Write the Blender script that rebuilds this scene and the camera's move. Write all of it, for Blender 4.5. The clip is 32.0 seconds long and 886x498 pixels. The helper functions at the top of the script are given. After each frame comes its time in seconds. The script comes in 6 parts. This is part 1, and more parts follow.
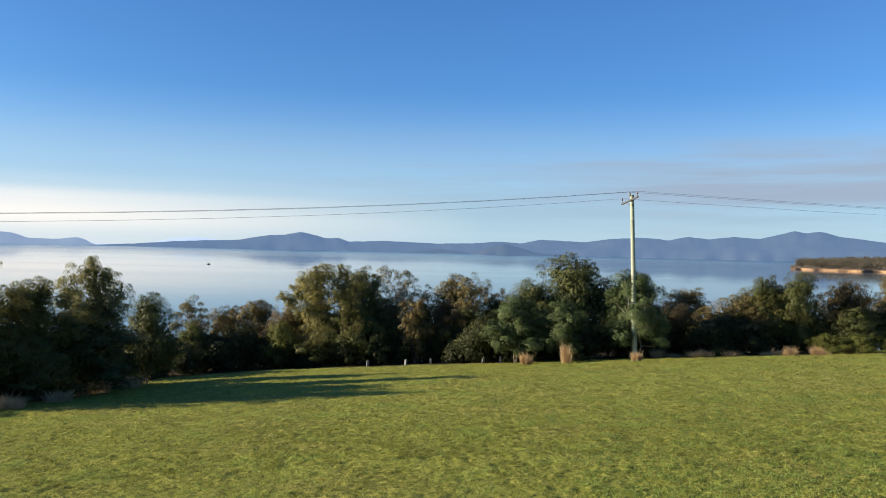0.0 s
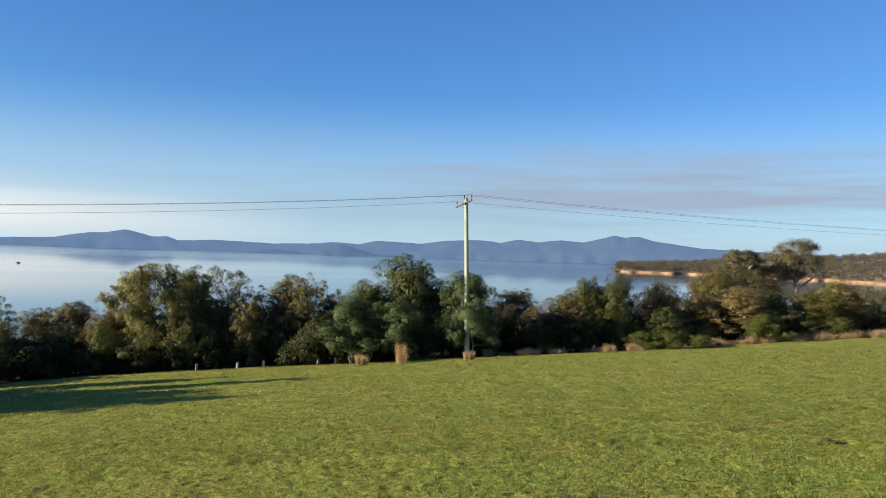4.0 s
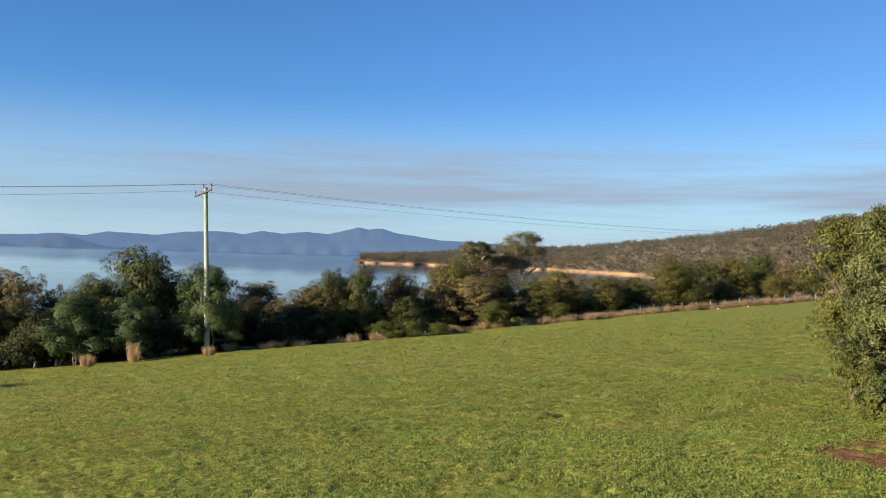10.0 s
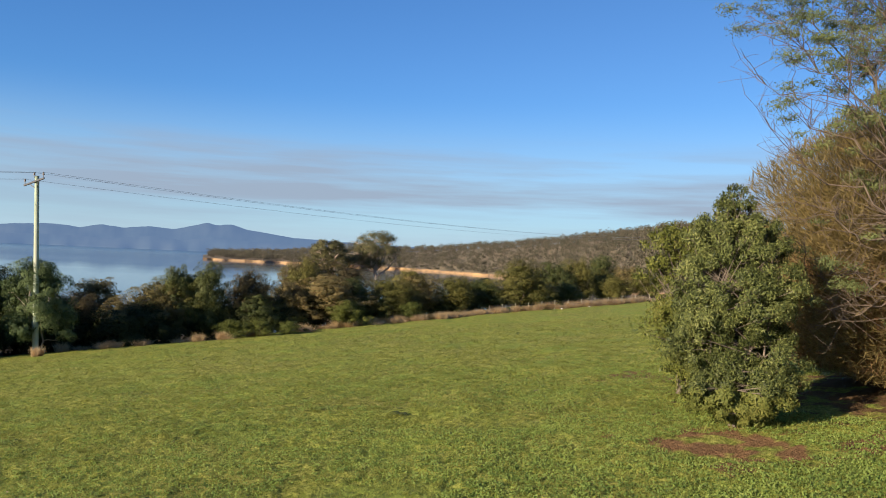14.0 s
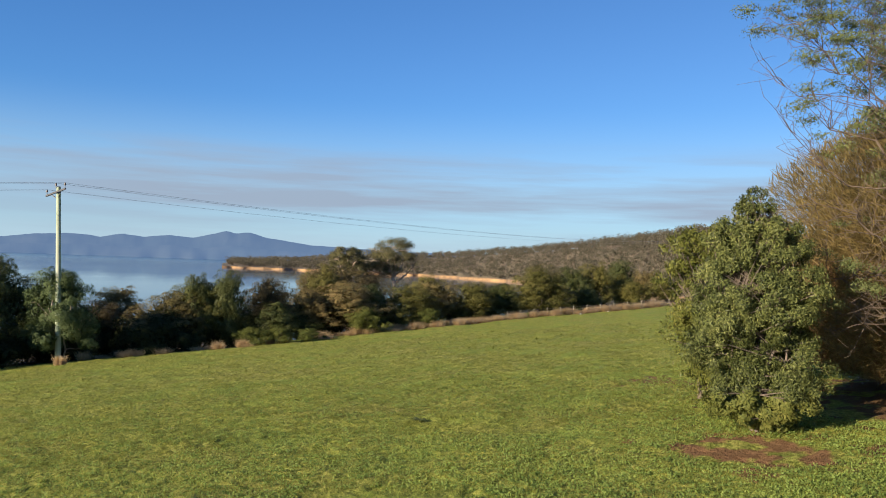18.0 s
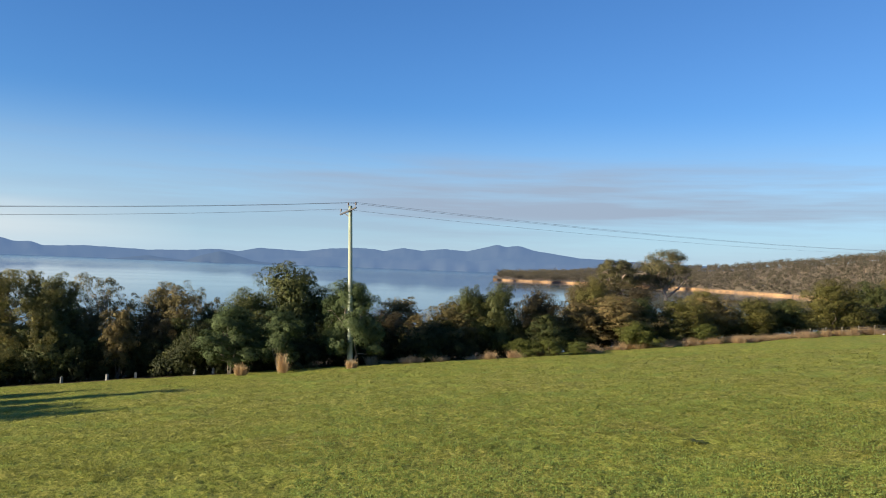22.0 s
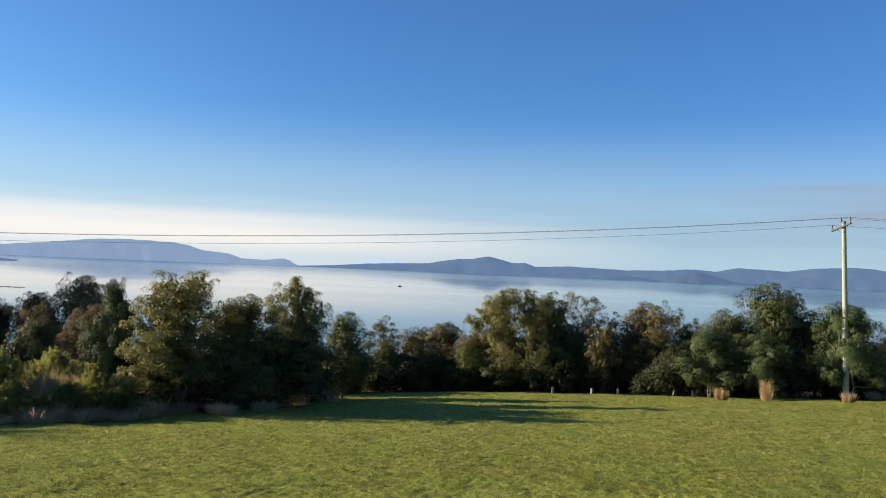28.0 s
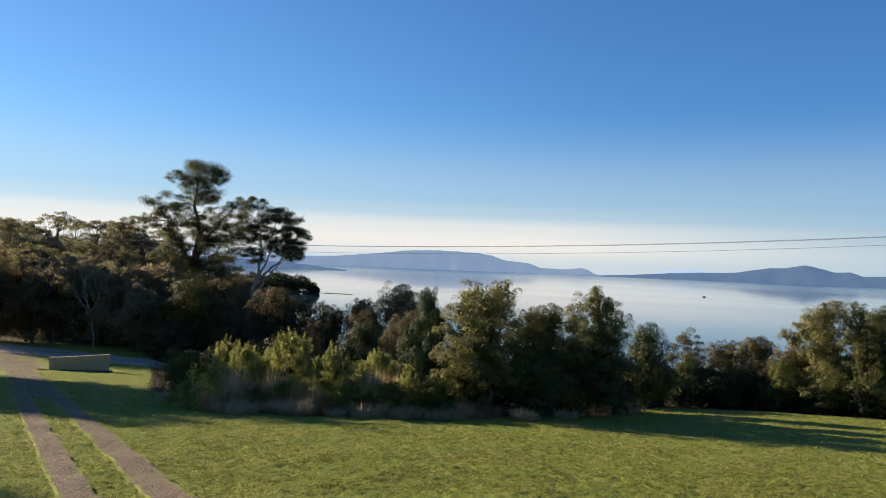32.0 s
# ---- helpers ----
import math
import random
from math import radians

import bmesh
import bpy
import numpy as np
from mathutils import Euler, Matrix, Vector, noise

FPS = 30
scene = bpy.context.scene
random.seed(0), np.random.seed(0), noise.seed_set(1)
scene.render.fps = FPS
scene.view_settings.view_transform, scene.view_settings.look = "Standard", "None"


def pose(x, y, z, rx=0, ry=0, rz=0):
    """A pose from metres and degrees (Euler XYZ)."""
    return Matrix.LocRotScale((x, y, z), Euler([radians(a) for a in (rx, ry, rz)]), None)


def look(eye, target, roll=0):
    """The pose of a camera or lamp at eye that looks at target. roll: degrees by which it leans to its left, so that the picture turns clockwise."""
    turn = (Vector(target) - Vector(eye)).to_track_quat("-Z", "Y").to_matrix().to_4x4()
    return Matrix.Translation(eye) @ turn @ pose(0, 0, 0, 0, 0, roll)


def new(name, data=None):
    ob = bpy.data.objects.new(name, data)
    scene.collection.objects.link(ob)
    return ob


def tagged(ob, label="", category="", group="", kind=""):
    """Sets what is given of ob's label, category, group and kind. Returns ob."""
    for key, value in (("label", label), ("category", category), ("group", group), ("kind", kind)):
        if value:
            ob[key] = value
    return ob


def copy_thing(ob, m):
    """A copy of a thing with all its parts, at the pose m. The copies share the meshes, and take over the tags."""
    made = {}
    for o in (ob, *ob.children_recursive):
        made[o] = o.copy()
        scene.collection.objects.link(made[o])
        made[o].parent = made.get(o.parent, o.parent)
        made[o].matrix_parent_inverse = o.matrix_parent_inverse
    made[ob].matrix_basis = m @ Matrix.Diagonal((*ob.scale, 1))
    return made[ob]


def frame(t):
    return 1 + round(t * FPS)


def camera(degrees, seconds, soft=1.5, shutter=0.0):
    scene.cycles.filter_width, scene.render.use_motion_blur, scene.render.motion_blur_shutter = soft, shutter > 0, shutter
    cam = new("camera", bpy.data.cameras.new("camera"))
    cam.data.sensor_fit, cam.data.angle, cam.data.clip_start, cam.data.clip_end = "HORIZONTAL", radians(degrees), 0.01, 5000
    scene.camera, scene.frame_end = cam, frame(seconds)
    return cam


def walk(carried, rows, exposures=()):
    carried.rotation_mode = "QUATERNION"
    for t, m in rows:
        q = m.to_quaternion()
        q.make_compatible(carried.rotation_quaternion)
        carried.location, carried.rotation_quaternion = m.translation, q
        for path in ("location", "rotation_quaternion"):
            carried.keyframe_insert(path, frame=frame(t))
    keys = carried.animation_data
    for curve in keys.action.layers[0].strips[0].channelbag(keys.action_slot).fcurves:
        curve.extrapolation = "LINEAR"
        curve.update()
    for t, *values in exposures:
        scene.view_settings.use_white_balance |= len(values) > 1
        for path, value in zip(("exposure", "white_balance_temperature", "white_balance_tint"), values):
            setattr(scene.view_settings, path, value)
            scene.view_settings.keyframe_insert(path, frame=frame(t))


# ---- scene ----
cam = camera(57.8, 32.0, soft=1.0)
EYE, ARM = 2.6, 0.15
# seconds, yaw, pitch, roll: a person turning on the spot
ROWS = [
    (0.0, 0.04, 0.01, -1.28),
    (0.5, -1.34, 0.02, -1.49),
    (1.0, -3.26, 0.03, -1.60),
    (1.5, -5.08, -0.00, -1.71),
    (2.0, -6.53, 0.01, -1.52),
    (2.5, -7.89, 0.05, -1.68),
    (3.0, -9.09, 0.13, -1.74),
    (3.5, -10.21, 0.30, -1.78),
    (4.0, -11.56, 0.38, -1.82),
    (4.5, -13.15, 0.39, -1.84),
    (5.0, -14.79, 0.38, -1.84),
    (5.5, -16.30, 0.40, -1.85),
    (6.0, -17.50, 0.43, -1.88),
    (6.5, -19.04, 0.50, -1.87),
    (7.0, -20.74, 0.60, -1.88),
    (7.5, -22.30, 0.60, -2.18),
    (8.0, -23.57, 0.58, -2.41),
    (8.5, -24.94, 0.70, -2.18),
    (9.0, -26.65, 0.68, -2.09),
    (9.5, -28.16, 0.47, -1.88),
    (10.0, -29.63, 0.33, -1.68),
    (10.5, -30.86, 0.19, -1.68),
    (11.0, -31.90, 0.15, -1.80),
    (11.5, -32.87, 0.18, -1.82),
    (12.0, -34.07, 0.24, -1.81),
    (12.5, -35.67, 0.42, -1.85),
    (13.0, -37.26, 0.66, -1.99),
    (13.5, -38.78, 0.77, -2.37),
    (14.0, -40.05, 0.66, -2.62),
    (14.5, -41.13, 0.33, -2.49),
    (15.0, -42.83, 0.32, -2.45),
    (15.5, -44.85, 0.59, -2.27),
    (16.0, -46.06, 0.91, -2.10),
    (16.5, -45.37, 1.08, -2.07),
    (17.0, -43.35, 1.10, -2.15),
    (17.5, -41.10, 1.00, -2.14),
    (18.0, -38.78, 1.04, -2.10),
    (18.5, -36.87, 1.17, -2.22),
    (19.0, -35.03, 1.28, -2.28),
    (19.5, -32.87, 1.28, -2.30),
    (20.0, -30.45, 1.28, -2.25),
    (20.5, -27.50, 1.32, -2.23),
    (21.0, -24.46, 1.37, -2.32),
    (21.5, -22.01, 1.33, -2.40),
    (22.0, -19.81, 1.25, -2.19),
    (22.5, -16.82, 1.19, -2.15),
    (23.0, -13.95, 1.28, -2.30),
    (23.5, -10.95, 1.35, -2.25),
    (24.0, -8.27, 1.36, -2.26),
    (24.5, -5.71, 1.39, -2.00),
    (25.0, -3.24, 1.38, -1.95),
    (25.5, -0.92, 1.33, -2.03),
    (26.0, 1.46, 1.29, -2.16),
    (26.5, 4.13, 1.30, -2.27),
    (27.0, 6.97, 1.29, -2.31),
    (27.5, 9.89, 1.39, -2.44),
    (28.0, 13.27, 1.39, -2.32),
    (28.5, 16.56, 1.13, -2.22),
    (29.0, 19.48, 0.90, -2.08),
    (29.5, 21.95, 0.96, -2.13),
    (30.0, 24.17, 1.05, -2.21),
    (30.5, 26.57, 1.12, -2.30),
    (31.0, 29.04, 1.13, -2.25),
    (31.5, 31.77, 1.17, -2.17),
    (32.0, 34.36, 1.22, -2.29),
]
walk(cam, [(t, pose(-ARM * math.sin(radians(yaw)), ARM * math.cos(radians(yaw)), EYE, 90 + pitch, roll, yaw)) for t, yaw, pitch, roll in ROWS],
     [(0.0, 1.12), (9.0, 1.08), (16.5, 1.05), (21.0, 1.09), (26.5, 1.06), (32.0, 0.92)])

# ---- world and sun ----
SUN_BEARING, SUN_HEIGHT = 92.5, 16.2     # degrees to the left of straight ahead, and above the horizon


def bearing(deg, r, z=0.0):
    return Vector((-r * math.sin(radians(deg)), r * math.cos(radians(deg)), z))


def nd(tree, kind, x=0, y=0, **kw):
    n = tree.nodes.new(kind)
    n.location = (x, y)
    for k, v in kw.items():
        if k == "op":
            n.operation = v
        elif k == "blend":
            n.blend_type = v
        elif k == "dtype":
            n.data_type = v
    return n


def make_world():
    w = bpy.data.worlds.new("sky")
    w.use_nodes = True
    t = w.node_tree
    t.nodes.clear()
    out = t.nodes.new("ShaderNodeOutputWorld")
    bg = t.nodes.new("ShaderNodeBackground")
    sky = t.nodes.new("ShaderNodeTexSky")
    sky.sky_type = "NISHITA"
    sky.sun_disc = False
    sky.sun_elevation = radians(SUN_HEIGHT)
    sky.sun_rotation = radians(-SUN_BEARING)
    sky.altitude = 20
    sky.air_density = 1.0
    sky.dust_density = 0.15
    sky.ozone_density = 4.0
    # thin smoke drifting low over the water, denser towards the headland
    co = t.nodes.new("ShaderNodeTexCoord")
    mp = t.nodes.new("ShaderNodeMapping")
    mp.inputs["Scale"].default_value = (1.1, 1.1, 17.0)
    t.links.new(co.outputs["Generated"], mp.inputs["Vector"])
    nz = t.nodes.new("ShaderNodeTexNoise")
    nz.inputs["Scale"].default_value = 2.2
    nz.inputs["Detail"].default_value = 6.0
    nz.inputs["Roughness"].default_value = 0.55
    t.links.new(mp.outputs["Vector"], nz.inputs["Vector"])
    nr = t.nodes.new("ShaderNodeMapRange")
    nr.inputs["From Min"].default_value, nr.inputs["From Max"].default_value = 0.36, 0.58
    t.links.new(nz.outputs["Fac"], nr.inputs["Value"])
    sep = t.nodes.new("ShaderNodeSeparateXYZ")
    t.links.new(co.outputs["Generated"], sep.inputs["Vector"])
    band = t.nodes.new("ShaderNodeValToRGB")
    band.color_ramp.interpolation = "EASE"
    e = band.color_ramp.elements
    e[0].position, e[0].color = 0.025, (0.30, 0.30, 0.30, 1)
    e[1].position, e[1].color = 0.155, (0, 0, 0, 1)
    for at, k in ((0.052, 0.55), (0.068, 1.0), (0.11, 0.9)):
        m = e.new(at)
        m.color = (k, k, k, 1)
    t.links.new(sep.outputs["Z"], band.inputs["Fac"])
    side = t.nodes.new("ShaderNodeMapRange")
    side.inputs["From Min"].default_value, side.inputs["From Max"].default_value = -0.3, 0.32
    side.inputs["To Min"].default_value, side.inputs["To Max"].default_value = 0.0, 0.85
    t.links.new(sep.outputs["X"], side.inputs["Value"])
    mul = nd(t, "ShaderNodeMath", op="MULTIPLY")
    t.links.new(nr.outputs["Result"], mul.inputs[0])
    t.links.new(band.outputs["Color"], mul.inputs[1])
    mul2 = nd(t, "ShaderNodeMath", op="MULTIPLY")
    t.links.new(mul.outputs[0], mul2.inputs[0])
    t.links.new(side.outputs["Result"], mul2.inputs[1])
    mix = nd(t, "ShaderNodeMix", dtype="RGBA")
    mix.inputs["B"].default_value = SMOKE
    # thin darker streaks along the smoke's underside
    mps = t.nodes.new("ShaderNodeMapping")
    mps.inputs["Scale"].default_value = (2.6, 2.6, 75.0)
    t.links.new(co.outputs["Generated"], mps.inputs["Vector"])
    ns = t.nodes.new("ShaderNodeTexNoise")
    ns.inputs["Scale"].default_value, ns.inputs["Detail"].default_value, ns.inputs["Roughness"].default_value = 1.5, 5.0, 0.5
    t.links.new(mps.outputs["Vector"], ns.inputs["Vector"])
    rs = t.nodes.new("ShaderNodeMapRange")
    rs.inputs["From Min"].default_value, rs.inputs["From Max"].default_value, rs.inputs["To Max"].default_value = 0.50, 0.66, 0.5
    t.links.new(ns.outputs["Fac"], rs.inputs["Value"])
    low = t.nodes.new("ShaderNodeValToRGB")
    le = low.color_ramp.elements
    le[0].position, le[0].color = 0.050, (0, 0, 0, 1)
    le[1].position, le[1].color = 0.115, (0, 0, 0, 1)
    lm = le.new(0.072)
    lm.color = (1, 1, 1, 1)
    t.links.new(sep.outputs["Z"], low.inputs["Fac"])
    ks = nd(t, "ShaderNodeMath", op="MULTIPLY")
    t.links.new(rs.outputs["Result"], ks.inputs[0])
    t.links.new(low.outputs["Color"], ks.inputs[1])
    kt = nd(t, "ShaderNodeMath", op="MULTIPLY")
    t.links.new(ks.outputs[0], kt.inputs[0])
    t.links.new(side.outputs["Result"], kt.inputs[1])
    kx = nd(t, "ShaderNodeMath", op="MAXIMUM")
    t.links.new(kt.outputs[0], kx.inputs[0])
    t.links.new(mul2.outputs[0], kx.inputs[1])
    t.links.new(kx.outputs[0], mix.inputs["Factor"])
    tint = nd(t, "ShaderNodeMix", dtype="RGBA", blend="MULTIPLY")
    tint.inputs["Factor"].default_value = 1.0
    air = t.nodes.new("ShaderNodeValToRGB")
    ae = air.color_ramp.elements
    half = t.nodes.new("ShaderNodeMapRange")
    half.inputs["From Min"].default_value = -1.0
    t.links.new(sep.outputs["X"], half.inputs["Value"])
    t.links.new(half.outputs["Result"], air.inputs["Fac"])
    ae[0].position, ae[0].color = 0.10, AIR[0]
    ae[1].position, ae[1].color = 0.95, AIR[-1]
    for at, c in zip((0.30, 0.55, 0.73), AIR[1:-1]):
        a = ae.new(at)
        a.color = c
    t.links.new(air.outputs["Color"], tint.inputs["B"])
    t.links.new(sky.outputs["Color"], tint.inputs["A"])
    # pale haze low on the horizon
    hz = t.nodes.new("ShaderNodeValToRGB")
    hz.color_ramp.interpolation = "EASE"
    he = hz.color_ramp.elements
    he[0].position, he[0].color = 0.0, (0.85, 0.85, 0.85, 1)
    he[1].position, he[1].color = 0.20, (0, 0, 0, 1)
    hm = he.new(0.055)
    hm.color = (0.55, 0.55, 0.55, 1)
    t.links.new(sep.outputs["Z"], hz.inputs["Fac"])
    haze = nd(t, "ShaderNodeMix", dtype="RGBA")
    haze.inputs["B"].default_value = HAZE
    t.links.new(hz.outputs["Color"], haze.inputs["Factor"])
    t.links.new(tint.outputs["Result"], haze.inputs["A"])
    # creamy veil low on the sun's side
    veil = t.nodes.new("ShaderNodeValToRGB")
    veil.color_ramp.interpolation = "EASE"
    ve = veil.color_ramp.elements
    ve[0].position, ve[0].color = 0.004, (0.30, 0.30, 0.30, 1)
    ve[1].position, ve[1].color = 0.16, (0, 0, 0, 1)
    for at, k in ((0.030, 0.72), (0.050, 0.55), (0.066, 0.16), (0.085, 0.04)):
        vm = ve.new(at)
        vm.color = (k, k, k, 1)
    t.links.new(sep.outputs["Z"], veil.inputs["Fac"])
    vs = t.nodes.new("ShaderNodeMapRange")
    vs.inputs["From Min"].default_value, vs.inputs["From Max"].default_value = 0.05, -0.45
    t.links.new(sep.outputs["X"], vs.inputs["Value"])
    vk = nd(t, "ShaderNodeMath", op="MULTIPLY")
    t.links.new(veil.outputs["Color"], vk.inputs[0])
    t.links.new(vs.outputs["Result"], vk.inputs[1])
    vx = nd(t, "ShaderNodeMix", dtype="RGBA")
    vx.inputs["B"].default_value = GLOW
    t.links.new(vk.outputs[0], vx.inputs["Factor"])
    t.links.new(haze.outputs["Result"], vx.inputs["A"])
    t.links.new(vx.outputs["Result"], mix.inputs["A"])
    t.links.new(mix.outputs["Result"], bg.inputs["Color"])
    bg.inputs["Strength"].default_value = SKY
    t.links.new(bg.outputs["Background"], out.inputs["Surface"])
    scene.world = w


SKY, SUN = 0.0588, 5.0
SMOKE = (2.85, 3.4, 4.35, 1)
AIR = ((0.72, 0.99, 1.26, 1), (0.62, 0.94, 1.28, 1), (0.63, 1.0, 1.40, 1), (0.66, 1.0, 1.37, 1), (0.69, 0.93, 1.20, 1))     # the sky's tint from the sun's side round to the headland
HAZE = (4.15, 5.55, 6.7, 1)
GLOW = (9.7, 8.7, 7.8, 1)
make_world()
sun = new("sun", bpy.data.lights.new("sun", "SUN"))
sun.data.energy, sun.data.angle, sun.data.color = SUN, radians(0.53), (1.0, 0.85, 0.64)
sun.matrix_world = look(bearing(SUN_BEARING, 50, 50 * math.tan(radians(SUN_HEIGHT))), (0, 0, 0))


# ---- materials ----
def mat(name, base, rough=0.7, other=None, scale=4.0, detail=5.0, bump=0.0, bump_scale=None, third=None, third_scale=0.4, space="Object", metal=0.0, spec=0.5, stretch=(1, 1, 1)):
    """A surface with two scales of variation: base to other in a fine noise, and third in a broad one."""
    m = bpy.data.materials.new(name)
    m.use_nodes = True
    t = m.node_tree
    p = t.nodes["Principled BSDF"]
    p.inputs["Roughness"].default_value, p.inputs["Metallic"].default_value = rough, metal
    p.inputs["Specular IOR Level"].default_value = spec
    p.inputs["Base Color"].default_value = (*base, 1)
    co = t.nodes.new("ShaderNodeTexCoord")
    mp = t.nodes.new("ShaderNodeMapping")
    mp.inputs["Scale"].default_value = stretch
    t.links.new(co.outputs[space], mp.inputs["Vector"])
    if other:
        n1 = t.nodes.new("ShaderNodeTexNoise")
        n1.inputs["Scale"].default_value, n1.inputs["Detail"].default_value = scale, detail
        t.links.new(mp.outputs["Vector"], n1.inputs["Vector"])
        r1 = t.nodes.new("ShaderNodeMapRange")
        r1.inputs["From Min"].default_value, r1.inputs["From Max"].default_value = 0.32, 0.68
        t.links.new(n1.outputs["Fac"], r1.inputs["Value"])
        x1 = nd(t, "ShaderNodeMix", dtype="RGBA")
        x1.inputs["A"].default_value, x1.inputs["B"].default_value = (*base, 1), (*other, 1)
        t.links.new(r1.outputs["Result"], x1.inputs["Factor"])
        res = x1.outputs["Result"]
        if third:
            n2 = t.nodes.new("ShaderNodeTexNoise")
            n2.inputs["Scale"].default_value, n2.inputs["Detail"].default_value = third_scale, 4
            t.links.new(mp.outputs["Vector"], n2.inputs["Vector"])
            r2 = t.nodes.new("ShaderNodeMapRange")
            r2.inputs["From Min"].default_value, r2.inputs["From Max"].default_value = 0.42, 0.68
            r2.inputs["To Max"].default_value = 0.8
            t.links.new(n2.outputs["Fac"], r2.inputs["Value"])
            x2 = nd(t, "ShaderNodeMix", dtype="RGBA")
            x2.inputs["B"].default_value = (*third, 1)
            t.links.new(r2.outputs["Result"], x2.inputs["Factor"])
            t.links.new(res, x2.inputs["A"])
            res = x2.outputs["Result"]
        t.links.new(res, p.inputs["Base Color"])
    if bump:
        n3 = t.nodes.new("ShaderNodeTexNoise")
        n3.inputs["Scale"].default_value, n3.inputs["Detail"].default_value = bump_scale or scale * 3, 6
        t.links.new(mp.outputs["Vector"], n3.inputs["Vector"])
        b = t.nodes.new("ShaderNodeBump")
        b.inputs["Strength"].default_value, b.inputs["Distance"].default_value = 1.0, bump
        t.links.new(n3.outputs["Fac"], b.inputs["Height"])
        t.links.new(b.outputs["Normal"], p.inputs["Normal"])
    return m


def leaf_mat(name, a, b, c, trans=0.35, rough=0.6, leafwise=0.5):
    """Leaves: three tints shared out clump by clump and leaf by leaf, a little light let through."""
    m = bpy.data.materials.new(name)
    m.use_nodes = True
    t = m.node_tree
    p = t.nodes["Principled BSDF"]
    p.inputs["Roughness"].default_value = rough
    p.inputs["Specular IOR Level"].default_value = 0.12
    g = t.nodes.new("ShaderNodeNewGeometry")
    ramp = t.nodes.new("ShaderNodeValToRGB")
    e = ramp.color_ramp.elements
    e[0].position, e[0].color = 0.0, (*a, 1)
    e[1].position, e[1].color = 1.0, (*c, 1)
    mid = e.new(0.55)
    mid.color = (*b, 1)
    co = t.nodes.new("ShaderNodeTexCoord")
    nz = t.nodes.new("ShaderNodeTexNoise")
    nz.inputs["Scale"].default_value = 1.1
    t.links.new(co.outputs["Object"], nz.inputs["Vector"])
    oi = t.nodes.new("ShaderNodeObjectInfo")
    nz.inputs["Detail"].default_value = 4.0
    s = nd(t, "ShaderNodeMath", op="MULTIPLY_ADD")
    s.inputs[1].default_value, s.inputs[2].default_value = leafwise, -0.15
    t.links.new(g.outputs["Random Per Island"], s.inputs[0])
    s2 = nd(t, "ShaderNodeMath", op="MULTIPLY_ADD")
    s2.inputs[1].default_value = 1.0
    t.links.new(nz.outputs["Fac"], s2.inputs[0])
    t.links.new(s.outputs[0], s2.inputs[2])
    s3 = nd(t, "ShaderNodeMath", op="MULTIPLY_ADD")
    s3.inputs[1].default_value = 0.3
    t.links.new(oi.outputs["Random"], s3.inputs[0])
    t.links.new(s2.outputs[0], s3.inputs[2])
    s4 = nd(t, "ShaderNodeMath", op="SUBTRACT")
    s4.inputs[1].default_value = 0.03 + leafwise / 2
    t.links.new(s3.outputs[0], s4.inputs[0])
    t.links.new(s4.outputs[0], ramp.inputs["Fac"])
    t.links.new(ramp.outputs["Color"], p.inputs["Base Color"])
    tr = t.nodes.new("ShaderNodeBsdfTranslucent")
    t.links.new(ramp.outputs["Color"], tr.inputs["Color"])
    mx = t.nodes.new("ShaderNodeMixShader")
    mx.inputs[0].default_value = trans
    t.links.new(p.outputs["BSDF"], mx.inputs[1])
    t.links.new(tr.outputs["BSDF"], mx.inputs[2])
    t.links.new(mx.outputs["Shader"], t.nodes["Material Output"].inputs["Surface"])
    return m


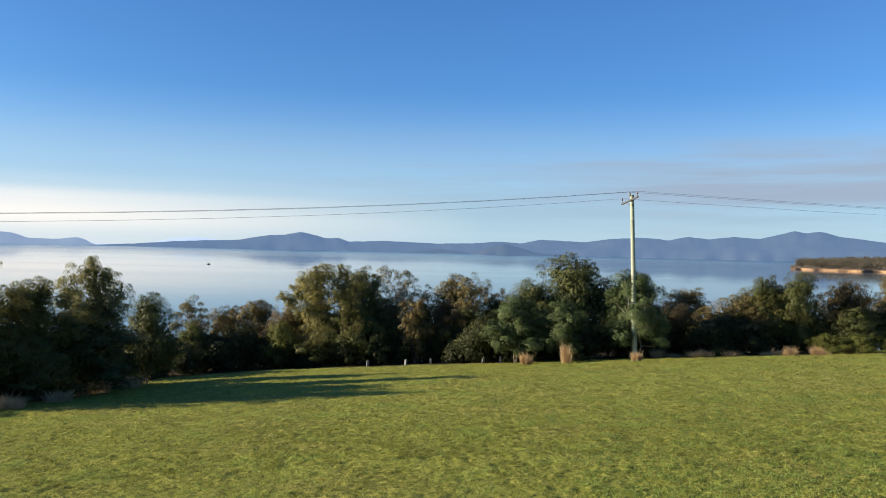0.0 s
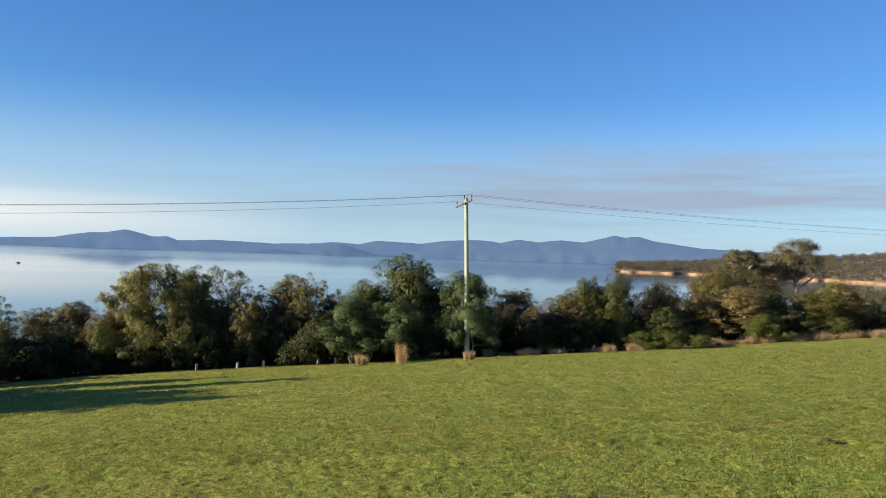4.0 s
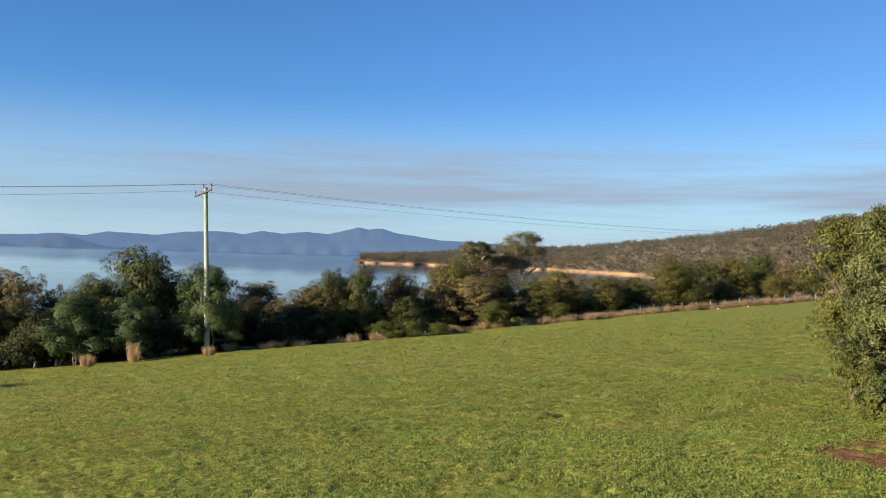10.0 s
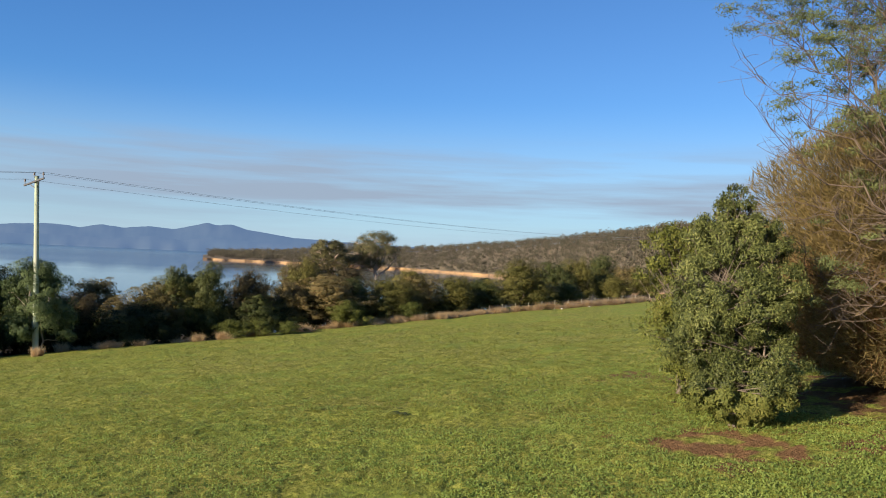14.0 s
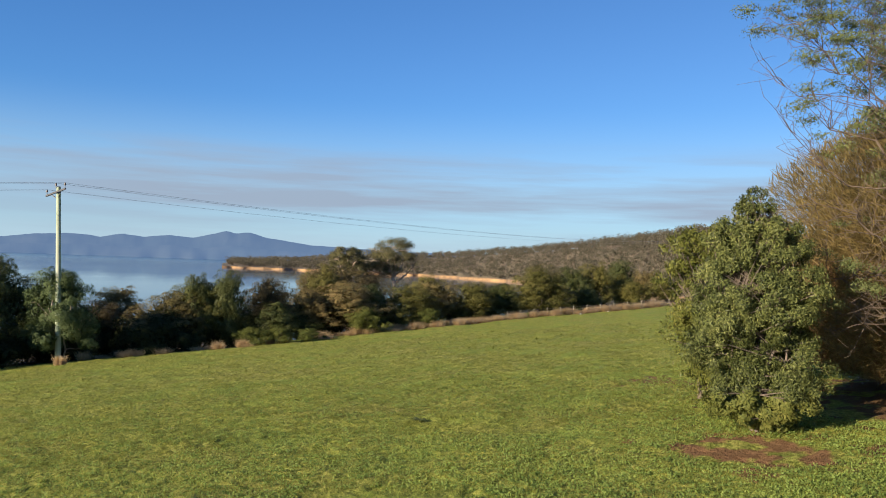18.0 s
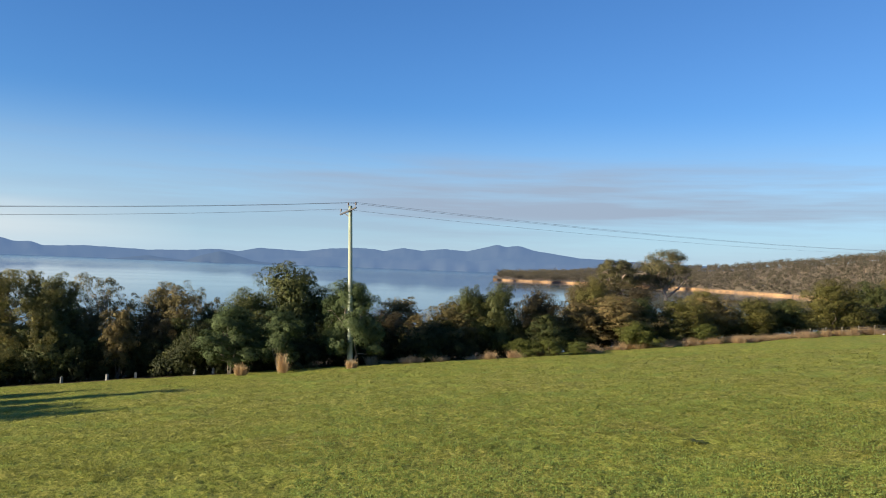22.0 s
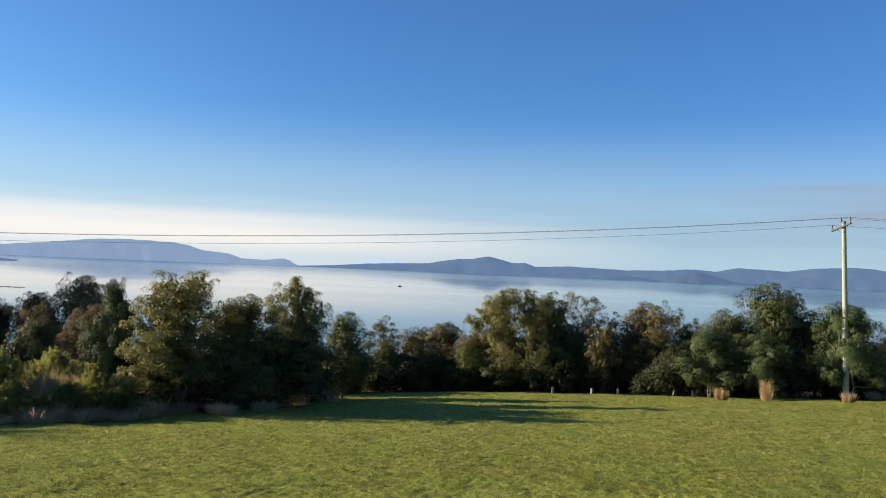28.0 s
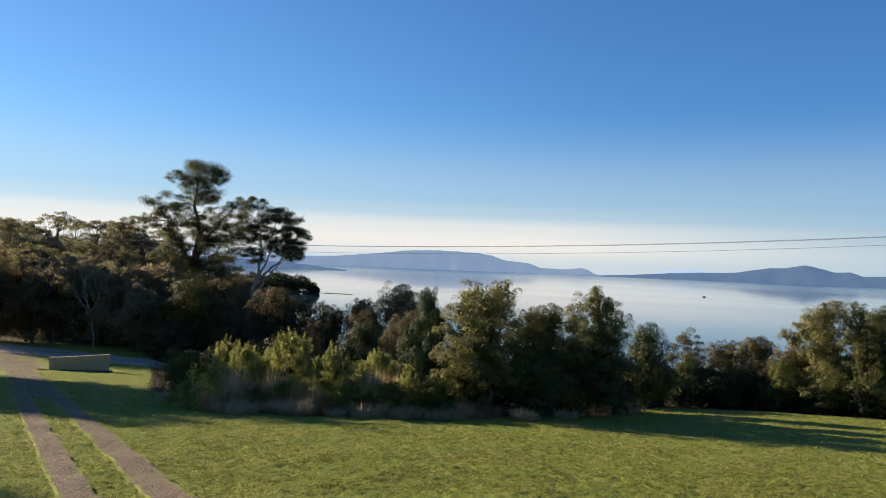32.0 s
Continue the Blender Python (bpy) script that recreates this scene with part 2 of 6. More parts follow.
LEAF = {
    "gum": leaf_mat("young_gum_leaf", (0.075, 0.085, 0.028), (0.195, 0.19, 0.068), (0.37, 0.31, 0.115), 0.55, 0.42, 0.5),
    "dark": leaf_mat("dark_leaf", (0.027, 0.036, 0.012), (0.075, 0.089, 0.029), (0.155, 0.155, 0.055), 0.2, 0.5, 0.6),
    "brown": leaf_mat("brown_leaf", (0.070, 0.066, 0.027), (0.172, 0.138, 0.056), (0.31, 0.21, 0.088), 0.2),
    "open": leaf_mat("dull_leaf", (0.053, 0.057, 0.026), (0.128, 0.117, 0.051), (0.225, 0.173, 0.078), 0.2),
    # near-black tints: deep shade under the belt is put into the leaf colour
    "under": leaf_mat("shade_dark_leaf", (0.018, 0.024, 0.009), (0.036, 0.044, 0.015), (0.070, 0.070, 0.026), 0.2),
    "wattle": leaf_mat("grey_green_leaf", (0.040, 0.064, 0.025), (0.088, 0.118, 0.046), (0.16, 0.19, 0.08), 0.22),
    "olive": leaf_mat("olive_leaf", (0.042, 0.048, 0.012), (0.115, 0.108, 0.029), (0.22, 0.175, 0.053), 0.2),
    "shrub": leaf_mat("shrub_leaf", (0.045, 0.060, 0.014), (0.110, 0.122, 0.029), (0.195, 0.19, 0.050), 0.2),
    "low": leaf_mat("yellow_green_leaf", (0.20, 0.21, 0.058), (0.42, 0.42, 0.125), (0.64, 0.58, 0.22), 0.75),
    "tall": leaf_mat("tall_gum_leaf", (0.105, 0.100, 0.050), (0.25, 0.225, 0.110), (0.43, 0.36, 0.18), 0.65),
    "crown": leaf_mat("high_gum_leaf", (0.052, 0.056, 0.024), (0.120, 0.122, 0.050), (0.21, 0.19, 0.082), 0.7),
    "scrub": leaf_mat("grey_scrub_leaf", (0.16, 0.13, 0.080), (0.34, 0.28, 0.17), (0.50, 0.40, 0.25), 0.7),
    "dome": leaf_mat("umber_leaf", (0.066, 0.056, 0.030), (0.16, 0.127, 0.066), (0.27, 0.205, 0.108), 0.55),
    "bush": leaf_mat("bush_leaf", (0.038, 0.050, 0.017), (0.152, 0.168, 0.052), (0.36, 0.36, 0.132), 0.28, 0.42, 0.7),
    "leafy": leaf_mat("leafy_bush_leaf", (0.045, 0.056, 0.012), (0.115, 0.125, 0.027), (0.22, 0.205, 0.055), 0.25, 0.4, 0.6),
    "needle": leaf_mat("rusty_needle", (0.081, 0.062, 0.025), (0.165, 0.126, 0.050), (0.32, 0.23, 0.092), 0.35),
    "feather": leaf_mat("feathery_leaf", (0.080, 0.102, 0.038), (0.162, 0.182, 0.068), (0.30, 0.29, 0.115), 0.3),
    "rust": leaf_mat("dead_needle", (0.116, 0.064, 0.030), (0.209, 0.116, 0.055), (0.319, 0.193, 0.099), 0.25),
    "straw": leaf_mat("dry_grass", (0.38, 0.27, 0.155), (0.60, 0.455, 0.27), (0.78, 0.64, 0.41), 0.75, 0.7, 0.6),
    "grass": leaf_mat("lawn_blade", (0.17, 0.19, 0.043), (0.30, 0.31, 0.070), (0.42, 0.395, 0.105), 0.6, 0.6, 0.5),
    "weed": leaf_mat("weed_leaf", (0.14, 0.20, 0.048), (0.26, 0.33, 0.080), (0.40, 0.43, 0.125), 0.5, 0.5, 0.6),
    "far": leaf_mat("far_gum_leaf", (0.045, 0.044, 0.031), (0.085, 0.078, 0.054), (0.16, 0.137, 0.097), 0.2, 0.7, 0.7),
}
BARK = mat("grey_bark", (0.17, 0.13, 0.10), 0.85, (0.09, 0.07, 0.055), 6, bump=0.01)
PALE_BARK = mat("pale_gum_bark", (0.38, 0.29, 0.21), 0.75, (0.24, 0.17, 0.12), 3, bump=0.008, third=(0.46, 0.38, 0.29), third_scale=1.0)
WATTLE_BARK = mat("grey_wattle_bark", (0.34, 0.29, 0.23), 0.85, (0.20, 0.16, 0.12), 6, bump=0.008)
STEM_BARK = mat("smooth_wattle_bark", (0.24, 0.165, 0.11), 0.8, (0.11, 0.075, 0.052), 2.5, bump=0.03, bump_scale=9, third=(0.12, 0.08, 0.055), third_scale=1.1, stretch=(3, 3, 0.8))
TWIG = mat("grey_twig", (0.19, 0.145, 0.115), 0.8, (0.11, 0.085, 0.065), 8)
BRANCH = mat("brown_wattle_branch", (0.125, 0.088, 0.062), 0.85, (0.07, 0.05, 0.038), 8)
POLE_WOOD = mat("treated_pole_wood", (0.36, 0.43, 0.31), 0.75, (0.24, 0.28, 0.19), 3, bump=0.006, third=(0.43, 0.42, 0.34), third_scale=0.8, stretch=(4, 4, 0.4))
STEEL = mat("galvanised_steel", (0.11, 0.11, 0.115), 0.6, (0.07, 0.07, 0.08), 10, metal=0.3)
PORCELAIN = mat("brown_porcelain", (0.08, 0.06, 0.05), 0.55, (0.14, 0.10, 0.08), 12)
WIRE = mat("grey_wire", (0.16, 0.16, 0.17), 0.6, (0.22, 0.22, 0.22), 20, metal=0.3)
WALL_RENDER = mat("cream_block", (0.48, 0.41, 0.25), 0.85, (0.41, 0.35, 0.21), 3, bump=0.004, third=(0.38, 0.31, 0.19), third_scale=0.9)
DRIVE_GRAVEL = mat("worn_gravel", (0.30, 0.215, 0.15), 0.95, (0.10, 0.072, 0.05), 24, detail=8, bump=0.035, bump_scale=20, spec=0.1, third=(0.22, 0.175, 0.10), third_scale=1.3)
GRAVEL = mat("gravel", (0.68, 0.50, 0.27), 0.9, (0.46, 0.32, 0.17), 34, detail=8, bump=0.014, bump_scale=26, spec=0.1, third=(0.72, 0.54, 0.32), third_scale=0.8)
ROAD = mat("road_surface", (0.33, 0.27, 0.21), 0.9, (0.24, 0.20, 0.16), 2.5, bump=0.01, third=(0.40, 0.32, 0.24), third_scale=0.3)
CLIFF = mat("orange_sandstone", (0.31, 0.185, 0.092), 0.85, (0.10, 0.07, 0.048), 0.22, bump=1.6, bump_scale=0.25, third=(0.46, 0.275, 0.12), third_scale=0.02, stretch=(1, 1, 3))
ROCK = mat("dark_shore_rock", (0.06, 0.05, 0.045), 0.8, (0.11, 0.09, 0.07), 0.6, bump=0.2)
HILL_SOIL = mat("hill_soil", (0.13, 0.10, 0.06), 0.9, (0.20, 0.15, 0.09), 0.03, third=(0.09, 0.08, 0.045), third_scale=0.008)
GUARD = mat("pale_plastic_sleeve", (0.17, 0.18, 0.175), 0.5, (0.12, 0.13, 0.125), 5)
DEAD_WOOD = mat("weathered_post_wood", (0.40, 0.36, 0.30), 0.85, (0.26, 0.23, 0.19), 7, bump=0.005, stretch=(4, 4, 0.6))
WHITE_STONE = mat("white_stone", (0.55, 0.53, 0.48), 0.8, (0.42, 0.40, 0.36), 8, bump=0.006)
BOAT_PAINT = mat("dark_boat_paint", (0.05, 0.06, 0.08), 0.4, (0.08, 0.09, 0.11), 2)


def grassy_rim(m, grass, start=1.32):
    """Lets grass creep in over the ragged edges of a gravel strip."""
    t = m.node_tree
    p = t.nodes["Principled BSDF"]
    src = p.inputs["Base Color"].links[0].from_socket
    at = t.nodes.new("ShaderNodeAttribute")
    at.attribute_name = "rim"
    co = t.nodes.new("ShaderNodeTexCoord")
    nz = t.nodes.new("ShaderNodeTexNoise")
    nz.inputs["Scale"].default_value, nz.inputs["Detail"].default_value, nz.inputs["Roughness"].default_value = 3.0, 9, 0.7
    t.links.new(co.outputs["Object"], nz.inputs["Vector"])
    s = nd(t, "ShaderNodeMath", op="MULTIPLY_ADD")
    s.inputs[1].default_value = 1.5
    t.links.new(nz.outputs["Fac"], s.inputs[0])
    t.links.new(at.outputs["Fac"], s.inputs[2])
    r = t.nodes.new("ShaderNodeMapRange")
    r.inputs["From Min"].default_value, r.inputs["From Max"].default_value = start, start + 0.23
    t.links.new(s.outputs[0], r.inputs["Value"])
    x = nd(t, "ShaderNodeMix", dtype="RGBA")
    x.inputs["B"].default_value = (*grass, 1)
    t.links.new(src, x.inputs["A"])
    t.links.new(r.outputs["Result"], x.inputs["Factor"])
    t.links.new(x.outputs["Result"], p.inputs["Base Color"])


grassy_rim(DRIVE_GRAVEL, (0.24, 0.255, 0.045))
grassy_rim(GRAVEL, (0.24, 0.27, 0.045), 1.66)


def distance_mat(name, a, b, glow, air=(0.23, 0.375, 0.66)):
    """Far hills across the water: blue glow stands in for miles of hazy air."""
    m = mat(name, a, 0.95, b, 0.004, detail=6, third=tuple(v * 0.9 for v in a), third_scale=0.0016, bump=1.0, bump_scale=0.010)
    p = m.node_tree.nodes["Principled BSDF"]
    # haze painted as emission; the hills themselves give no light
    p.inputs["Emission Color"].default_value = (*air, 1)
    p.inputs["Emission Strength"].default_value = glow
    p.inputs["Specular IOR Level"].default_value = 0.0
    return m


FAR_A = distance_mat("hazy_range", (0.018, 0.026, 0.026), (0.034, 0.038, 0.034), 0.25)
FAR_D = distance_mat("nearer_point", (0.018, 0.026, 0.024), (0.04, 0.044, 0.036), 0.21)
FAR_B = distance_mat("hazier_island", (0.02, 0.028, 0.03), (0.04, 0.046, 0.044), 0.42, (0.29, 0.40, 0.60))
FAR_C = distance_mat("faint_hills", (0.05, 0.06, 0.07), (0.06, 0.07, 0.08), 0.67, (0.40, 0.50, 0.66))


def sea_mat():
    m = bpy.data.materials.new("calm_sea")
    m.use_nodes = True
    t = m.node_tree
    p = t.nodes["Principled BSDF"]
    p.inputs["Base Color"].default_value = (0.035, 0.08, 0.12, 1)
    p.inputs["Roughness"].default_value = 0.06
    p.inputs["IOR"].default_value = 1.33
    co = t.nodes.new("ShaderNodeTexCoord")
    hs = []
    for sc, st, amp in ((0.35, (1, 1, 1), 0.12), (0.06, (1, 1, 1), 0.05), (0.0022, (1, 6, 1), 3.0)):
        mp = t.nodes.new("ShaderNodeMapping")
        mp.inputs["Scale"].default_value = st
        t.links.new(co.outputs["Object"], mp.inputs["Vector"])
        n = t.nodes.new("ShaderNodeTexNoise")
        n.inputs["Scale"].default_value, n.inputs["Detail"].default_value = sc, 3
        t.links.new(mp.outputs["Vector"], n.inputs["Vector"])
        k = nd(t, "ShaderNodeMath", op="MULTIPLY")
        k.inputs[1].default_value = amp
        t.links.new(n.outputs["Fac"], k.inputs[0])
        hs.append(k.outputs[0])
    a = nd(t, "ShaderNodeMath", op="ADD")
    t.links.new(hs[0], a.inputs[0])
    t.links.new(hs[1], a.inputs[1])
    b = t.nodes.new("ShaderNodeBump")
    b.inputs["Strength"].default_value, b.inputs["Distance"].default_value = 1.0, 0.0005
    t.links.new(a.outputs[0], b.inputs["Height"])
    t.links.new(b.outputs["Normal"], p.inputs["Normal"])
    # wind lanes: strips of smoother and rougher water
    r = t.nodes.new("ShaderNodeMapRange")
    r.inputs["From Min"].default_value, r.inputs["From Max"].default_value = 1.2, 1.8
    r.inputs["To Min"].default_value, r.inputs["To Max"].default_value = 0.045, 0.068
    t.links.new(hs[2], r.inputs["Value"])
    # a light breeze farther out
    ln = nd(t, "ShaderNodeVectorMath", op="LENGTH")
    t.links.new(co.outputs["Object"], ln.inputs[0])
    br = t.nodes.new("ShaderNodeMapRange")
    br.inputs["From Min"].default_value, br.inputs["From Max"].default_value = 1300, 2600
    br.inputs["To Max"].default_value = 0.10
    t.links.new(ln.outputs["Value"], br.inputs["Value"])
    ad = nd(t, "ShaderNodeMath", op="ADD")
    t.links.new(r.outputs["Result"], ad.inputs[0])
    t.links.new(br.outputs["Result"], ad.inputs[1])
    t.links.new(ad.outputs[0], p.inputs["Roughness"])
    return m


SEA = sea_mat()


def lawn_mat():
    """Mown grass with yellowed and clovery drifts, bare soil by the big bush, litter under the trees."""
    m = mat("lawn", (0.31, 0.322, 0.073), 0.85, (0.44, 0.412, 0.10), 11.0, detail=9, bump=0.09, bump_scale=8.0, third=(0.39, 0.345, 0.10), third_scale=0.3, spec=0.05)
    t = m.node_tree
    p = t.nodes["Principled BSDF"]
    src = p.inputs["Base Color"].links[0].from_socket
    co = t.nodes.new("ShaderNodeTexCoord")
    wob = t.nodes.new("ShaderNodeTexNoise")
    wob.inputs["Scale"].default_value, wob.inputs["Detail"].default_value = 1.9, 8
    t.links.new(co.outputs["Object"], wob.inputs["Vector"])
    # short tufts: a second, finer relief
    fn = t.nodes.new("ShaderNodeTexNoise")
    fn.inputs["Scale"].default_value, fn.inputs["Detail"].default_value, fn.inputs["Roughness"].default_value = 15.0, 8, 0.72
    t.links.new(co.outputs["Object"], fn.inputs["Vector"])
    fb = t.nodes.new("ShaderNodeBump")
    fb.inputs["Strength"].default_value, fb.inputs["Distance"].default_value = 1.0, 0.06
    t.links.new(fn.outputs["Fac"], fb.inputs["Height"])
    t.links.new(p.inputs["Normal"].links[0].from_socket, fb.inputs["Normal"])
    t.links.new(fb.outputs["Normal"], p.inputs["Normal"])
    # the same noise darkens the hollows: shade between tufts, painted into the colour
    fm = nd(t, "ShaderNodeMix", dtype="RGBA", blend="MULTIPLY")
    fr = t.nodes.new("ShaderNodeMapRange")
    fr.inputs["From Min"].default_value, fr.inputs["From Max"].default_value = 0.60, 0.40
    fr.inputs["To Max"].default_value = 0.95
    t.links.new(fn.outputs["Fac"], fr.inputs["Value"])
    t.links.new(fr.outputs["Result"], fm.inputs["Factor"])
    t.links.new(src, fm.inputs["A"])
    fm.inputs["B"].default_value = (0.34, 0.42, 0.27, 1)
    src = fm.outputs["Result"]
    # darker hand-wide patches, by a broader noise of their own
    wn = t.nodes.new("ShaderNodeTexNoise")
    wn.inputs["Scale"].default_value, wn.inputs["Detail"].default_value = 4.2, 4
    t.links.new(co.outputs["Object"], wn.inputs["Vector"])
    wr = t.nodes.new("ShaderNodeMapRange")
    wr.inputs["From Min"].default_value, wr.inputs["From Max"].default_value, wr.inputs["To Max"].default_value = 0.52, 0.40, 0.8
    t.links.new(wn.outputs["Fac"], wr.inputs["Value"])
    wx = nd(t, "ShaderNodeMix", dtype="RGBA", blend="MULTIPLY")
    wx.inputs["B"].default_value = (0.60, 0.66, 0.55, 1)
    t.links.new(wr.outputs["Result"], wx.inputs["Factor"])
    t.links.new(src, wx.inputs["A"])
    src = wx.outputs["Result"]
    # rich green clover, small drifts
    cn = t.nodes.new("ShaderNodeTexNoise")
    cn.inputs["Scale"].default_value, cn.inputs["Detail"].default_value = 0.55, 7
    t.links.new(co.outputs["Object"], cn.inputs["Vector"])
    cr = t.nodes.new("ShaderNodeMapRange")
    cr.inputs["From Min"].default_value, cr.inputs["From Max"].default_value = 0.50, 0.66
    cr.inputs["To Max"].default_value = 0.75
    t.links.new(cn.outputs["Fac"], cr.inputs["Value"])
    cx = nd(t, "ShaderNodeMix", dtype="RGBA")
    cx.inputs["B"].default_value = (0.19, 0.245, 0.048, 1)
    t.links.new(src, cx.inputs["A"])
    t.links.new(cr.outputs["Result"], cx.inputs["Factor"])
    res = cx.outputs["Result"]
    for (x, y, rx, ry), soil in (((10.7, 6.1, 1.35, 1.6), (0.20, 0.105, 0.055)), ((12.4, 4.3, 1.0, 0.9), (0.20, 0.105, 0.055)), ((16.6, 11.6, 0.9, 1.5), (0.17, 0.10, 0.055)), ((17.0, 6.2, 4.2, 3.2), (0.13, 0.075, 0.04))):
        mp = t.nodes.new("ShaderNodeMapping")
        mp.vector_type = "TEXTURE"
        mp.inputs["Location"].default_value = (x, y, 0)
        mp.inputs["Scale"].default_value = (rx, ry, 1000)
        t.links.new(co.outputs["Object"], mp.inputs["Vector"])
        ln = nd(t, "ShaderNodeVectorMath", op="LENGTH")
        t.links.new(mp.outputs["Vector"], ln.inputs[0])
        ad = nd(t, "ShaderNodeMath", op="MULTIPLY_ADD")
        ad.inputs[1].default_value = 5.0
        t.links.new(wob.outputs["Fac"], ad.inputs[0])
        t.links.new(ln.outputs["Value"], ad.inputs[2])
        mr = t.nodes.new("ShaderNodeMapRange")
        mr.inputs["From Min"].default_value, mr.inputs["From Max"].default_value = 2.9, 3.3
        mr.inputs["To Min"].default_value, mr.inputs["To Max"].default_value = 0.95, 0.0
        t.links.new(ad.outputs[0], mr.inputs["Value"])
        mx = nd(t, "ShaderNodeMix", dtype="RGBA")
        mx.inputs["B"].default_value = (*soil, 1)
        t.links.new(mr.outputs["Result"], mx.inputs["Factor"])
        t.links.new(res, mx.inputs["A"])
        res = mx.outputs["Result"]
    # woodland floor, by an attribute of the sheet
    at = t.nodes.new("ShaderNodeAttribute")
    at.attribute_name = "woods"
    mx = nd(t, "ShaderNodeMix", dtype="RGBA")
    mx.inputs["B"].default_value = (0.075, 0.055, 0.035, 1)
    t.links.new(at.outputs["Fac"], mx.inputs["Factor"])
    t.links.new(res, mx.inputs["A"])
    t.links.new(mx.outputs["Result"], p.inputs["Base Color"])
    return m


LAWN = lawn_mat()


# ---- mesh helpers ----
def quads(name, verts, faces, material, smooth=False, normals=None):
    """A mesh from arrays of vertices and four-cornered faces, with rounded shading where normals are given."""
    V, F = np.asarray(verts, dtype=np.float32), np.asarray(faces, dtype=np.int32)
    me = bpy.data.meshes.new(name)
    me.vertices.add(len(V))
    me.vertices.foreach_set("co", V.ravel())
    me.loops.add(F.size)
    me.loops.foreach_set("vertex_index", F.ravel())
    me.polygons.add(len(F))
    me.polygons.foreach_set("loop_start", np.arange(0, F.size, 4, dtype=np.int32))
    me.update(calc_edges=True)
    me.validate()
    if smooth:
        me.polygons.foreach_set("use_smooth", np.ones(len(F), dtype=bool))
    if normals is not None:
        me.polygons.foreach_set("use_smooth", np.ones(len(me.polygons), dtype=bool))
        me.normals_split_custom_set_from_vertices(normals)
    me.materials.append(material)
    return me


def part(name, bm, material, parent, label=""):
    """Links a bmesh as one mesh object under a thing or a part."""
    me = bpy.data.meshes.new(name)
    bm.to_mesh(me)
    bm.free()
    me.materials.append(material)
    ob = new(name, me)
    ob.parent = parent
    if label:
        tagged(ob, label)
    return ob


def part_mesh(name, me, parent, label=""):
    ob = new(name, me)
    ob.parent = parent
    if label:
        tagged(ob, label)
    return ob


def empty(name, m, label="", category="", group="", kind=""):
    ob = new(name)
    ob.empty_display_size = 0.2
    ob.matrix_world = m
    return tagged(ob, label, category, group, kind)


class Wood:
    """Gathers tapered, bending limbs into one mesh."""

    def __init__(self, sides=6):
        self.v, self.f, self.n, self.sides = [], [], 0, sides

    def limb(self, points, radii):
        P = np.asarray(points, dtype=float)
        n, k = len(P), self.sides
        T = np.gradient(P, axis=0)
        T /= np.linalg.norm(T, axis=1)[:, None] + 1e-9
        up = np.array([0.31, 0.17, 0.93]) if abs(T[0][2]) < 0.9 else np.array([0.95, 0.2, 0.1])
        A = np.cross(T, up)
        A /= np.linalg.norm(A, axis=1)[:, None] + 1e-9
        B = np.cross(T, A)
        th = np.arange(k) * 2 * math.pi / k
        R = np.asarray(radii)[:, None, None]
        ring = P[:, None, :] + R * (np.cos(th)[None, :, None] * A[:, None, :] + np.sin(th)[None, :, None] * B[:, None, :])
        self.v.append(ring.reshape(-1, 3))
        i = np.arange(n - 1)[:, None] * k + np.arange(k)[None, :]
        j = np.arange(n - 1)[:, None] * k + (np.arange(k)[None, :] + 1) % k
        self.f.append(np.stack([i, j, j + k, i + k], -1).reshape(-1, 4) + self.n)
        self.n += n * k

    def mesh(self, name, material):
        return quads(name, np.concatenate(self.v), np.concatenate(self.f), material, True)


def path(rng, p0, p1, n, wander):
    """Points of a limb from p0 to p1 that wanders off the straight line."""
    p0, p1 = np.asarray(p0, float), np.asarray(p1, float)
    u = np.linspace(0, 1, n)[:, None]
    off = rng.normal(0, wander, (n, 3)) * np.sin(u * math.pi)
    off = (off + np.roll(off, 1, 0)) / 2
    return p0 + (p1 - p0) * u + off


def leaf_quads(rng, P, out, length, width, droop):
    """Four-cornered leaves at the points P, turned outwards and at random."""
    n = len(P)
    ax = rng.normal(size=(n, 3)) + out * 0.6
    ax[:, 2] -= droop
    ax /= np.linalg.norm(ax, axis=1)[:, None]
    wd = np.cross(ax, rng.normal(size=(n, 3)))
    wd /= np.linalg.norm(wd, axis=1)[:, None] + 1e-9
    L = length * rng.uniform(0.65, 1.35, n)[:, None] / 2
    W = width * rng.uniform(0.7, 1.3, n)[:, None] / 2
    V = np.stack([P - ax * L, P + wd * W - ax * L * 0.15, P + ax * L, P - wd * W - ax * L * 0.15], 1).reshape(-1, 3)
    return V, np.arange(n * 4).reshape(-1, 4)


def facing_leaves(rng, P, out, length, width, droop=0.3, face=1.0):
    """Leaves at the points P whose blades lie mostly across the outward direction, as on the skin of a crown."""
    n = len(P)
    nm = out * face + rng.normal(size=(n, 3)) * 0.55
    ax = np.cross(nm, rng.normal(size=(n, 3)))
    ax[:, 2] -= droop
    ax /= np.linalg.norm(ax, axis=1)[:, None] + 1e-9
    wd = np.cross(ax, nm)
    wd /= np.linalg.norm(wd, axis=1)[:, None] + 1e-9
    L = length * rng.uniform(0.65, 1.35, n)[:, None] / 2
    W = width * rng.uniform(0.7, 1.3, n)[:, None] / 2
    V = np.stack([P - ax * L, P + wd * W - ax * L * 0.15, P + ax * L, P - wd * W - ax * L * 0.15], 1).reshape(-1, 3)
    return V, np.arange(n * 4).reshape(-1, 4)


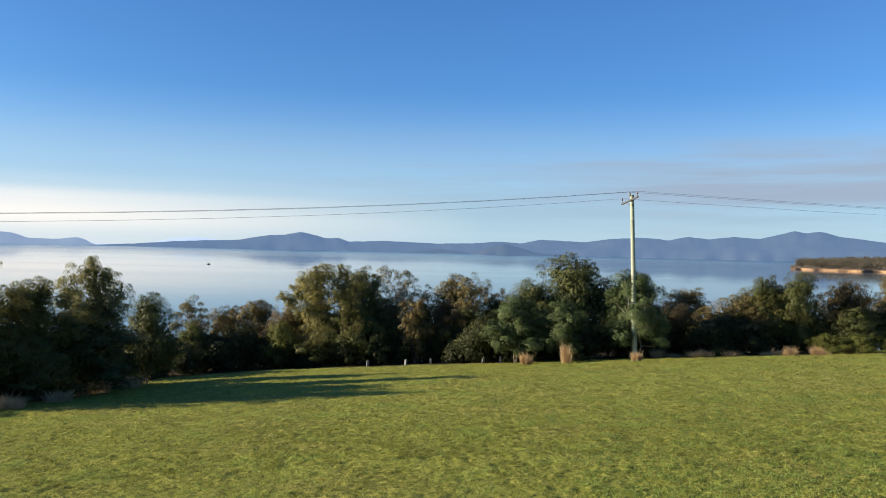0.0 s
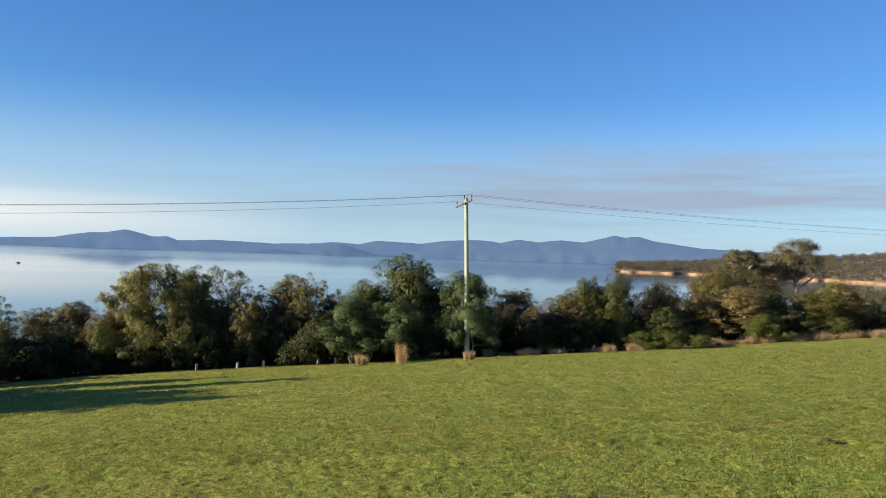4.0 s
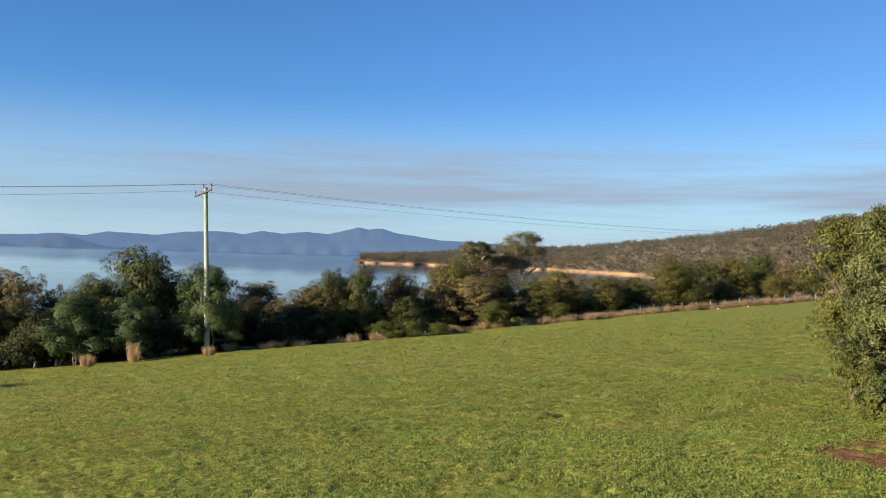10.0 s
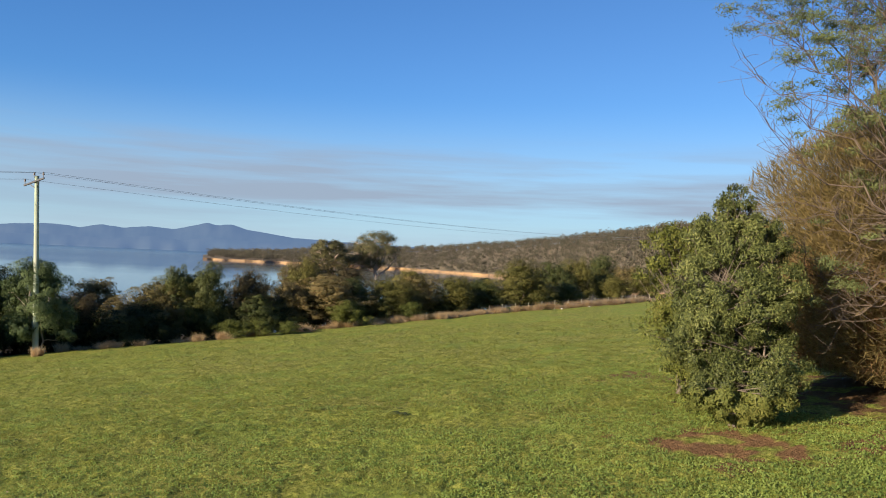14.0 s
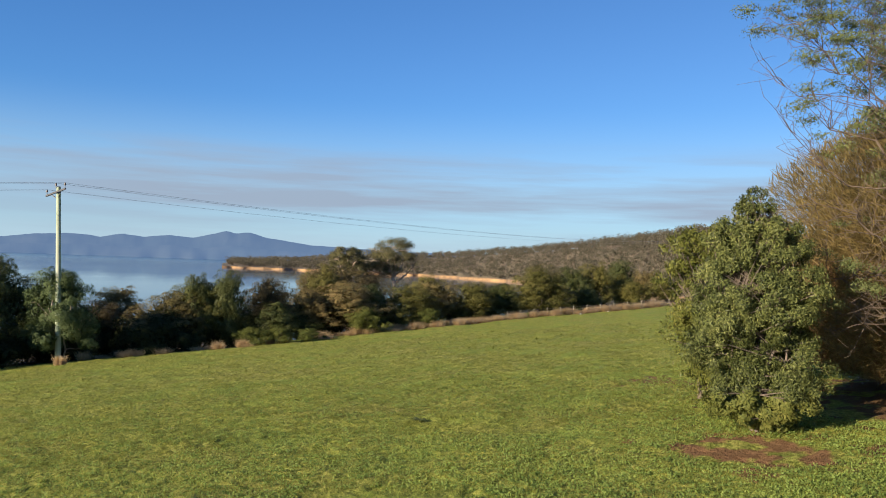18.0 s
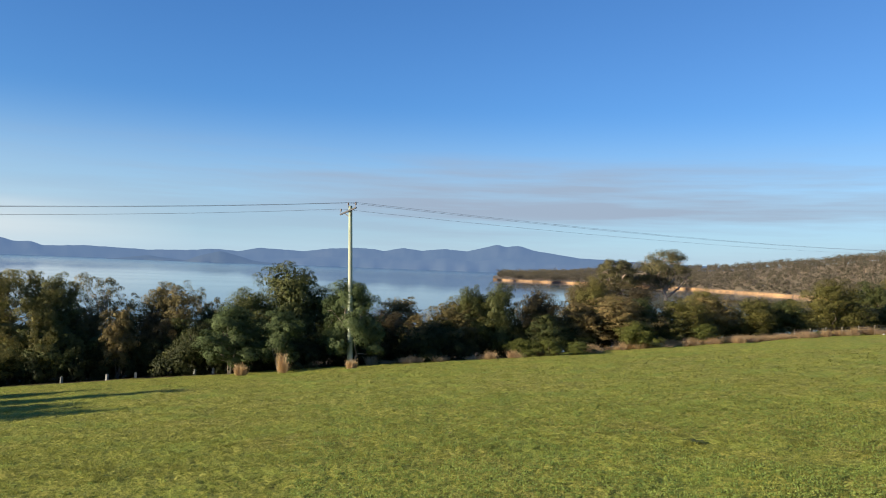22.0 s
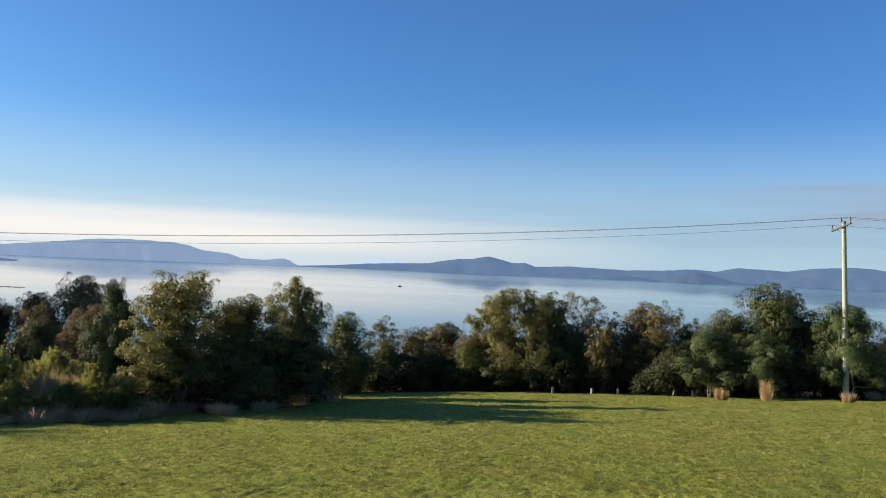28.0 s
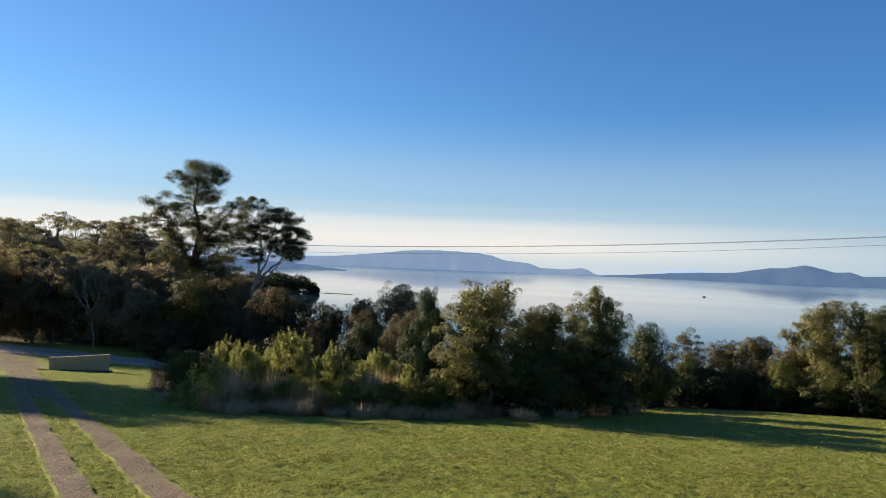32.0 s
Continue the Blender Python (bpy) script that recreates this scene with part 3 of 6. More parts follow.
def sprays(rng, C, R, count, length, width, droop=0.2, body=None, loose=0.22, top=0.6, soft=0.58):
    """Leaves over the skins of many small clumps, thicker above than below: vertices, faces and the clumps' rounded normals.
    body: the middle of the mass that each clump belongs to."""
    area = R[:, 0] * R[:, 2]
    i = rng.choice(len(C), int(count * 1.6), p=area / area.sum())
    d = rng.normal(size=(len(i), 3))
    d /= np.linalg.norm(d, axis=1)[:, None]
    keep = rng.random(len(i)) < np.clip(0.7 + top * d[:, 2], 0.15, 1)
    i, d = i[keep][:count], d[keep][:count]
    P = C[i] + d * R[i] * (1.05 - np.abs(rng.normal(0, loose, len(i))))[:, None]
    out = d if body is None else d * 0.6 + (C[i] - body[i]) * 0.8 / (np.linalg.norm(C[i] - body[i], axis=1)[:, None] + 1e-6)
    out = out / (np.linalg.norm(out, axis=1)[:, None] + 1e-6)
    P[:, 2] = np.maximum(P[:, 2], 0.04)
    V, F = facing_leaves(rng, P, out, length, width, droop)
    Q = V.reshape(-1, 4, 3)
    nm = np.cross(Q[:, 1] - Q[:, 3], Q[:, 2] - Q[:, 0])
    nm /= np.linalg.norm(nm, axis=1)[:, None] + 1e-9
    back = (nm * out).sum(1) < 0
    F[back] = F[back][:, ::-1]
    ref = np.where(back[:, None], -nm, nm)
    first = np.cross(Q[:, 1] - Q[:, 0], Q[:, 3] - Q[:, 0])      # the side that the winding shows
    turn = ((first * nm).sum(1) < 0)
    F[turn] = F[turn][:, ::-1]
    N = out * soft + ref * (1 - soft)
    N /= np.linalg.norm(N, axis=1)[:, None] + 1e-9
    return V, F, np.repeat(N, 4, 0)


def clumps(rng, C, R, per, ratio, gap=0.0, top=0.5):
    """Small leaf clumps over the skins of the lobes: middles, radii and the lobe middles that they belong to."""
    c, r, b = [], [], []
    for mid, rad in zip(C, R):
        for q in range(per):
            d = rng.normal(size=3)
            d /= np.linalg.norm(d)
            if rng.random() > np.clip(0.65 + top * d[2], 0.2, 1) or rng.random() < gap:
                continue
            k = rad[0] * ratio * rng.uniform(0.65, 1.45)
            c.append(mid + d * rad * rng.uniform(0.72, 1.04))
            r.append((k, k, k * 0.75))
            b.append(mid * (0.75, 0.75, 0.9))
    return np.array(c), np.array(r), np.array(b)


def leaves(rng, centres, spread, count, length, width, droop=0.0, shell=0.5):
    """Leaves in soft clumps round the centres: their vertices and faces."""
    C, S = np.asarray(centres, float), np.asarray(spread, float)
    if S.ndim == 1:
        S = np.repeat(S[:, None], 3, 1)
    idx = rng.integers(0, len(C), count)
    d = rng.normal(size=(count, 3))
    d /= np.linalg.norm(d, axis=1)[:, None]
    P = C[idx] + d * (rng.random(count) ** shell)[:, None] * S[idx]
    return leaf_quads(rng, P, d, length, width, droop)


def crown_points(rng, h, w, base, peak, count, ragged=0.46, gaps=-0.14, grain=3.2, taper=2.2):
    """Points through an uneven, broken crown: its outline swells and draws in, and holes run through it."""
    n = int(count * 1.9)
    u = rng.random(n)
    k = np.where(u > peak, (u - peak) / (1 - peak), (peak - u) / peak * 0.86)
    prof = np.sqrt(np.maximum(0.03, 1 - np.abs(k) ** taper))
    a = rng.uniform(0, 2 * math.pi, n)
    off = rng.uniform(0, 50)
    lump = np.array([noise.fractal((math.cos(q) * 1.7 + off, math.sin(q) * 1.7, v * h / w * 2.6), 1.0, 2.0, 3) for q, v in zip(a, u)])
    rr = w / 2 * prof * (0.80 + ragged * lump) * rng.random(n) ** 0.4
    crest = np.array([noise.noise((math.cos(q) * 1.3 + off, math.sin(q) * 1.3, 4)) for q in a])
    P = np.stack([rr * np.cos(a), rr * np.sin(a), h * (base + (0.97 - base) * u) * (1 + 0.30 * crest * u)], 1)
    s = grain / w
    keep = np.array([noise.noise((p[0] * s * 2 + off, p[1] * s * 2, p[2] * s * 2)) for p in P]) > gaps
    P = P[keep][:count]
    out = P - np.array([0, 0, h * 0.45])
    return P, out / (np.linalg.norm(out, axis=1)[:, None] + 1e-6)


# ---- the lie of the land ----
EDGE_AT = (-180, -100, -80, -60, -54, -44, -33, -24, -13.5, -4, 11, 19, 21, 25, 37, 45, 50, 53, 57, 64, 90, 180)
EDGE_R = (30, 30, 22, 24, 80, 68, 53, 46, 45.5, 44, 46, 44, 39, 33, 31, 31, 31, 36, 66, 70, 60, 40)
FLOOR_AT = (-180, -62, -53, 43, 49, 54, 120, 180)
FLOOR_Z = (-4, -5, -19.5, -19.5, -9, -7.0, -5, -4)
SEA_Z = -17.4


def lawn_edge(x, y):
    az = np.degrees(np.arctan2(-np.asarray(x, float), np.asarray(y, float)))
    return np.interp(az, EDGE_AT, EDGE_R)


def ground_z(x, y):
    """The sloping lawn, the bank that falls away behind it, and the land's floor."""
    x, y = np.asarray(x, float), np.asarray(y, float)
    r = np.hypot(x, y) + 1e-6
    az = np.degrees(np.arctan2(-x, y))
    e = np.interp(az, EDGE_AT, EDGE_R)
    s = np.minimum(1, e / r)
    plane = -0.0862 * y * s + 0.059 * x * s
    z = plane - np.maximum(0, r - e) * 0.10
    left = np.clip((az - 50) / 5, 0, 1)
    z = z * (1 - left) + left * (-0.0862 * y + 0.059 * x)
    floor = np.interp(az - 4.5 * np.clip((r - 150) / 150, 0, 1) * (az > 0), FLOOR_AT, FLOOR_Z)      # the shore swings left farther out
    z = np.maximum(z, floor) + 0.25 * np.exp(-np.abs(z - floor) / 0.5)
    return np.clip(z, -19.5, 5.0)


def gz(x, y):
    return float(ground_z(x, y))


def lump(x, y):
    """Swells and grassy hummocks of the ground."""
    def one(a, b):
        h = noise.noise((a * 0.5, b * 0.5, 0)) * 0.06
        h += noise.noise((a * 1.1, b * 1.1, 3)) * 0.03
        h += (0.4 - abs(noise.noise((a * 2.6, b * 2.6, 8)))) * 0.042
        return h + noise.noise((a * 6.5, b * 6.5, 5)) * 0.036
    return np.array([one(a, b) for a, b in zip(np.ravel(x), np.ravel(y))]).reshape(np.shape(x) or (1,))


def build_ground():
    az = np.radians(np.concatenate([np.linspace(-180, -82, 40)[:-1], np.linspace(-82, 72, 660)[:-1], np.linspace(72, 180, 42)[:-1]]))
    r = np.concatenate([[0.4], np.geomspace(1.0, 6, 12), np.geomspace(6.1, 50, 350), np.geomspace(51, 90, 16), np.geomspace(95, 700, 24)])
    A, R = np.meshgrid(az, r)
    X, Y = -R * np.sin(A), R * np.cos(A)
    Z = ground_z(X, Y)
    Z = Z + lump(X, Y) * np.clip(R / 4, 0, 1) * np.clip(3 - R / 30, 0.5, 1)
    V = np.stack([X, Y, Z], -1).reshape(-1, 3)
    n, k = len(r), len(az)
    i = np.arange(n - 1)[:, None] * k + np.arange(k)[None, :]
    j = np.arange(n - 1)[:, None] * k + (np.arange(k)[None, :] + 1) % k
    F = np.stack([j, i, i + k, j + k], -1).reshape(-1, 4)
    even = np.arange(0, k - k % 2, 2)
    cap = np.stack([even, even + 1, (even + 2) % k, np.full(len(even), len(V))], -1)
    V = np.concatenate([V, [[0, 0, gz(0, 0.01)]]])
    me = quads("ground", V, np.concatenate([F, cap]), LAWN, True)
    E = lawn_edge(V[:, 0], V[:, 1])
    rr = np.hypot(V[:, 0], V[:, 1])
    az_d = np.degrees(np.arctan2(-V[:, 0], V[:, 1]))
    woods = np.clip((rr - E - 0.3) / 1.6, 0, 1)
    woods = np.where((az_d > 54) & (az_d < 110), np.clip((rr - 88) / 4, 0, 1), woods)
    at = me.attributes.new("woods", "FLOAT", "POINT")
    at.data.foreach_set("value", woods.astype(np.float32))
    return tagged(new("ground", me), "sloping mown lawn running down to a wooded shore bank", "lawn", kind="structure")


ground = build_ground()


def build_sea():
    r = np.concatenate([[40], np.geomspace(60, 4950, 40)])
    az = np.linspace(-math.pi, math.pi, 181)[:-1]
    A, R = np.meshgrid(az, r)
    V = np.stack([-R * np.sin(A), R * np.cos(A), np.full(R.shape, SEA_Z)], -1).reshape(-1, 3)
    n, k = len(r), len(az)
    i = np.arange(n - 1)[:, None] * k + np.arange(k)[None, :]
    j = np.arange(n - 1)[:, None] * k + (np.arange(k)[None, :] + 1) % k
    me = quads("sea", V, np.stack([j, i, i + k, j + k], -1).reshape(-1, 4), SEA, True)
    return tagged(new("sea", me), "calm blue bay with faint wind lanes", "sea", kind="structure")


build_sea()


def hills(name, r0, depth, az0, az1, ridge, material, label, rough=0.9):
    """A far range across the water: its skyline (bearing, height over eye level, in degrees) along an arc, with spurs and gullies running down to the shore."""
    n = int((az1 - az0) * 16)
    az = np.linspace(az0, az1, n)
    at = sorted(ridge)
    fine = np.interp(np.linspace(az0 - 0.75, az1 + 0.75, n + 24), [a for a, e in at], [e for a, e in at])
    top = np.convolve(fine, np.hanning(9) / np.hanning(9).sum(), "same")[12:12 + n]
    top = top + np.array([noise.fractal((a * 1.3, 0, r0 * 0.01), 1.0, 2.1, 4) for a in az]) * 0.03
    rows = 30
    V = []
    fade = np.clip(np.minimum(az - az0, az1 - az) / 1.2, 0, 1) ** 0.7
    for q in range(rows):
        u = q / (rows - 1)
        for a, h, fd in zip(az, top, fade):
            shore = 60 * noise.noise((a * 0.8, 3, r0 * 0.01))
            crest = (h + 0.23) / 57.3 * (r0 + depth * 0.8) * fd
            v = min(1.0, u / 0.8)
            spur = 0.5 - abs(noise.fractal(Vector((a * 0.55 + 0.5 * u, u * 1.1, r0 * 0.01)), 1.1, 2.1, 3))
            z = crest * (v ** 1.15 * (1 - 0.5 * v) * 2 + 0.045 * rough * (spur - 0.3) * 4 * v * (1 - v)) + 2.0 * min(1.0, q)
            V.append((*bearing(a, r0 + shore * (1 - v) + depth * u)[:2], SEA_Z + (z if q else -4)))
    i = np.arange(rows - 1)[:, None] * n + np.arange(n - 1)[None, :]
    F = np.stack([i + 1, i, i + n, i + n + 1], -1).reshape(-1, 4)
    me = quads(name, V, F, material, True)
    return tagged(new(name, me), label, "hills", kind="structure")


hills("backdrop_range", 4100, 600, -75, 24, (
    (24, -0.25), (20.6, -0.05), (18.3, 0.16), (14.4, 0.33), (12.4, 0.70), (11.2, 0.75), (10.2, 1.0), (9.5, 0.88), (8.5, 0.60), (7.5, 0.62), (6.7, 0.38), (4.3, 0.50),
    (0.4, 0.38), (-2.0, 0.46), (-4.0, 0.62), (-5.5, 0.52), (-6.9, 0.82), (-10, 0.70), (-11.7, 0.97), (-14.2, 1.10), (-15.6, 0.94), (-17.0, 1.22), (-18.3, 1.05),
    (-19.8, 1.25), (-21.5, 1.14), (-23.6, 1.68), (-24.3, 1.57), (-25.2, 1.66), (-26.2, 1.36), (-29.3, 0.95), (-36, 0.7), (-75, 0.8)), FAR_A, "wooded range across the bay, blue with painted haze")
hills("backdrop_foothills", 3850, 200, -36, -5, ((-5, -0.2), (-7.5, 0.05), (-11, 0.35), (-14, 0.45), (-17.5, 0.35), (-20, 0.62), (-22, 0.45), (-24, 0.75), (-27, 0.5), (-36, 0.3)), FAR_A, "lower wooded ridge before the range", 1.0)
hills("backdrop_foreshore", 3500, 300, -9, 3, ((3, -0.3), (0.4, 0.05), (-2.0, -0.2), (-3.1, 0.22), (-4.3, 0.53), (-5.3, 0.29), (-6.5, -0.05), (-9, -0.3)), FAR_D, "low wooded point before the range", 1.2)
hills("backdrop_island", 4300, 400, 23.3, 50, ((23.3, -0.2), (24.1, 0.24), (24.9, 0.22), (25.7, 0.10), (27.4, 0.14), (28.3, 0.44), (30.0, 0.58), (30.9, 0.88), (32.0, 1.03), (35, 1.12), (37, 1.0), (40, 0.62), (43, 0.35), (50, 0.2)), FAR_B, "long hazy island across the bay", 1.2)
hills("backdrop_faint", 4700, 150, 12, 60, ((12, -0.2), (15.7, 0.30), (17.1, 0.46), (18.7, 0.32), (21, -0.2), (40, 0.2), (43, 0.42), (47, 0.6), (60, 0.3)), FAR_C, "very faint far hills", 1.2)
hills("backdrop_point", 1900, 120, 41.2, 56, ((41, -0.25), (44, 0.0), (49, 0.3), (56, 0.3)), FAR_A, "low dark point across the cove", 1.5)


# ---- headland across the cove ----
HEAD_AT = (-80, -56, -50, -44, -38, -31, -26, -23.4)
HEAD_SHORE = (520, 560, 760, 1000, 1200, 1330, 1370, 1390)
HEAD_CREST = (56, 40, 33.5, 24, 12, 1, -8.5, -12)


def head_z(az, d):
    """Height of the headland at a bearing, d metres in from its shore."""
    crest = np.interp(az, HEAD_AT, HEAD_CREST)
    foot = SEA_Z + 2.7
    u = np.clip((d - 6) / 330, 0, 1)
    return np.where(d < 6, SEA_Z - 1 + (foot - SEA_Z + 1) * np.clip(d / 4, 0, 1) ** 0.6, foot + (np.maximum(crest, foot + 1) - foot) * np.sin(u * math.pi / 2))


def build_headland():
    thing = empty("headland", pose(0, 0, 0), "wooded headland with low orange sandstone cliffs across a cove", "headland", kind="structure")
    az = np.linspace(-80, -23.4, 260)
    shore = np.interp(az, HEAD_AT, HEAD_SHORE) + np.array([noise.fractal(Vector((a * 0.9, 0, 5)), 1, 2, 4) for a in az]) * 28
    tip = np.clip((-23.4 - az) / 2.0, 0.0, 1) ** 0.5

    def strip(name, ds, material, jitter):
        V = []
        for d in ds:
            for a, s, k in zip(az, shore, tip):
                dd = d * (0.25 + 0.75 * k)
                j = noise.fractal(Vector((a * 3.0, d * 0.25, 9)), 1, 2, 4) * jitter
                V.append((*bearing(a, s + dd + j)[:2], float(head_z(a, d)) + j * 0.35))
        n = len(az)
        i = np.arange(len(ds) - 1)[:, None] * n + np.arange(n - 1)[None, :]
        F = np.stack([i + 1, i, i + n, i + n + 1], -1).reshape(-1, 4)
        part_mesh(name, quads(name, V, F, material, True), thing)

    strip("cliff", (0, 0.6, 1.3, 2.2, 3.4, 4.8, 6.5), CLIFF, 1.7)
    strip("slope", (6.4, 14, 30, 60, 110, 170, 240, 320, 420, 600), HILL_SOIL, 1.0)
    rng = np.random.default_rng(7)
    C, S, TV, TF, tn = [], [], [], [], 0
    for q in range(5200):
        a = rng.uniform(-62, -23.8)
        d = 3.2 + 390 * rng.random() ** 1.25
        k = max(0.0, min(1.0, (-23.4 - a) / 2.0)) ** 0.5
        s = float(np.interp(a, HEAD_AT, HEAD_SHORE)) + noise.fractal(Vector((a * 0.9, 0, 5)), 1, 2, 4) * 28
        p = np.array(bearing(a, s + d * (0.25 + 0.75 * k)))
        z = float(head_z(a, d))
        h = rng.uniform(4.0, 14.5) * (0.55 + 0.45 * min(1, d / 40))
        for c in range(3):
            C.append((p[0] + rng.normal(0, 1.6), p[1] + rng.normal(0, 1.6), z + h * rng.uniform(0.5, 0.9)))
            S.append((h * 0.30, h * 0.30, h * 0.19))
        side = np.array([math.cos(radians(a)), math.sin(radians(a)), 0]) * rng.uniform(0.14, 0.34)
        lean = np.array([rng.normal(0, 0.8), rng.normal(0, 0.8), h * 0.7])
        base = np.array([p[0], p[1], z - 0.5])
        TV += [base - side, base + side, base + side * 0.6 + lean, base - side * 0.6 + lean]
        TF.append((tn, tn + 1, tn + 2, tn + 3))
        tn += 4
    V, F = leaves(rng, C, S, 210000, 1.55, 0.95, shell=0.3)
    tagged(new("headland_forest", quads("headland_forest", V, F, LEAF["far"])), "grey-green eucalypt forest covering the headland", "forest", kind="stuff")
    tagged(new("headland_trunks", quads("headland_trunks", TV, TF, TWIG)), "pale trunks of the headland forest", "forest", kind="stuff")


build_headland()


def build_spit():
    rng = np.random.default_rng(3)
    a0, a1, n, m = 40.7, 47.0, 60, 7
    V = []
    for q in range(m):
        u = q / (m - 1) - 0.5
        for i in range(n):
            t = i / (n - 1)
            a = a0 + (a1 - a0) * t
            w = 5 + 60 * max(0.0, t - 0.42) ** 1.1
            h = 0.9 + 5 * max(0.0, t - 0.42)
            z = h * (1 - (2 * u) ** 2) - 0.7 + noise.noise((a * 6, u * 5, 1)) * 0.5
            V.append((*bearing(a, 505 + 20 * t + u * w)[:2], SEA_Z + z))
    i = np.arange(m - 1)[:, None] * n + np.arange(n - 1)[None, :]
    F = np.stack([i + 1, i, i + n, i + n + 1], -1).reshape(-1, 4)
    tagged(new("rock_spit", quads("rock_spit", V, F, ROCK, True)), "dark rocky spit reaching into the bay", "rocks", kind="structure")
    C, S = [], []
    for q in range(105):
        a = rng.uniform(43.2, 50)
        h = rng.uniform(9, 15) * min(1, (a - 42.7) / 1.5)
        p = bearing(a, rng.uniform(490, 545))
        C.append((p.x, p.y, SEA_Z + 0.6 + h * rng.uniform(0.05, 0.6)))
        S.append((h * 0.42, h * 0.42, h * 0.36))
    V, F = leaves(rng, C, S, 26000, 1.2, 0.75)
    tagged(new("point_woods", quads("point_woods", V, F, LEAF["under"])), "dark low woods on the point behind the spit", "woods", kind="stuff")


build_spit()


# ---- trees and bushes ----
def clump_centres(rng, h, w, base, n, peak):
    """Clump centres inside a rounded, uneven crown of height h and width w; peak is where it is widest."""
    C = []
    for q in range(n):
        u = rng.random()
        k = (u - peak) / (1 - peak) if u > peak else (peak - u) / peak * 0.75
        prof = math.sqrt(max(0.05, 1 - abs(k) ** 2.2))
        a = rng.uniform(0, 2 * math.pi)
        rr = w / 2 * prof * rng.uniform(0.25, 1.0) ** 0.6 * (1 + 0.16 * math.sin(2 * a + h * 7) + 0.10 * math.sin(3 * a + 1))
        C.append((rr * math.cos(a), rr * math.sin(a), h * (base + (0.97 - base) * u)))
    return np.array(C)


def fill(V, h, w):
    """Fits a crown's leaves to the height and width asked for."""
    r = np.hypot(V[:, 0], V[:, 1])
    V[:, :2] *= w / 2 / np.percentile(r, 96)
    V[:, 2] *= h / np.percentile(V[:, 2], 99.0)
    V[:, 2] = np.maximum(V[:, 2], 0.02)
    return V


def envelope(u, peak, top, foot):
    """Half width of a crown, 0 to 1, at u of its height: widest at peak, rounding over the top, foot wide at its base."""
    k = (u - peak) / (1 - peak) if u > peak else (peak - u) / max(peak, 0.01)
    return (1 - k ** top) ** (1 / 2.0) if u > peak else foot + (1 - foot) * (1 - k ** 2) ** 0.5


def puffs(rng, h, w, base, peak, top, foot, n, size, wild=0.16):
    """Rounded leaf masses that together fill a crown h high and w across, most of them along its outline."""
    C, R = [], []
    hh = h * (1 - base)
    turn = rng.uniform(0, 6.28)
    for q in range(n):
        r = w * size * rng.uniform(0.75, 1.3)
        rz = min(r * 0.85, hh * 0.26)
        u = ((q + rng.random()) / n) ** 0.9
        z = h * base + rz * 0.8 + (hh - rz * 1.75) * u
        e = envelope(min(u, 0.93), peak, top, foot) * w / 2
        a = q * 2.4 + rng.uniform(-0.5, 0.5)
        e *= 1 + wild * (math.sin(2 * a + turn + 4 * u) + 0.7 * math.sin(3 * a + 2 * turn - 6 * u))
        d = max(0.0, e - r * 0.8) * (rng.uniform(0.1, 0.6) if q % 4 == 0 else rng.uniform(0.85, 1.05))
        C.append((d * math.cos(a), d * math.sin(a), z * (1 + rng.normal(0, 0.03))))
        R.append((r, r, rz))
    return np.array(C), np.array(R)


FORMS = {
    "gum": (5.5, 3.8, 0.03, 0.56, 3.8, 0.84, 34, 0.19, 28, 0.26, 0.08, 62000, 0.080, 0.024, 0.5, 3, 0.5),
    "brown": (4.8, 3.8, 0.10, 0.52, 3.0, 0.66, 24, 0.20, 28, 0.25, 0.10, 32500, 0.075, 0.030, 0.2, 3, 0.7),
    "open": (5.2, 3.4, 0.36, 0.60, 2.6, 0.40, 18, 0.18, 12, 0.36, 0.2, 12000, 0.09, 0.036, 0.3, 2, 1.0),
    "dark": (4.8, 4.8, 0.02, 0.42, 2.6, 0.75, 24, 0.20, 32, 0.25, 0.10, 42500, 0.08, 0.034, 0.2, 2, 0.2),
    "wattle": (4.2, 3.4, 0.07, 0.40, 1.9, 0.62, 22, 0.19, 16, 0.40, 0.08, 30000, 0.10, 0.026, 0.1, 4, 0.8),
    "olive": (4.6, 4.6, 0.02, 0.45, 2.8, 0.78, 24, 0.20, 32, 0.25, 0.10, 45000, 0.066, 0.028, 0.1, 3, 0.3),
    "shrub": (3.4, 4.4, 0.00, 0.42, 2.2, 0.82, 26, 0.17, 18, 0.32, 0.0, 36000, 0.06, 0.026, 0.1, 3, 0.3),
    "low": (2.2, 2.4, 0.00, 0.50, 1.8, 0.78, 34, 0.14, 10, 0.42, 0.0, 24000, 0.070, 0.015, -1.1, 4, 0.5),
    "scrub": (4.0, 4.4, 0.02, 0.5, 2.4, 0.7, 20, 0.21, 16, 0.36, 0.08, 20000, 0.13, 0.05, 0.2, 3, 0.6),
    "dome": (4.6, 5.0, 0.02, 0.45, 3.2, 0.85, 22, 0.20, 35, 0.25, 0.10, 37500, 0.10, 0.036, 0.2, 3, 0.4),
    "under": (2.2, 3.2, 0.00, 0.40, 2.2, 0.80, 18, 0.20, 14, 0.36, 0.0, 12000, 0.09, 0.042, 0.0, 2, 0.2),
}
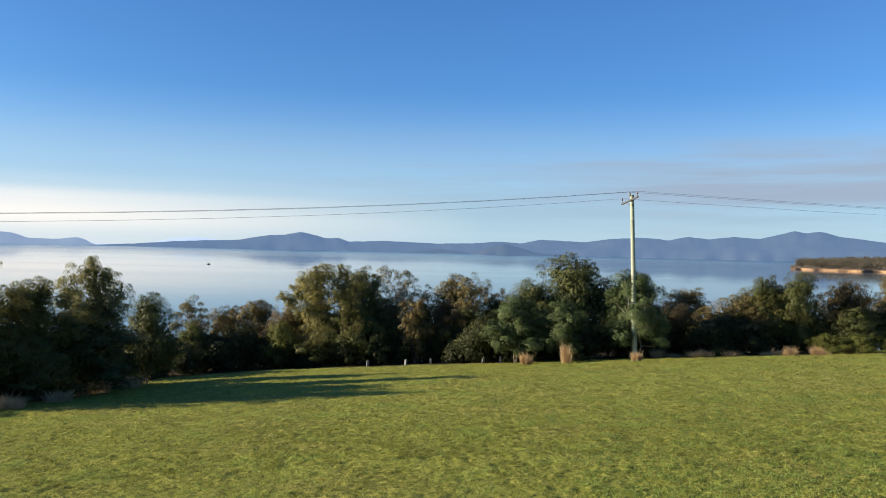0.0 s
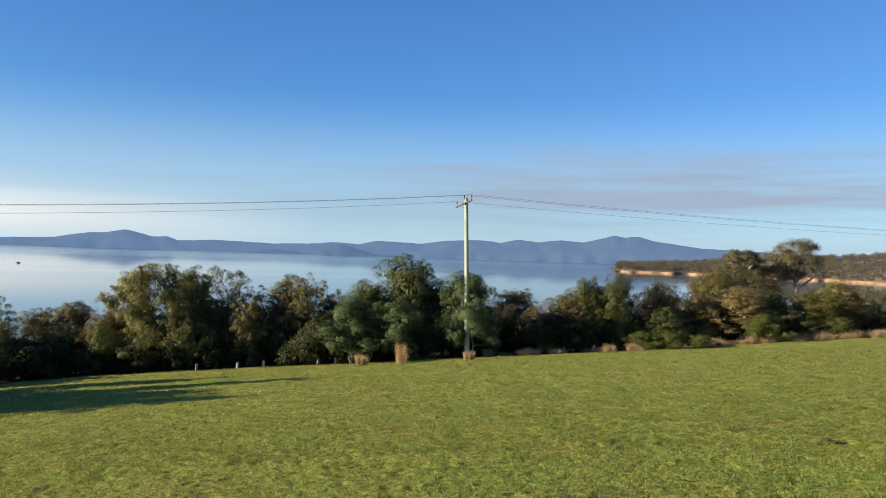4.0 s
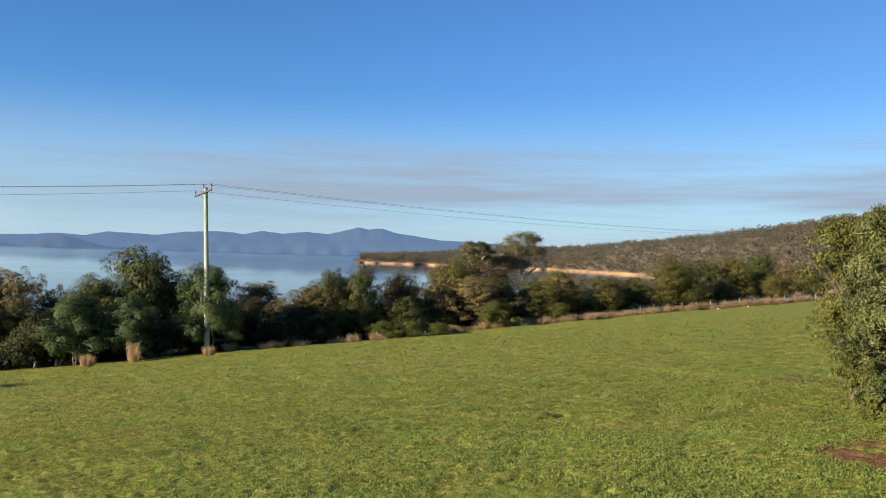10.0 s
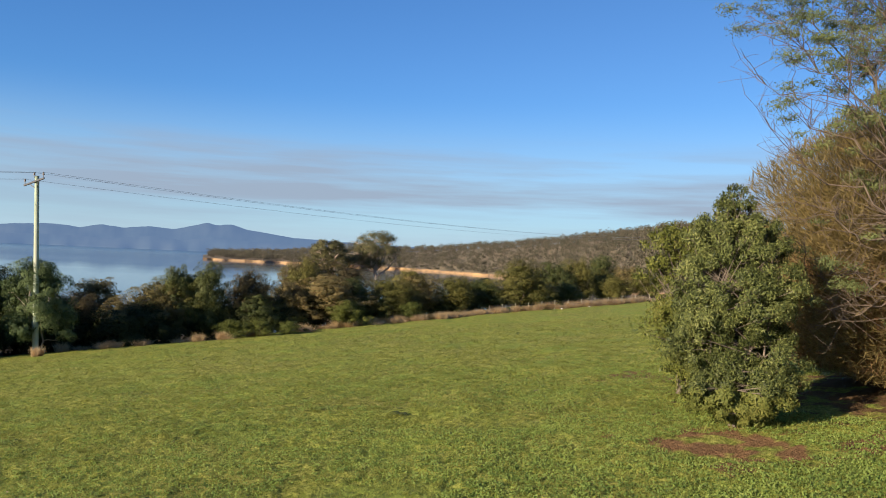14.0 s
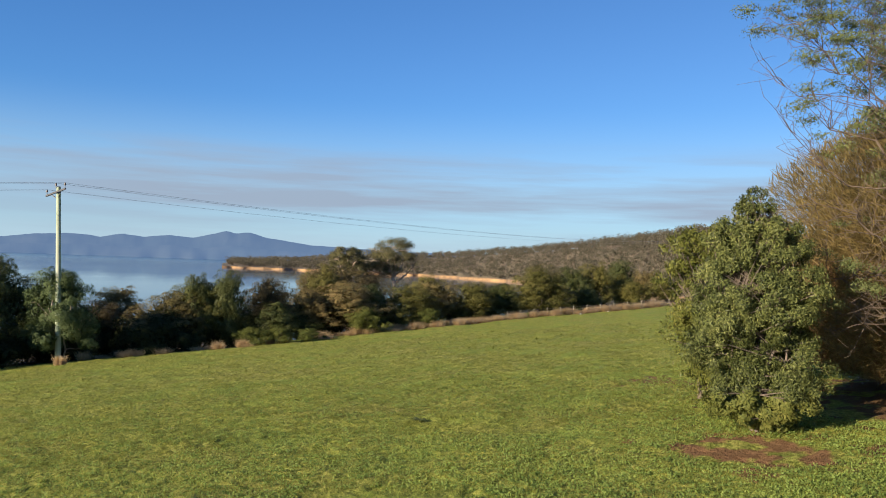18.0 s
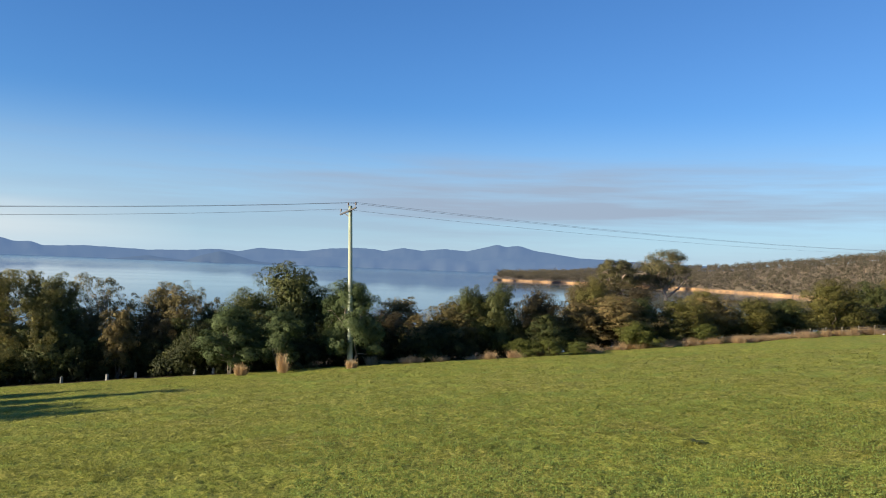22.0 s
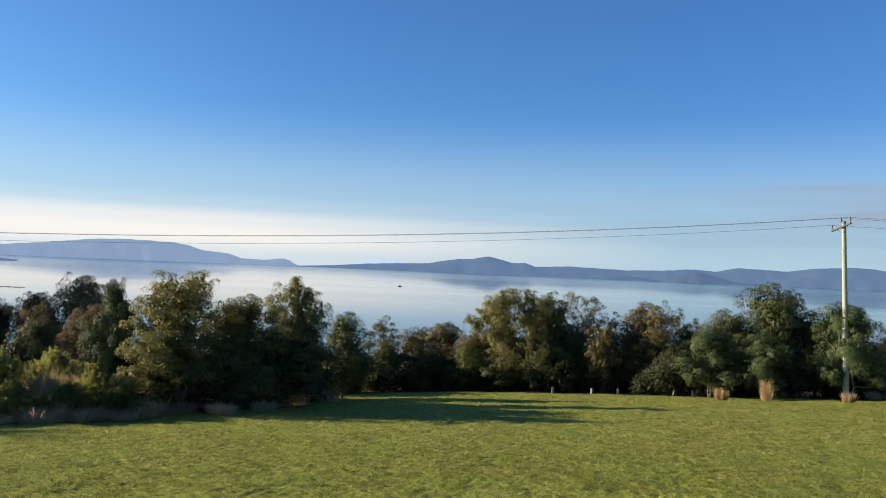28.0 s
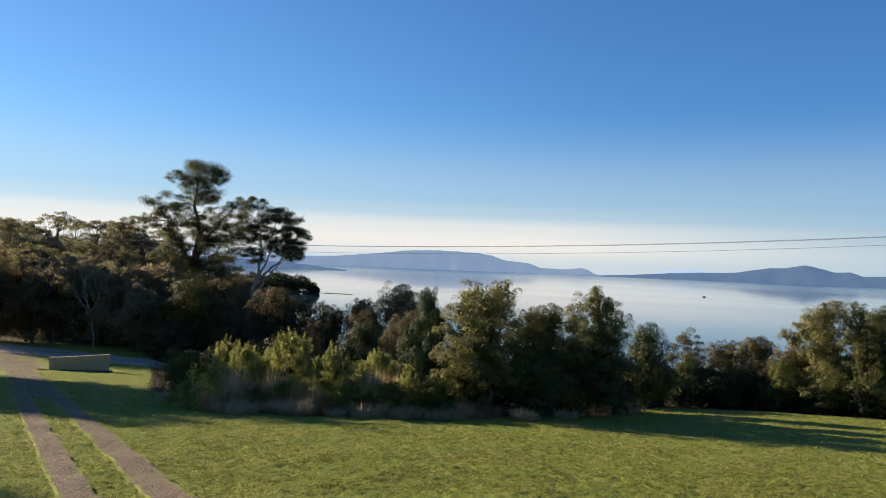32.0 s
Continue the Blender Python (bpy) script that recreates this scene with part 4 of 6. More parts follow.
LABELS = {
    "gum": ("young_gum_tree", "young gum tree with olive and amber leaves", "gum tree"),
    "brown": ("brown_tree", "bushy tree with brownish sunlit foliage", "tree"),
    "open": ("open_tree", "thin dull tree with an open crown and bare limbs", "tree"),
    "dark": ("dark_bushy_tree", "dense dark green bushy tree on the bank", "tree"),
    "wattle": ("wattle_tree", "grey-green wattle tree at the lawn's edge", "wattle"),
    "olive": ("olive_green_tree", "rounded olive-green coastal tree", "tree"),
    "shrub": ("round_shrub", "rounded mid-green coastal shrub", "shrub"),
    "low": ("low_shrub", "low yellow-green shrub in rough grass", "shrub"),
    "tall": ("tall_gum_tree", "tall gum tree with pale limbs and clumped dark crown", "gum tree"),
    "dome": ("tea_tree", "dense umber-brown rounded tea-tree", "tree"),
    "scrub": ("scrub_tree", "grey-brown scrubby tree with thin foliage", "tree"),
    "under": ("undergrowth_bush", "undergrowth bush in the tree belt, leaves darkened for shade", "bush"),
}
MADE, COUNT = {}, {}
VARIANTS = {"tall": 3, "gum": 4, "brown": 3, "dark": 3, "olive": 4, "wattle": 3, "shrub": 3, "low": 3}


def bush_form(kind, seed):
    h, w, base, peak, top, foot, n, size, per, ratio, gap, count, L, W, droop, stems, limbs = FORMS[kind]
    rng = np.random.default_rng(seed)
    C, R = puffs(rng, h, w, base, peak, top, foot, n, size, 0.22)
    c, r, b = clumps(rng, C, R, per, ratio, gap)
    V, F, N = sprays(rng, c, r, count, L, W, droop, b, 0.22 if kind in ("open", "wattle", "low", "scrub") else 0.17)
    if kind not in ("open", "low"):      # larger leaves added to close the inside and keep light out
        k = rng.integers(0, n, count // 9)
        d = rng.normal(size=(len(k), 3))
        d /= np.linalg.norm(d, axis=1)[:, None]
        P = C[k] * (0.85, 0.85, 1.0) + d * R[k] * 0.66 * rng.random(len(k))[:, None] ** 0.4
        P[:, 2] = np.maximum(P[:, 2], 0.12)
        V2, F2 = facing_leaves(rng, P, d, L * 1.9, W * 3.4, 0.2)
        V, F, N = np.concatenate([V, V2]), np.concatenate([F, F2 + len(V)]), np.concatenate([N, np.repeat(d, 4, 0)])
    if kind in ("gum", "wattle", "low"):      # thin shoots standing out of the crown
        for q in range({"gum": 12, "wattle": 26, "low": 150}[kind]):
            m = int(count / 260)
            j = C[rng.integers(n // 3, n)]
            tip = j * (1.12, 1.12, 1.0) + (rng.normal(0, 0.04 * w), rng.normal(0, 0.04 * w), h * (rng.uniform(0.12, 0.30) if kind == "low" else rng.uniform(0.06, 0.12)))
            P = j + (tip - j) * rng.uniform(0.3, 1, m)[:, None] + rng.normal(0, 0.009 * w if kind == "low" else 0.013 * w, (m, 3))
            up = np.tile([0.3 * math.cos(q), 0.3 * math.sin(q), 0.9], (m, 1))
            V2, F2 = facing_leaves(rng, P, up, L, W, droop * 0.5, 0.3)
            V, F, N = np.concatenate([V, V2]), np.concatenate([F, F2 + len(V)]), np.concatenate([N, np.repeat(up, 4, 0)])
    k = w / 2 / np.percentile(np.hypot(V[:, 0], V[:, 1]), 90)
    V[:, :2] *= k
    C = C * (k, k, 1)
    V[:, 2] *= h / np.percentile(V[:, 2], 98.8)
    V[:, 2] = np.maximum(V[:, 2], 0.02)
    crown = quads("crown", V, F, LEAF[kind], normals=N)
    wood = Wood(5)
    r0 = 0.012 * h + 0.012
    tops = []
    for q in range(stems):
        a = rng.uniform(0, 6.28)
        end = (0.16 * w * math.cos(a), 0.16 * w * math.sin(a), h * rng.uniform(0.6, 0.85))
        pts = path(rng, (0.05 * math.cos(a), 0.05 * math.sin(a), -0.15), end, 7, 0.06 * w)
        wood.limb(pts, np.linspace(r0, r0 * 0.25, 7))
        tops.append(pts)
    for m in C:
        if rng.random() < limbs:
            pts = tops[rng.integers(0, stems)]
            k = int(np.clip(np.searchsorted(pts[:, 2], m[2] * 0.7), 1, 5))
            fork = path(rng, pts[k], m, 5, 0.03 * w)
            wood.limb(fork, np.linspace(r0 * 0.4, r0 * 0.12, 5))
            for q in range(3):
                wood.limb(path(rng, fork[2 + q % 3], m + rng.normal(0, 0.07 * w, 3), 4, 0.02 * w), np.linspace(r0 * 0.14, r0 * 0.05, 4))
    return wood.mesh("trunk", WATTLE_BARK if kind in ("wattle", "open", "scrub") else BARK), crown, h, w


def tall_form(seed):
    h, w = 20.0, 11.0
    rng = np.random.default_rng(seed)
    wood = Wood(7)
    C, R = [], []
    fork = path(rng, (0, 0, -0.3), (rng.normal(0, 0.5), rng.normal(0, 0.5), h * 0.34), 6, 0.25)
    wood.limb(fork, np.linspace(0.38, 0.28, 6))
    for q in range(7):
        a = q * 2.4 + rng.uniform(-0.4, 0.4)
        reach = w / 2 * (0.10 if q == 0 else rng.uniform(0.42, 0.72))
        rise = 0.88 if q == 0 else (0.80, 0.70, 0.62, 0.76, 0.55, 0.66)[q - 1] * rng.uniform(0.95, 1.03)
        end = np.array([reach * math.cos(a), reach * math.sin(a), h * rise])
        pts = path(rng, fork[int(rng.integers(3, 6))], end, 9, 0.45)
        wood.limb(pts, np.linspace(0.19, 0.06, 9))
        span = 1.9 if q == 0 else rng.uniform(2.0, 2.9)      # a domed canopy at the limb's end
        for b in range(13):
            t, s = b * 2.4 + rng.uniform(-0.3, 0.3), math.sqrt((b + 0.5) / 13)
            e2 = end + np.array([math.cos(t) * s * span, math.sin(t) * s * span, 1.3 - 1.5 * s * s + rng.normal(0, 0.22)])
            wood.limb(path(rng, pts[int(rng.integers(5, 9))], e2, 5, 0.16), np.linspace(0.06, 0.012, 5))
            k = rng.uniform(0.65, 1.2)
            C.append(e2)
            R.append((k, k, k * 0.6))
        for b in range(15):      # smaller sprays lower on the limb
            j = int(rng.integers(2, 8))
            e2 = pts[j] + rng.normal(0, 1.2, 3) * (1, 1, 0.4) + (0, 0, 0.4)
            wood.limb(path(rng, pts[j - 1], e2, 5, 0.12), np.linspace(0.05, 0.01, 5))
            C.append(e2)
            R.append(np.array([1.0, 1.0, 0.6]) * rng.uniform(0.6, 1.2))
    C, R = np.array(C), np.array(R)
    c, r, b = clumps(rng, C, R, 7, 0.42, 0.1)
    V, F, N = sprays(rng, c, r, 46000, 0.24, 0.085, 0.5, b, 0.3)
    return wood.mesh("trunk", BARK), quads("crown", V, F, LEAF["tall"], normals=N), float(np.percentile(V[:, 2], 99.8)), w


def plant(kind, x, y, h, w, group="", turn=None, z=None, label=""):
    """Plants a tree or bush of a kind, h high and w across: the first of each form is built, the rest are copies."""
    COUNT[kind] = COUNT.get(kind, 0) + 1
    key = (kind, COUNT[kind] % VARIANTS.get(kind, 2))
    turn = (COUNT[kind] * 137.5) % 360 if turn is None else turn
    z = gz(x, y) if z is None else z
    name, text, cat = LABELS[kind]
    if key not in MADE:
        seed = 11 + 17 * key[1] + sum(map(ord, kind))
        trunk, crown, h0, w0 = tall_form(seed) if kind == "tall" else bush_form(kind, seed)
        ob = empty(name, pose(0, 0, 0), text, cat, group)
        part_mesh("trunk", trunk, ob)
        part_mesh("crown", crown, ob)
        s = Vector((w / w0, w / w0, h / h0))
        ob.matrix_world = pose(x, y, z - 0.05, 0, 0, turn) @ Matrix.Diagonal((*s, 1))
        MADE[key] = (ob, h0, w0)
    else:
        first, h0, w0 = MADE[key]
        k = first.scale
        rel = Matrix.Diagonal((w / w0 / k.x, w / w0 / k.y, h / h0 / k.z, 1))
        ob = copy_thing(first, pose(x, y, z - 0.05, 0, 0, turn) @ rel)
    if label:
        tagged(ob, label)
    if group:
        tagged(ob, group=group)
    return ob


# the belt behind the lawn: kind, x, y, height, width
LEFT_GUMS = (
    ("gum", -17.4, 28.6, 5.4, 4.0), ("gum", -15.9, 31.2, 4.6, 3.4), ("gum", -14.9, 34.6, 5.6, 2.6), ("wattle", -20.0, 28.4, 5.1, 1.8), ("dark", -14.0, 38.5, 4.2, 2.6),
    ("dark", -15.0, 33.0, 3.4, 4.4), ("dark", -16.2, 30.6, 3.2, 3.4), ("olive", -18.6, 29.2, 2.8, 2.8))
BELT_A = (
    ("open", -15.4, 49.7, 4.5, 2.9), ("brown", -14.2, 53.1, 3.9, 2.9), ("brown", -12.1, 52.6, 4.2, 3.3), ("shrub", -9.6, 48.0, 2.8, 2.3), ("shrub", -14.4, 46.3, 2.9, 2.5),
    ("gum", -7.6, 49.4, 6.1, 3.9), ("gum", -5.1, 49.7, 5.9, 3.9), ("open", -2.6, 50.9, 5.9, 3.3), ("brown", -1.6, 48.0, 3.8, 1.9), ("dark", -4.3, 48.8, 3.1, 3.8),
    ("brown", 1.0, 50.0, 5.3, 3.8), ("open", 3.2, 51.9, 5.0, 2.4), ("dark", 1.9, 48.5, 3.2, 3.2), ("gum", -5.3, 48.2, 4.2, 1.8),
    ("dark", -1.4, 50.6, 3.7, 3.2), ("brown", -3.3, 50.2, 3.9, 3.0), ("dome", 0.3, 49.4, 3.6, 3.0), ("dark", 3.6, 50.2, 3.8, 3.0), ("dome", -9.4, 50.4, 3.6, 3.0), ("dark", -6.4, 48.6, 3.0, 3.4))
BELT_B = (
    ("wattle", 4.2, 45.0, 3.6, 3.3), ("wattle", 6.7, 44.3, 3.3, 2.4), ("dark", 7.9, 48.9, 6.1, 5.0), ("dark", 5.4, 48.7, 4.7, 3.6), ("dark", 10.2, 49.5, 4.8, 4.2),
    ("wattle", 10.7, 44.3, 4.7, 3.4), ("brown", 15.0, 49.8, 4.0, 3.6), ("brown", 16.0, 46.3, 2.7, 3.4), ("dark", 18.7, 46.4, 4.4, 2.4), ("dark", 20.2, 45.8, 4.5, 2.7), ("olive", 19.3, 47.2, 4.0, 4.6), ("brown", 17.6, 46.6, 3.5, 3.5),
    ("dome", 22.9, 45.6, 3.9, 3.1), ("dark", 22.9, 44.9, 2.6, 3.6), ("brown", 26.5, 47.1, 3.3, 3.0), ("dome", 13.4, 48.0, 3.2, 3.6))
BELT_C = (
    ("brown", 25.5, 45.3, 3.1, 2.3), ("olive", 28.4, 48.2, 4.9, 2.8), ("brown", 28.2, 44.9, 3.4, 4.6), ("dark", 29.9, 45.0, 3.1, 3.0), ("olive", 32.6, 44.3, 2.9, 3.4),
    ("brown", 35.3, 44.8, 3.0, 3.2), ("olive", 37.9, 49.1, 3.7, 4.0), ("olive", 38.7, 44.5, 2.8, 3.6), ("dark", 42.8, 46.2, 2.6, 3.2), ("olive", 45.1, 44.0, 3.8, 4.7),
    ("dark", 51.9, 47.0, 3.6, 3.0), ("olive", 54.8, 46.6, 3.8, 3.2), ("dark", 62.3, 50.1, 4.4, 3.4), ("brown", 63.8, 48.2, 3.1, 3.1), ("olive", 60.1, 43.2, 2.1, 3.1),
    ("shrub", 28.2, 42.5, 1.7, 2.5), ("shrub", 20.1, 41.9, 1.1, 1.7), ("shrub", 21.6, 41.5, 1.1, 2.0), ("shrub", 23.2, 41.1, 0.8, 1.9), ("dark", 51.2, 44.7, 2.1, 2.3),
    ("shrub", 33.2, 42.5, 1.3, 1.9), ("olive", 56.6, 44.0, 2.1, 2.8), ("brown", 48.6, 45.6, 2.2, 2.8), ("dark", 40.6, 45.6, 2.2, 2.8), ("olive", 59.0, 47.4, 2.8, 3.4),
    ("brown", 34.5, 56.3, 5.6, 5.3), ("dome", 36.5, 55.6, 4.7, 5.7), ("dome", 31.8, 54.8, 5.2, 4.7))
LEFT_SHRUBS = (
    ("shrub", -28.0, 21.7, 2.2, 1.8), ("low", -24.3, 20.6, 1.8, 1.8), ("low", -26.5, 22.9, 2.6, 1.7), ("low", -24.8, 22.5, 2.5, 1.8),
    ("low", -24.0, 24.1, 3.0, 2.5), ("low", -21.7, 24.2, 2.5, 1.8), ("low", -21.3, 26.5, 2.4, 2.6), ("low", -20.1, 24.6, 1.5, 1.7), ("low", -18.9, 25.5, 1.7, 1.6),
    ("low", -22.6, 22.4, 1.2, 1.5), ("low", -20.7, 23.7, 1.3, 1.6), ("shrub", -19.1, 24.6, 1.4, 1.7), ("shrub", -17.8, 25.7, 1.5, 1.7), ("low", -25.7, 20.5, 1.1, 1.4), ("low", -23.3, 21.6, 0.9, 1.2))
LEFT_WOODS = (
    ("dome", -55.7, 54.6, 7.6, 6.6), ("dome", -49.8, 54.7, 6.0, 4.2), ("dome", -46.1, 55.3, 6.5, 4.9), ("brown", -43.5, 57.4, 8.0, 5.6), ("dome", -39.0, 53.3, 5.4, 4.6),
    ("olive", -64.4, 50.8, 8.4, 6.5), ("scrub", -68.7, 48.3, 6.0, 4.6), ("dome", -60.7, 52.1, 5.0, 5.6), ("dome", -63.7, 48.4, 3.6, 5.8), ("dark", -42.0, 50.5, 4.4, 3.6),
    ("dome", -70.8, 64.9, 8.6, 8.0), ("dome", -73.9, 64.3, 9.0, 8.0), ("dome", -65.0, 62.2, 8.0, 6.5), ("dark", -68.0, 61.0, 7.6, 6.0))
for spec in LEFT_GUMS:
    plant(*spec, group="young gums beside the lawn")
for kind, x, y, h, w in BELT_A + BELT_B + BELT_C:
    plant(kind, x, y, h, w, group="trees along the shore bank")
for spec in LEFT_SHRUBS:
    plant(*spec, group="shrubs in the rough grass")
for spec in LEFT_WOODS:
    plant(*spec, group="woods beyond the road")
# woods beyond the road: bearing, distance, height over the eye's level as a slope, width
for az, r, slope, w, kind in ((55.2, 104, 0.044, 8.0, "tall"), (57.6, 108, 0.036, 8.5, "tall"), (60.4, 110, 0.043, 10.5, "tall"), (62.6, 104, 0.034, 8.5, "tall"), 
                              (59.0, 122, 0.036, 10.0, "tall"), (53.6, 112, 0.032, 9.0, "tall"), (56.4, 124, 0.036, 9.0, "tall"), (63.4, 124, 0.032, 9.0, "tall"),
                              (49.8, 106, 0.006, 8.5, "tall"), (61.6, 98, 0.014, 8.0, "tall"), (58.4, 97, 0.010, 7.5, "tall"), (55.6, 96, 0.006, 7.5, "tall"), 
                              (52.0, 88, -0.026, 7.5, "dome"), (54.2, 90, -0.014, 7.0, "scrub"), (56.8, 91, -0.020, 6.5, "scrub"), (59.2, 93, -0.010, 7.0, "scrub"), (61.6, 92, -0.024, 6.5, "dome"),
                              (63.8, 92, -0.010, 7.5, "dome"), (50.0, 84, -0.030, 6.5, "dome"), (53.0, 100, -0.002, 7.5, "scrub"), (57.8, 104, 0.004, 8.0, "scrub"),
                              (60.6, 104, 0.008, 8.0, "brown"), (62.6, 108, 0.006, 8.5, "scrub"), (55.4, 106, 0.006, 8.0, "brown")):
    p = bearing(az, r)
    z = gz(p.x, p.y)
    plant(kind, p.x, p.y, EYE + slope * r - z, w, group="woods beyond the road")
# trees past the driveway that shade the lower lawn
for kind, x, y, h, w in (("olive", -45, 15.8, 8.4, 4.5), ("olive", -46, 19.2, 10.0, 4.6), ("dark", -45, 13.9, 8.5, 2.6), ("dark", -51, 17.6, 10.0, 4.6), ("dark", -58, 22.4, 10.5, 4.5), ("olive", -44, 5.4, 11.0, 2.4)):
    plant(kind, x, y, h, w, group="trees past the driveway")
for x, y, h, w in ((-52, 20.2, 11.0, 5), (-60, 19.4, 12.0, 5), (-67, 23.0, 13, 5)):
    plant("tall", x, y, h, w, group="trees past the driveway")
rng = np.random.default_rng(77)
for q in range(8):
    az = 50.5 + 13 * q / 7 + rng.uniform(-0.4, 0.4)
    p = bearing(az, rng.uniform(92, 118))
    plant(("tall", "scrub", "scrub")[q % 3], p.x, p.y, rng.uniform(6.5, 9.5), rng.uniform(4, 5.5), group="woods beyond the road")
# undergrowth closing the belt
rng = np.random.default_rng(21)
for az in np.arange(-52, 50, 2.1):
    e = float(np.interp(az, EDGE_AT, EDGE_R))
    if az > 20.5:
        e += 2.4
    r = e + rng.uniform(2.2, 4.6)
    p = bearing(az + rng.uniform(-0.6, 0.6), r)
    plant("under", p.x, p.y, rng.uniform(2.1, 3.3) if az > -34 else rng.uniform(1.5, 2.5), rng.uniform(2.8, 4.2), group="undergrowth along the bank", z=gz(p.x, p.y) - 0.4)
for az in np.arange(44, 64, 2.4):
    p = bearing(az, 80 + max(0, az - 50) * 0.9 + rng.uniform(0, 5))
    plant("scrub", p.x, p.y, rng.uniform(2.6, 4.8), rng.uniform(3.5, 5), group="undergrowth beyond the road")


def bare_tree(az, r, h):
    rng = np.random.default_rng(91)
    p = bearing(az, r)
    ob = empty("dead_tree", pose(p.x, p.y, gz(p.x, p.y)), "leafless dead tree with pale bleached limbs", "tree")
    wood = Wood(6)
    trunk = path(rng, (0, 0, -0.2), (0.2, 0.1, h * 0.5), 7, 0.08)
    wood.limb(trunk, np.linspace(0.16, 0.10, 7))
    part_mesh("trunk", wood.mesh("trunk", TWIG), ob)
    for q in range(9):
        wood = Wood(5)
        a = q * 2.4
        k = int(rng.integers(3, 7))
        end = trunk[k] + np.array([math.cos(a), math.sin(a), 0]) * h * rng.uniform(0.18, 0.36) + (0, 0, h * rng.uniform(0.15, 0.42))
        pts = path(rng, trunk[k], end, 7, 0.10)
        wood.limb(pts, np.linspace(0.06, 0.015, 7))
        for b in range(5):
            j = int(rng.integers(2, 7))
            wood.limb(path(rng, pts[j], pts[j] + rng.normal(0, 0.09 * h, 3) + (0, 0, 0.06 * h), 4, 0.04), np.linspace(0.03, 0.010, 4))
        part_mesh("limb", wood.mesh("limb", BRANCH), ob)


bare_tree(-52.5, 83, 4.4)


def slim_gum(az, r, h, lean, bark, thick, seed):
    """A slender gum: a stem that forks low into rising limbs, each with a few thin clumps of leaves."""
    rng = np.random.default_rng(seed)
    p = bearing(az, r)
    side = np.array([math.cos(radians(az)), math.sin(radians(az)), 0.0])
    ob = empty("slender_gum_tree", pose(p.x, p.y, gz(p.x, p.y)), "slender gum tree with a forking bare trunk beyond the road", "tree", "woods beyond the road")
    wood = Wood(7)
    fork = side * lean * 0.3 + (0, 0, h * 0.34)
    stem = path(rng, (0, 0, -0.3), fork, 7, 0.12)
    wood.limb(stem, np.linspace(thick, thick * 0.75, 7))
    part_mesh("trunk", wood.mesh("trunk", bark), ob)
    tips = []
    for q in range(5):
        wood = Wood(6)
        end = side * (lean + (q - 2) * h * 0.13) + np.array([0, 0, h * rng.uniform(0.8, 1.0)]) + rng.normal(0, 0.35, 3)
        limb = path(rng, stem[6 - q % 3], end, 9, 0.28)
        wood.limb(limb, np.linspace(thick * 0.6, 0.03, 9))
        tips.append(limb[-1])
        for b in range(4):
            j = int(rng.integers(4, 8))
            twig = path(rng, limb[j], limb[j] + side * rng.normal(0, 0.14 * h) + rng.normal(0, 0.05 * h, 3) + (0, 0, 0.12 * h), 5, 0.08)
            wood.limb(twig, np.linspace(thick * 0.28, 0.02, 5))
            tips.append(twig[-1])
        part_mesh("limb", wood.mesh("limb", bark), ob)
    S = np.stack([rng.uniform(0.45, 0.85, len(tips))] * 2 + [rng.uniform(0.22, 0.4, len(tips))], 1)
    V, F = leaves(rng, tips, S, 5200, 0.16, 0.05, 0.4, 0.5)
    part_mesh("crown", quads("crown", V, F, LEAF["tall"]), ob)


slim_gum(57.6, 88, 8.2, -1.0, WATTLE_BARK, 0.12, 6)
slim_gum(61.2, 91, 11.0, 0.8, BARK, 0.24, 7)


